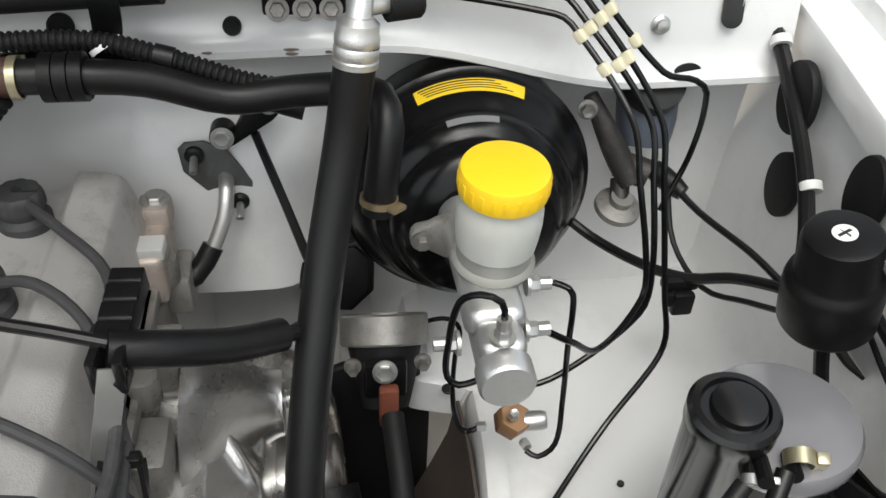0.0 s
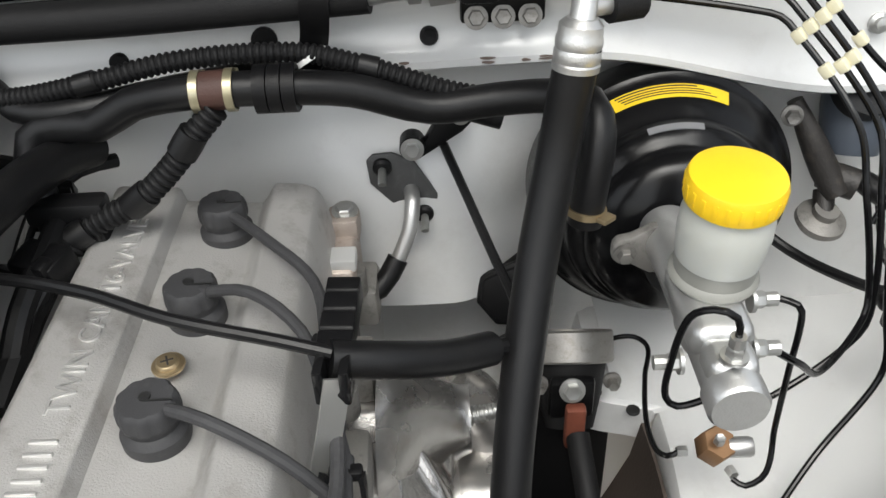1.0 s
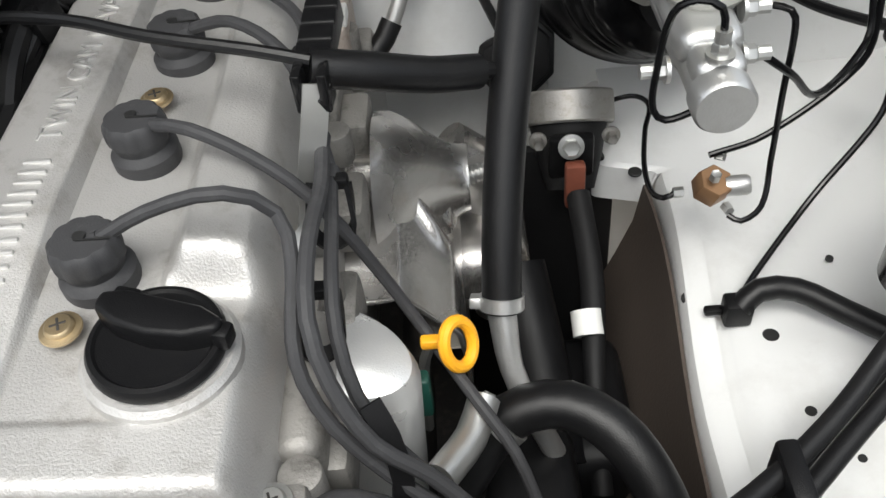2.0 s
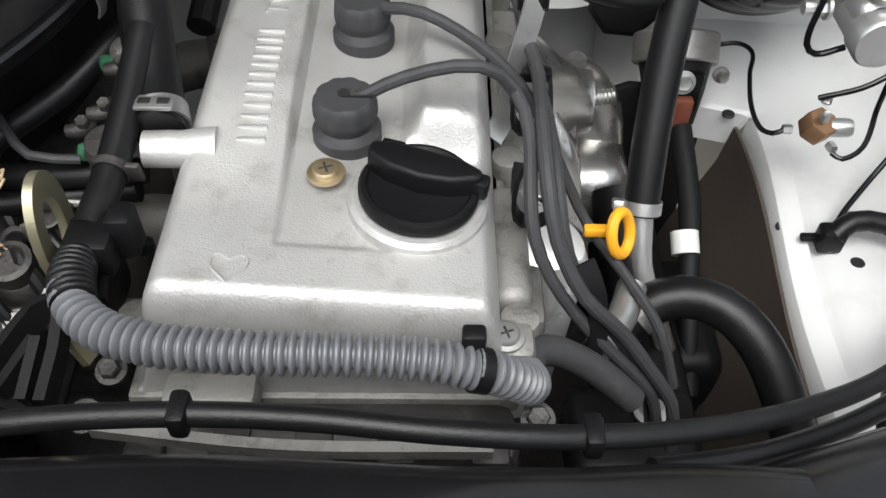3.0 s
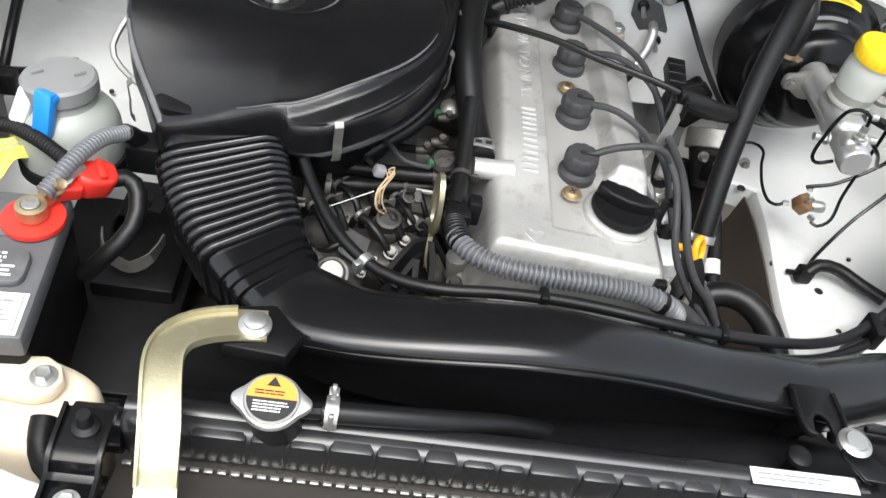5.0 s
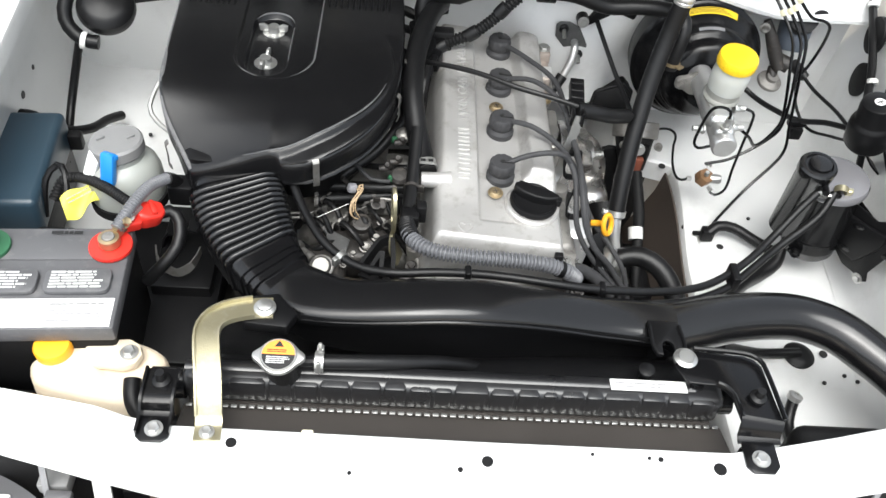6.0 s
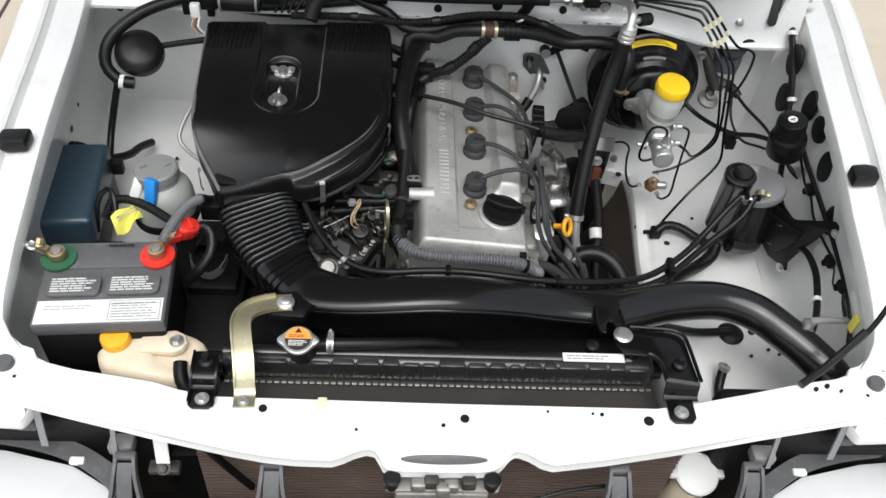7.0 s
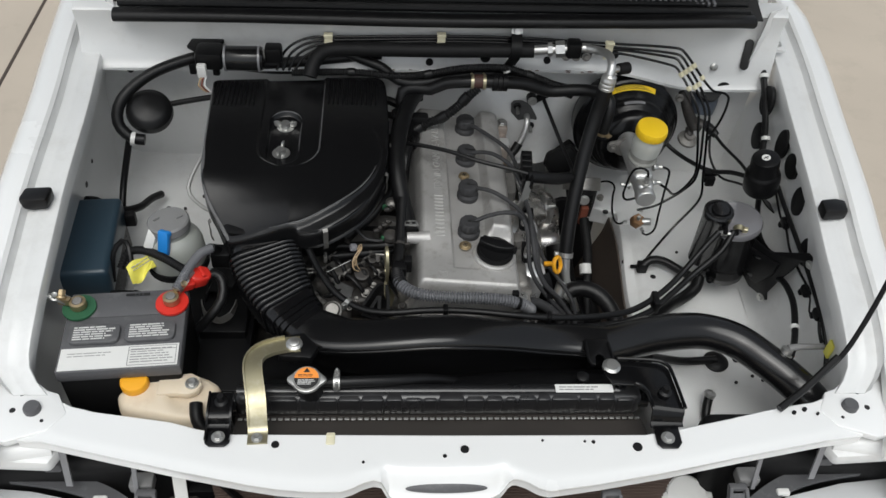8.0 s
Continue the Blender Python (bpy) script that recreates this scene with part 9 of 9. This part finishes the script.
    part("conduit", tube(B(), [(-0.087, 0.345, 0.945), (-0.083, 0.324, 0.946), (-0.066, 0.306, 0.946), (-0.040, 0.2965, 0.946), (-0.010, 0.2928, 0.946), (0.020, 0.2912, 0.946), (0.050, 0.2915, 0.945), (0.080, 0.292, 0.942), (0.110, 0.2915, 0.937), (0.135, 0.2945, 0.923), (0.150, 0.303, 0.902), (0.152, 0.325, 0.878)], 0.0092, 18, ridge=0.0019, pitch=0.0052), CONDUIT, g)
    bm = B()
    lathe(bm, [(0.0095, -0.004), (0.0118, -0.004), (0.0118, 0.004), (0.0095, 0.004), (0.0095, -0.004)], aim((0.122, 0.2925, 0.931), (1, 0.1, -0.4)), 20)
    box(bm, (0.119, 0.303, 0.941), (0.012, 0.010, 0.016), 0.002)
    part("tie", bm, BLACK, g)
    # hoses low at the engine's front right
    f = thing("front_lead", (0.165, 0.335, 0.86), "grey rubber elbow hose at the conduit's end", "hose")
    part("elbow", tube(B(), [(0.150, 0.325, 0.872), (0.158, 0.345, 0.870), (0.175, 0.352, 0.862), (0.200, 0.350, 0.845), (0.225, 0.345, 0.82)], 0.0095, 12), GREY, f)
    bm = B()
    strip(bm, [(0.188, 0.386, 0.905), (0.196, 0.376, 0.888), (0.200, 0.366, 0.862), (0.198, 0.360, 0.845)], 0.012, 0.003, (1, 0.3, 0))
    part("tie", bm, BLACK, f, "black plastic tie")
    # dark casings that fill the bay below
    k = thing("gearbox_side", (-0.20, 0.55, 0.35), "oily dark casings below the intake side", "engine casing")
    for name, c, size in (("casing", (-0.20, 0.55, 0.50), (0.36, 0.62, 0.30)), ("pump", (-0.30, 0.30, 0.62), (0.16, 0.24, 0.22)), ("starter", (-0.25, 0.62, 0.70), (0.12, 0.18, 0.10))):
        bm = B()
        box(bm, c, size, 0.03, Matrix(), 3)
        part(name, bm, GRIME, k)
    for y in (0.36, 0.44, 0.52, 0.60, 0.68):
        bm = B()
        box(bm, (-0.20, y, 0.655), (0.30, 0.014, 0.022), 0.004)
        part("casing_rib", bm, GRIME, k)
    bm = B()
    sheet(bm, lambda u, v: Vector((u, v, 0.33 + 0.02 * math.sin(9 * u) * math.sin(7 * v))), span(-0.66, 0.66, 20), span(-0.02, 0.86, 14), 0.004)
    solid("undertray", bm, GRIME, "dark dirty undertray below the engine", "undertray", kind="structure")


intake_side()


# ---- nose of the truck in front of the support ----
def nose():
    c = thing("condenser", (0.0, -0.01, 0.55), "brown finned air conditioning condenser behind the grille", "condenser")
    bm = B()
    box(bm, (-0.012, 0.006, 0.66), (0.72, 0.012, 0.46), 0.001)
    part("core", bm, FINS, c)
    for i in range(44):
        bm = B()
        box(bm, (-0.012, -0.002, 0.885 - i * 0.0095), (0.72, 0.010, 0.0035), 0.001)
        part("tube", bm, FINS, c)
    l = thing("bonnet_latch", (-0.02, -0.07, 0.85), "greasy bonnet latch below the support panel", "bonnet latch")
    bm = B()
    slab(bm, [(-0.095, -0.085), (0.060, -0.085), (0.066, -0.070), (0.05, -0.062), (-0.085, -0.062), (-0.10, -0.070)], 0.880, 0.886, 0.002)
    box(bm, (-0.018, -0.078, 0.865), (0.13, 0.02, 0.03), 0.004)
    part("plate", bm, DIRTY, l)
    for x in (-0.088, 0.050):
        bm = B()
        lathe(bm, [(0, 0), (0.010, 0), (0.008, 0.014), (0.0122, 0.018), (0.0122, 0.022), (0.009, 0.0245), (0, 0.025)], pose(x, -0.076, 0.884, 0), 20)
        part("buffer", bm, RUBBER, l)
    for k, (x, y) in enumerate(((-0.052, -0.080), (-0.034, -0.077), (-0.006, -0.081), (0.018, -0.078), (-0.018, -0.086))):
        bm = B()
        box(bm, (x, y, 0.893 + 0.004 * (k % 2)), (0.020, 0.014, 0.020), 0.003)
        part("lever", bm, GRIME if k % 2 else DULL, l)
    bm = B()
    box(bm, (-0.03, -0.118, 0.855), (0.05, 0.03, 0.035), 0.004)
    part("hook_plate", bm, LABEL_G, l)
    # Flat grey disc in place of a hole; its grey is the opening's shade.
    bm = B()
    slab(bm, disc_outline(0, 0, 0.060, 0.007, 40), 0.0, 0.0025, 0.001, aim((-0.018, -0.0580, 0.9270), (0, -0.66, 0.75)))
    part("recess_shade_disc", bm, FRAMEGREY, l, "grey oval disc painted as the shaded striker recess")
    solid("latch_cable", tube(B(), [(0.05, -0.088, 0.868), (0.10, -0.09, 0.870), (0.16, -0.075, 0.872), (0.24, -0.06, 0.865)], 0.003, 8), RUBBER, "thin black latch cable along the condenser", "cable")
    # grille stays
    for x, y0, high in ((-0.252, -0.060, 0.905), (0.230, -0.060, 0.905), (-0.468, -0.020, 0.845), (0.455, -0.020, 0.845)):
        s = thing("grille_stay", (x, y0, high), "grey-black moulded stay carrying the grille", "bracket", "grille stays")
        bm = B()
        strip(bm, [(x, y0 - 0.006, high - 0.004), (x, y0 - 0.026, high - 0.020), (x, y0 - 0.060, high - 0.08), (x, y0 - 0.080, high - 0.16)], 0.021, 0.004, (1, 0, 0))
        part("tongue", bm, FRAMEGREY, s)
        for sx in (-1, 1):
            bm = B()
            strip(bm, [(x + sx * 0.0125, y0, high + 0.002), (x + sx * 0.015, y0 - 0.02, high - 0.016), (x + sx * 0.026, y0 - 0.055, high - 0.075), (x + sx * 0.036, y0 - 0.075, high - 0.15)], 0.005, 0.012, (1, 0, 0))
            part("leg", bm, CASEGREY, s)
        bm = B()
        box(bm, (x, y0 + 0.002, high + 0.001), (0.030, 0.012, 0.010), 0.003)
        part("clip", bm, CASEGREY, s)
    # lamps, lamp frames and the dark space behind them
    for s in (-1, 1):
        h = thing("headlamp", (s * 0.56, -0.08, 0.72), "white frosted headlamp in a grey frame", "headlamp", "headlamps")
        bm = B()
        slab(bm, [(s * 0.44, -0.20), (s * 0.475, -0.062), (s * 0.50, -0.036), (s * 0.555, -0.004), (s * 0.66, 0.020), (s * 0.76, 0.03), (s * 0.765, -0.12), (s * 0.66, -0.20), (s * 0.52, -0.235)], 0.66, 0.796, 0.014)
        part("body", bm, LAMPGLASS, h)
        bm = B()
        strip(bm, [(s * 0.470, -0.050, 0.797), (s * 0.50, -0.024, 0.800), (s * 0.555, 0.008, 0.802), (s * 0.62, 0.028, 0.803), (s * 0.70, 0.040, 0.804), (s * 0.78, 0.05, 0.804)], 0.028, 0.008, (0.3 * s, -1, 0))
        part("frame", bm, FRAMEGREY, h, "grey plastic frame")
        bm = B()
        box(bm, (s * 0.548, -0.006, 0.805), (0.022, 0.012, 0.010), 0.003, Matrix())
        part("tab", bm, LABEL_W, h)
        bm = B()
        box(bm, (s * 0.60, 0.075, 0.74), (0.34, 0.10, 0.22), 0.02, Matrix(), 3)
        part("housing", bm, MATT, h)
        bm = B()
        box(bm, (s * 0.480, 0.006, 0.836), (0.036, 0.026, 0.022), 0.004)
        part("block", bm, GREYCAP, h)
        bm = B()
        box(bm, (s * 0.62, 0.036, 0.838), (0.030, 0.020, 0.030), 0.004)
        part("bracket", bm, FRAMEGREY, h)
        bm = B()
        tube(bm, [(s * 0.60, 0.030, 0.905), (s * 0.655, 0.022, 0.905), (s * 0.70, 0.02, 0.90)], 0.022, 16)
        slab(bm, [(s * 0.585, 0.03), (s * 0.60, -0.005), (s * 0.70, 0.0), (s * 0.73, 0.05), (s * 0.62, 0.06)], 0.885, 0.912, 0.008)
        solid("wing_nose", bm, PAINT, "white painted nose of the wing panel", "car body", kind="structure")
        for x0, y0, z0, x1, y1, z1, w, mat in ((0.585, 0.022, 0.93, 0.590, 0.005, 0.83, 0.010, LABEL_G), (0.478, 0.004, 0.925, 0.486, -0.012, 0.83, 0.007, LABEL_G), (0.412, -0.008, 0.925, 0.412, -0.030, 0.850, 0.019, LABEL_W)):
            if s > 0 and w > 0.015:
                continue
            bm = B()
            strip(bm, [(s * x0, y0, z0), (s * (x0 + x1) / 2, (y0 + y1) / 2, (z0 + z1) / 2), (s * x1, y1, z1)], w, 0.003, (1, 0, 0))
            solid("nose_stay", bm, mat, "pale steel stay under the support panel", "bracket", "nose stays")
        if s > 0:
            continue
        bm = B()
        bolt(bm, (s * 0.412, -0.034, 0.842), (0, -0.6, 1), 0.007, 0.008)
        box(bm, (s * 0.412, -0.030, 0.836), (0.044, 0.020, 0.012), 0.003)
        solid("stay_foot", bm, GRIME, "dark bolted foot of the white stay", "bracket", "stay feet")
        bm = B()
        strip(bm, [(s * 0.36, -0.020, 0.90), (s * 0.335, -0.020, 0.84), (s * 0.295, -0.022, 0.76)], 0.006, 0.010, (1, 0, 0.4))
        solid("condenser_stay", bm, BLACK, "black slanting stay beside the condenser", "bracket", "condenser stays")
    # panel that closes the side of the condenser
    bm = B()
    box(bm, (-0.48, 0.05, 0.52), (0.22, 0.02, 0.44), 0.004)
    box(bm, (0.50, 0.13, 0.55), (0.20, 0.02, 0.40), 0.004)
    solid("side_shield", bm, MATT, "dark shield beside the radiator", "car body", kind="structure")
    w = thing("washer_bottle", (0.42, 0.01, 0.60), "yellowed washer bottle with a pale round cap", "washer bottle")
    bm = B()
    tube(bm, [(0.408, 0.020, 0.735), (0.398, 0.015, 0.68), (0.385, 0.02, 0.58)], [0.028, 0.03, 0.034, 0.05], 22)
    part("neck", bm, TAN, w)
    bm = B()
    lathe(bm, [(0, 0), (0.034, 0), (0.036, 0.003), (0.036, 0.010), (0.033, 0.013), (0, 0.014)], aim((0.408, 0.022, 0.738), (0, -0.25, 1)), 40)
    for s in (-1, 1):
        box(bm, (0.408 + s * 0.037, 0.020, 0.745), (0.016, 0.016, 0.010), 0.003)
    part("cap", bm, LABEL_W, w)
    bm = B()
    box(bm, (0, -0.26, 0.60), (1.56, 0.16, 0.20), 0.03, Matrix(), 3)
    solid("bumper", bm, MATT, "dark bumper across the truck's nose", "bumper", kind="structure")
    bm = B()
    box(bm, (0, -0.06, 0.55), (1.36, 0.02, 0.40), 0.004)
    solid("nose_panel", bm, MATT, "dark panel behind the grille", "car body", kind="structure")


nose()
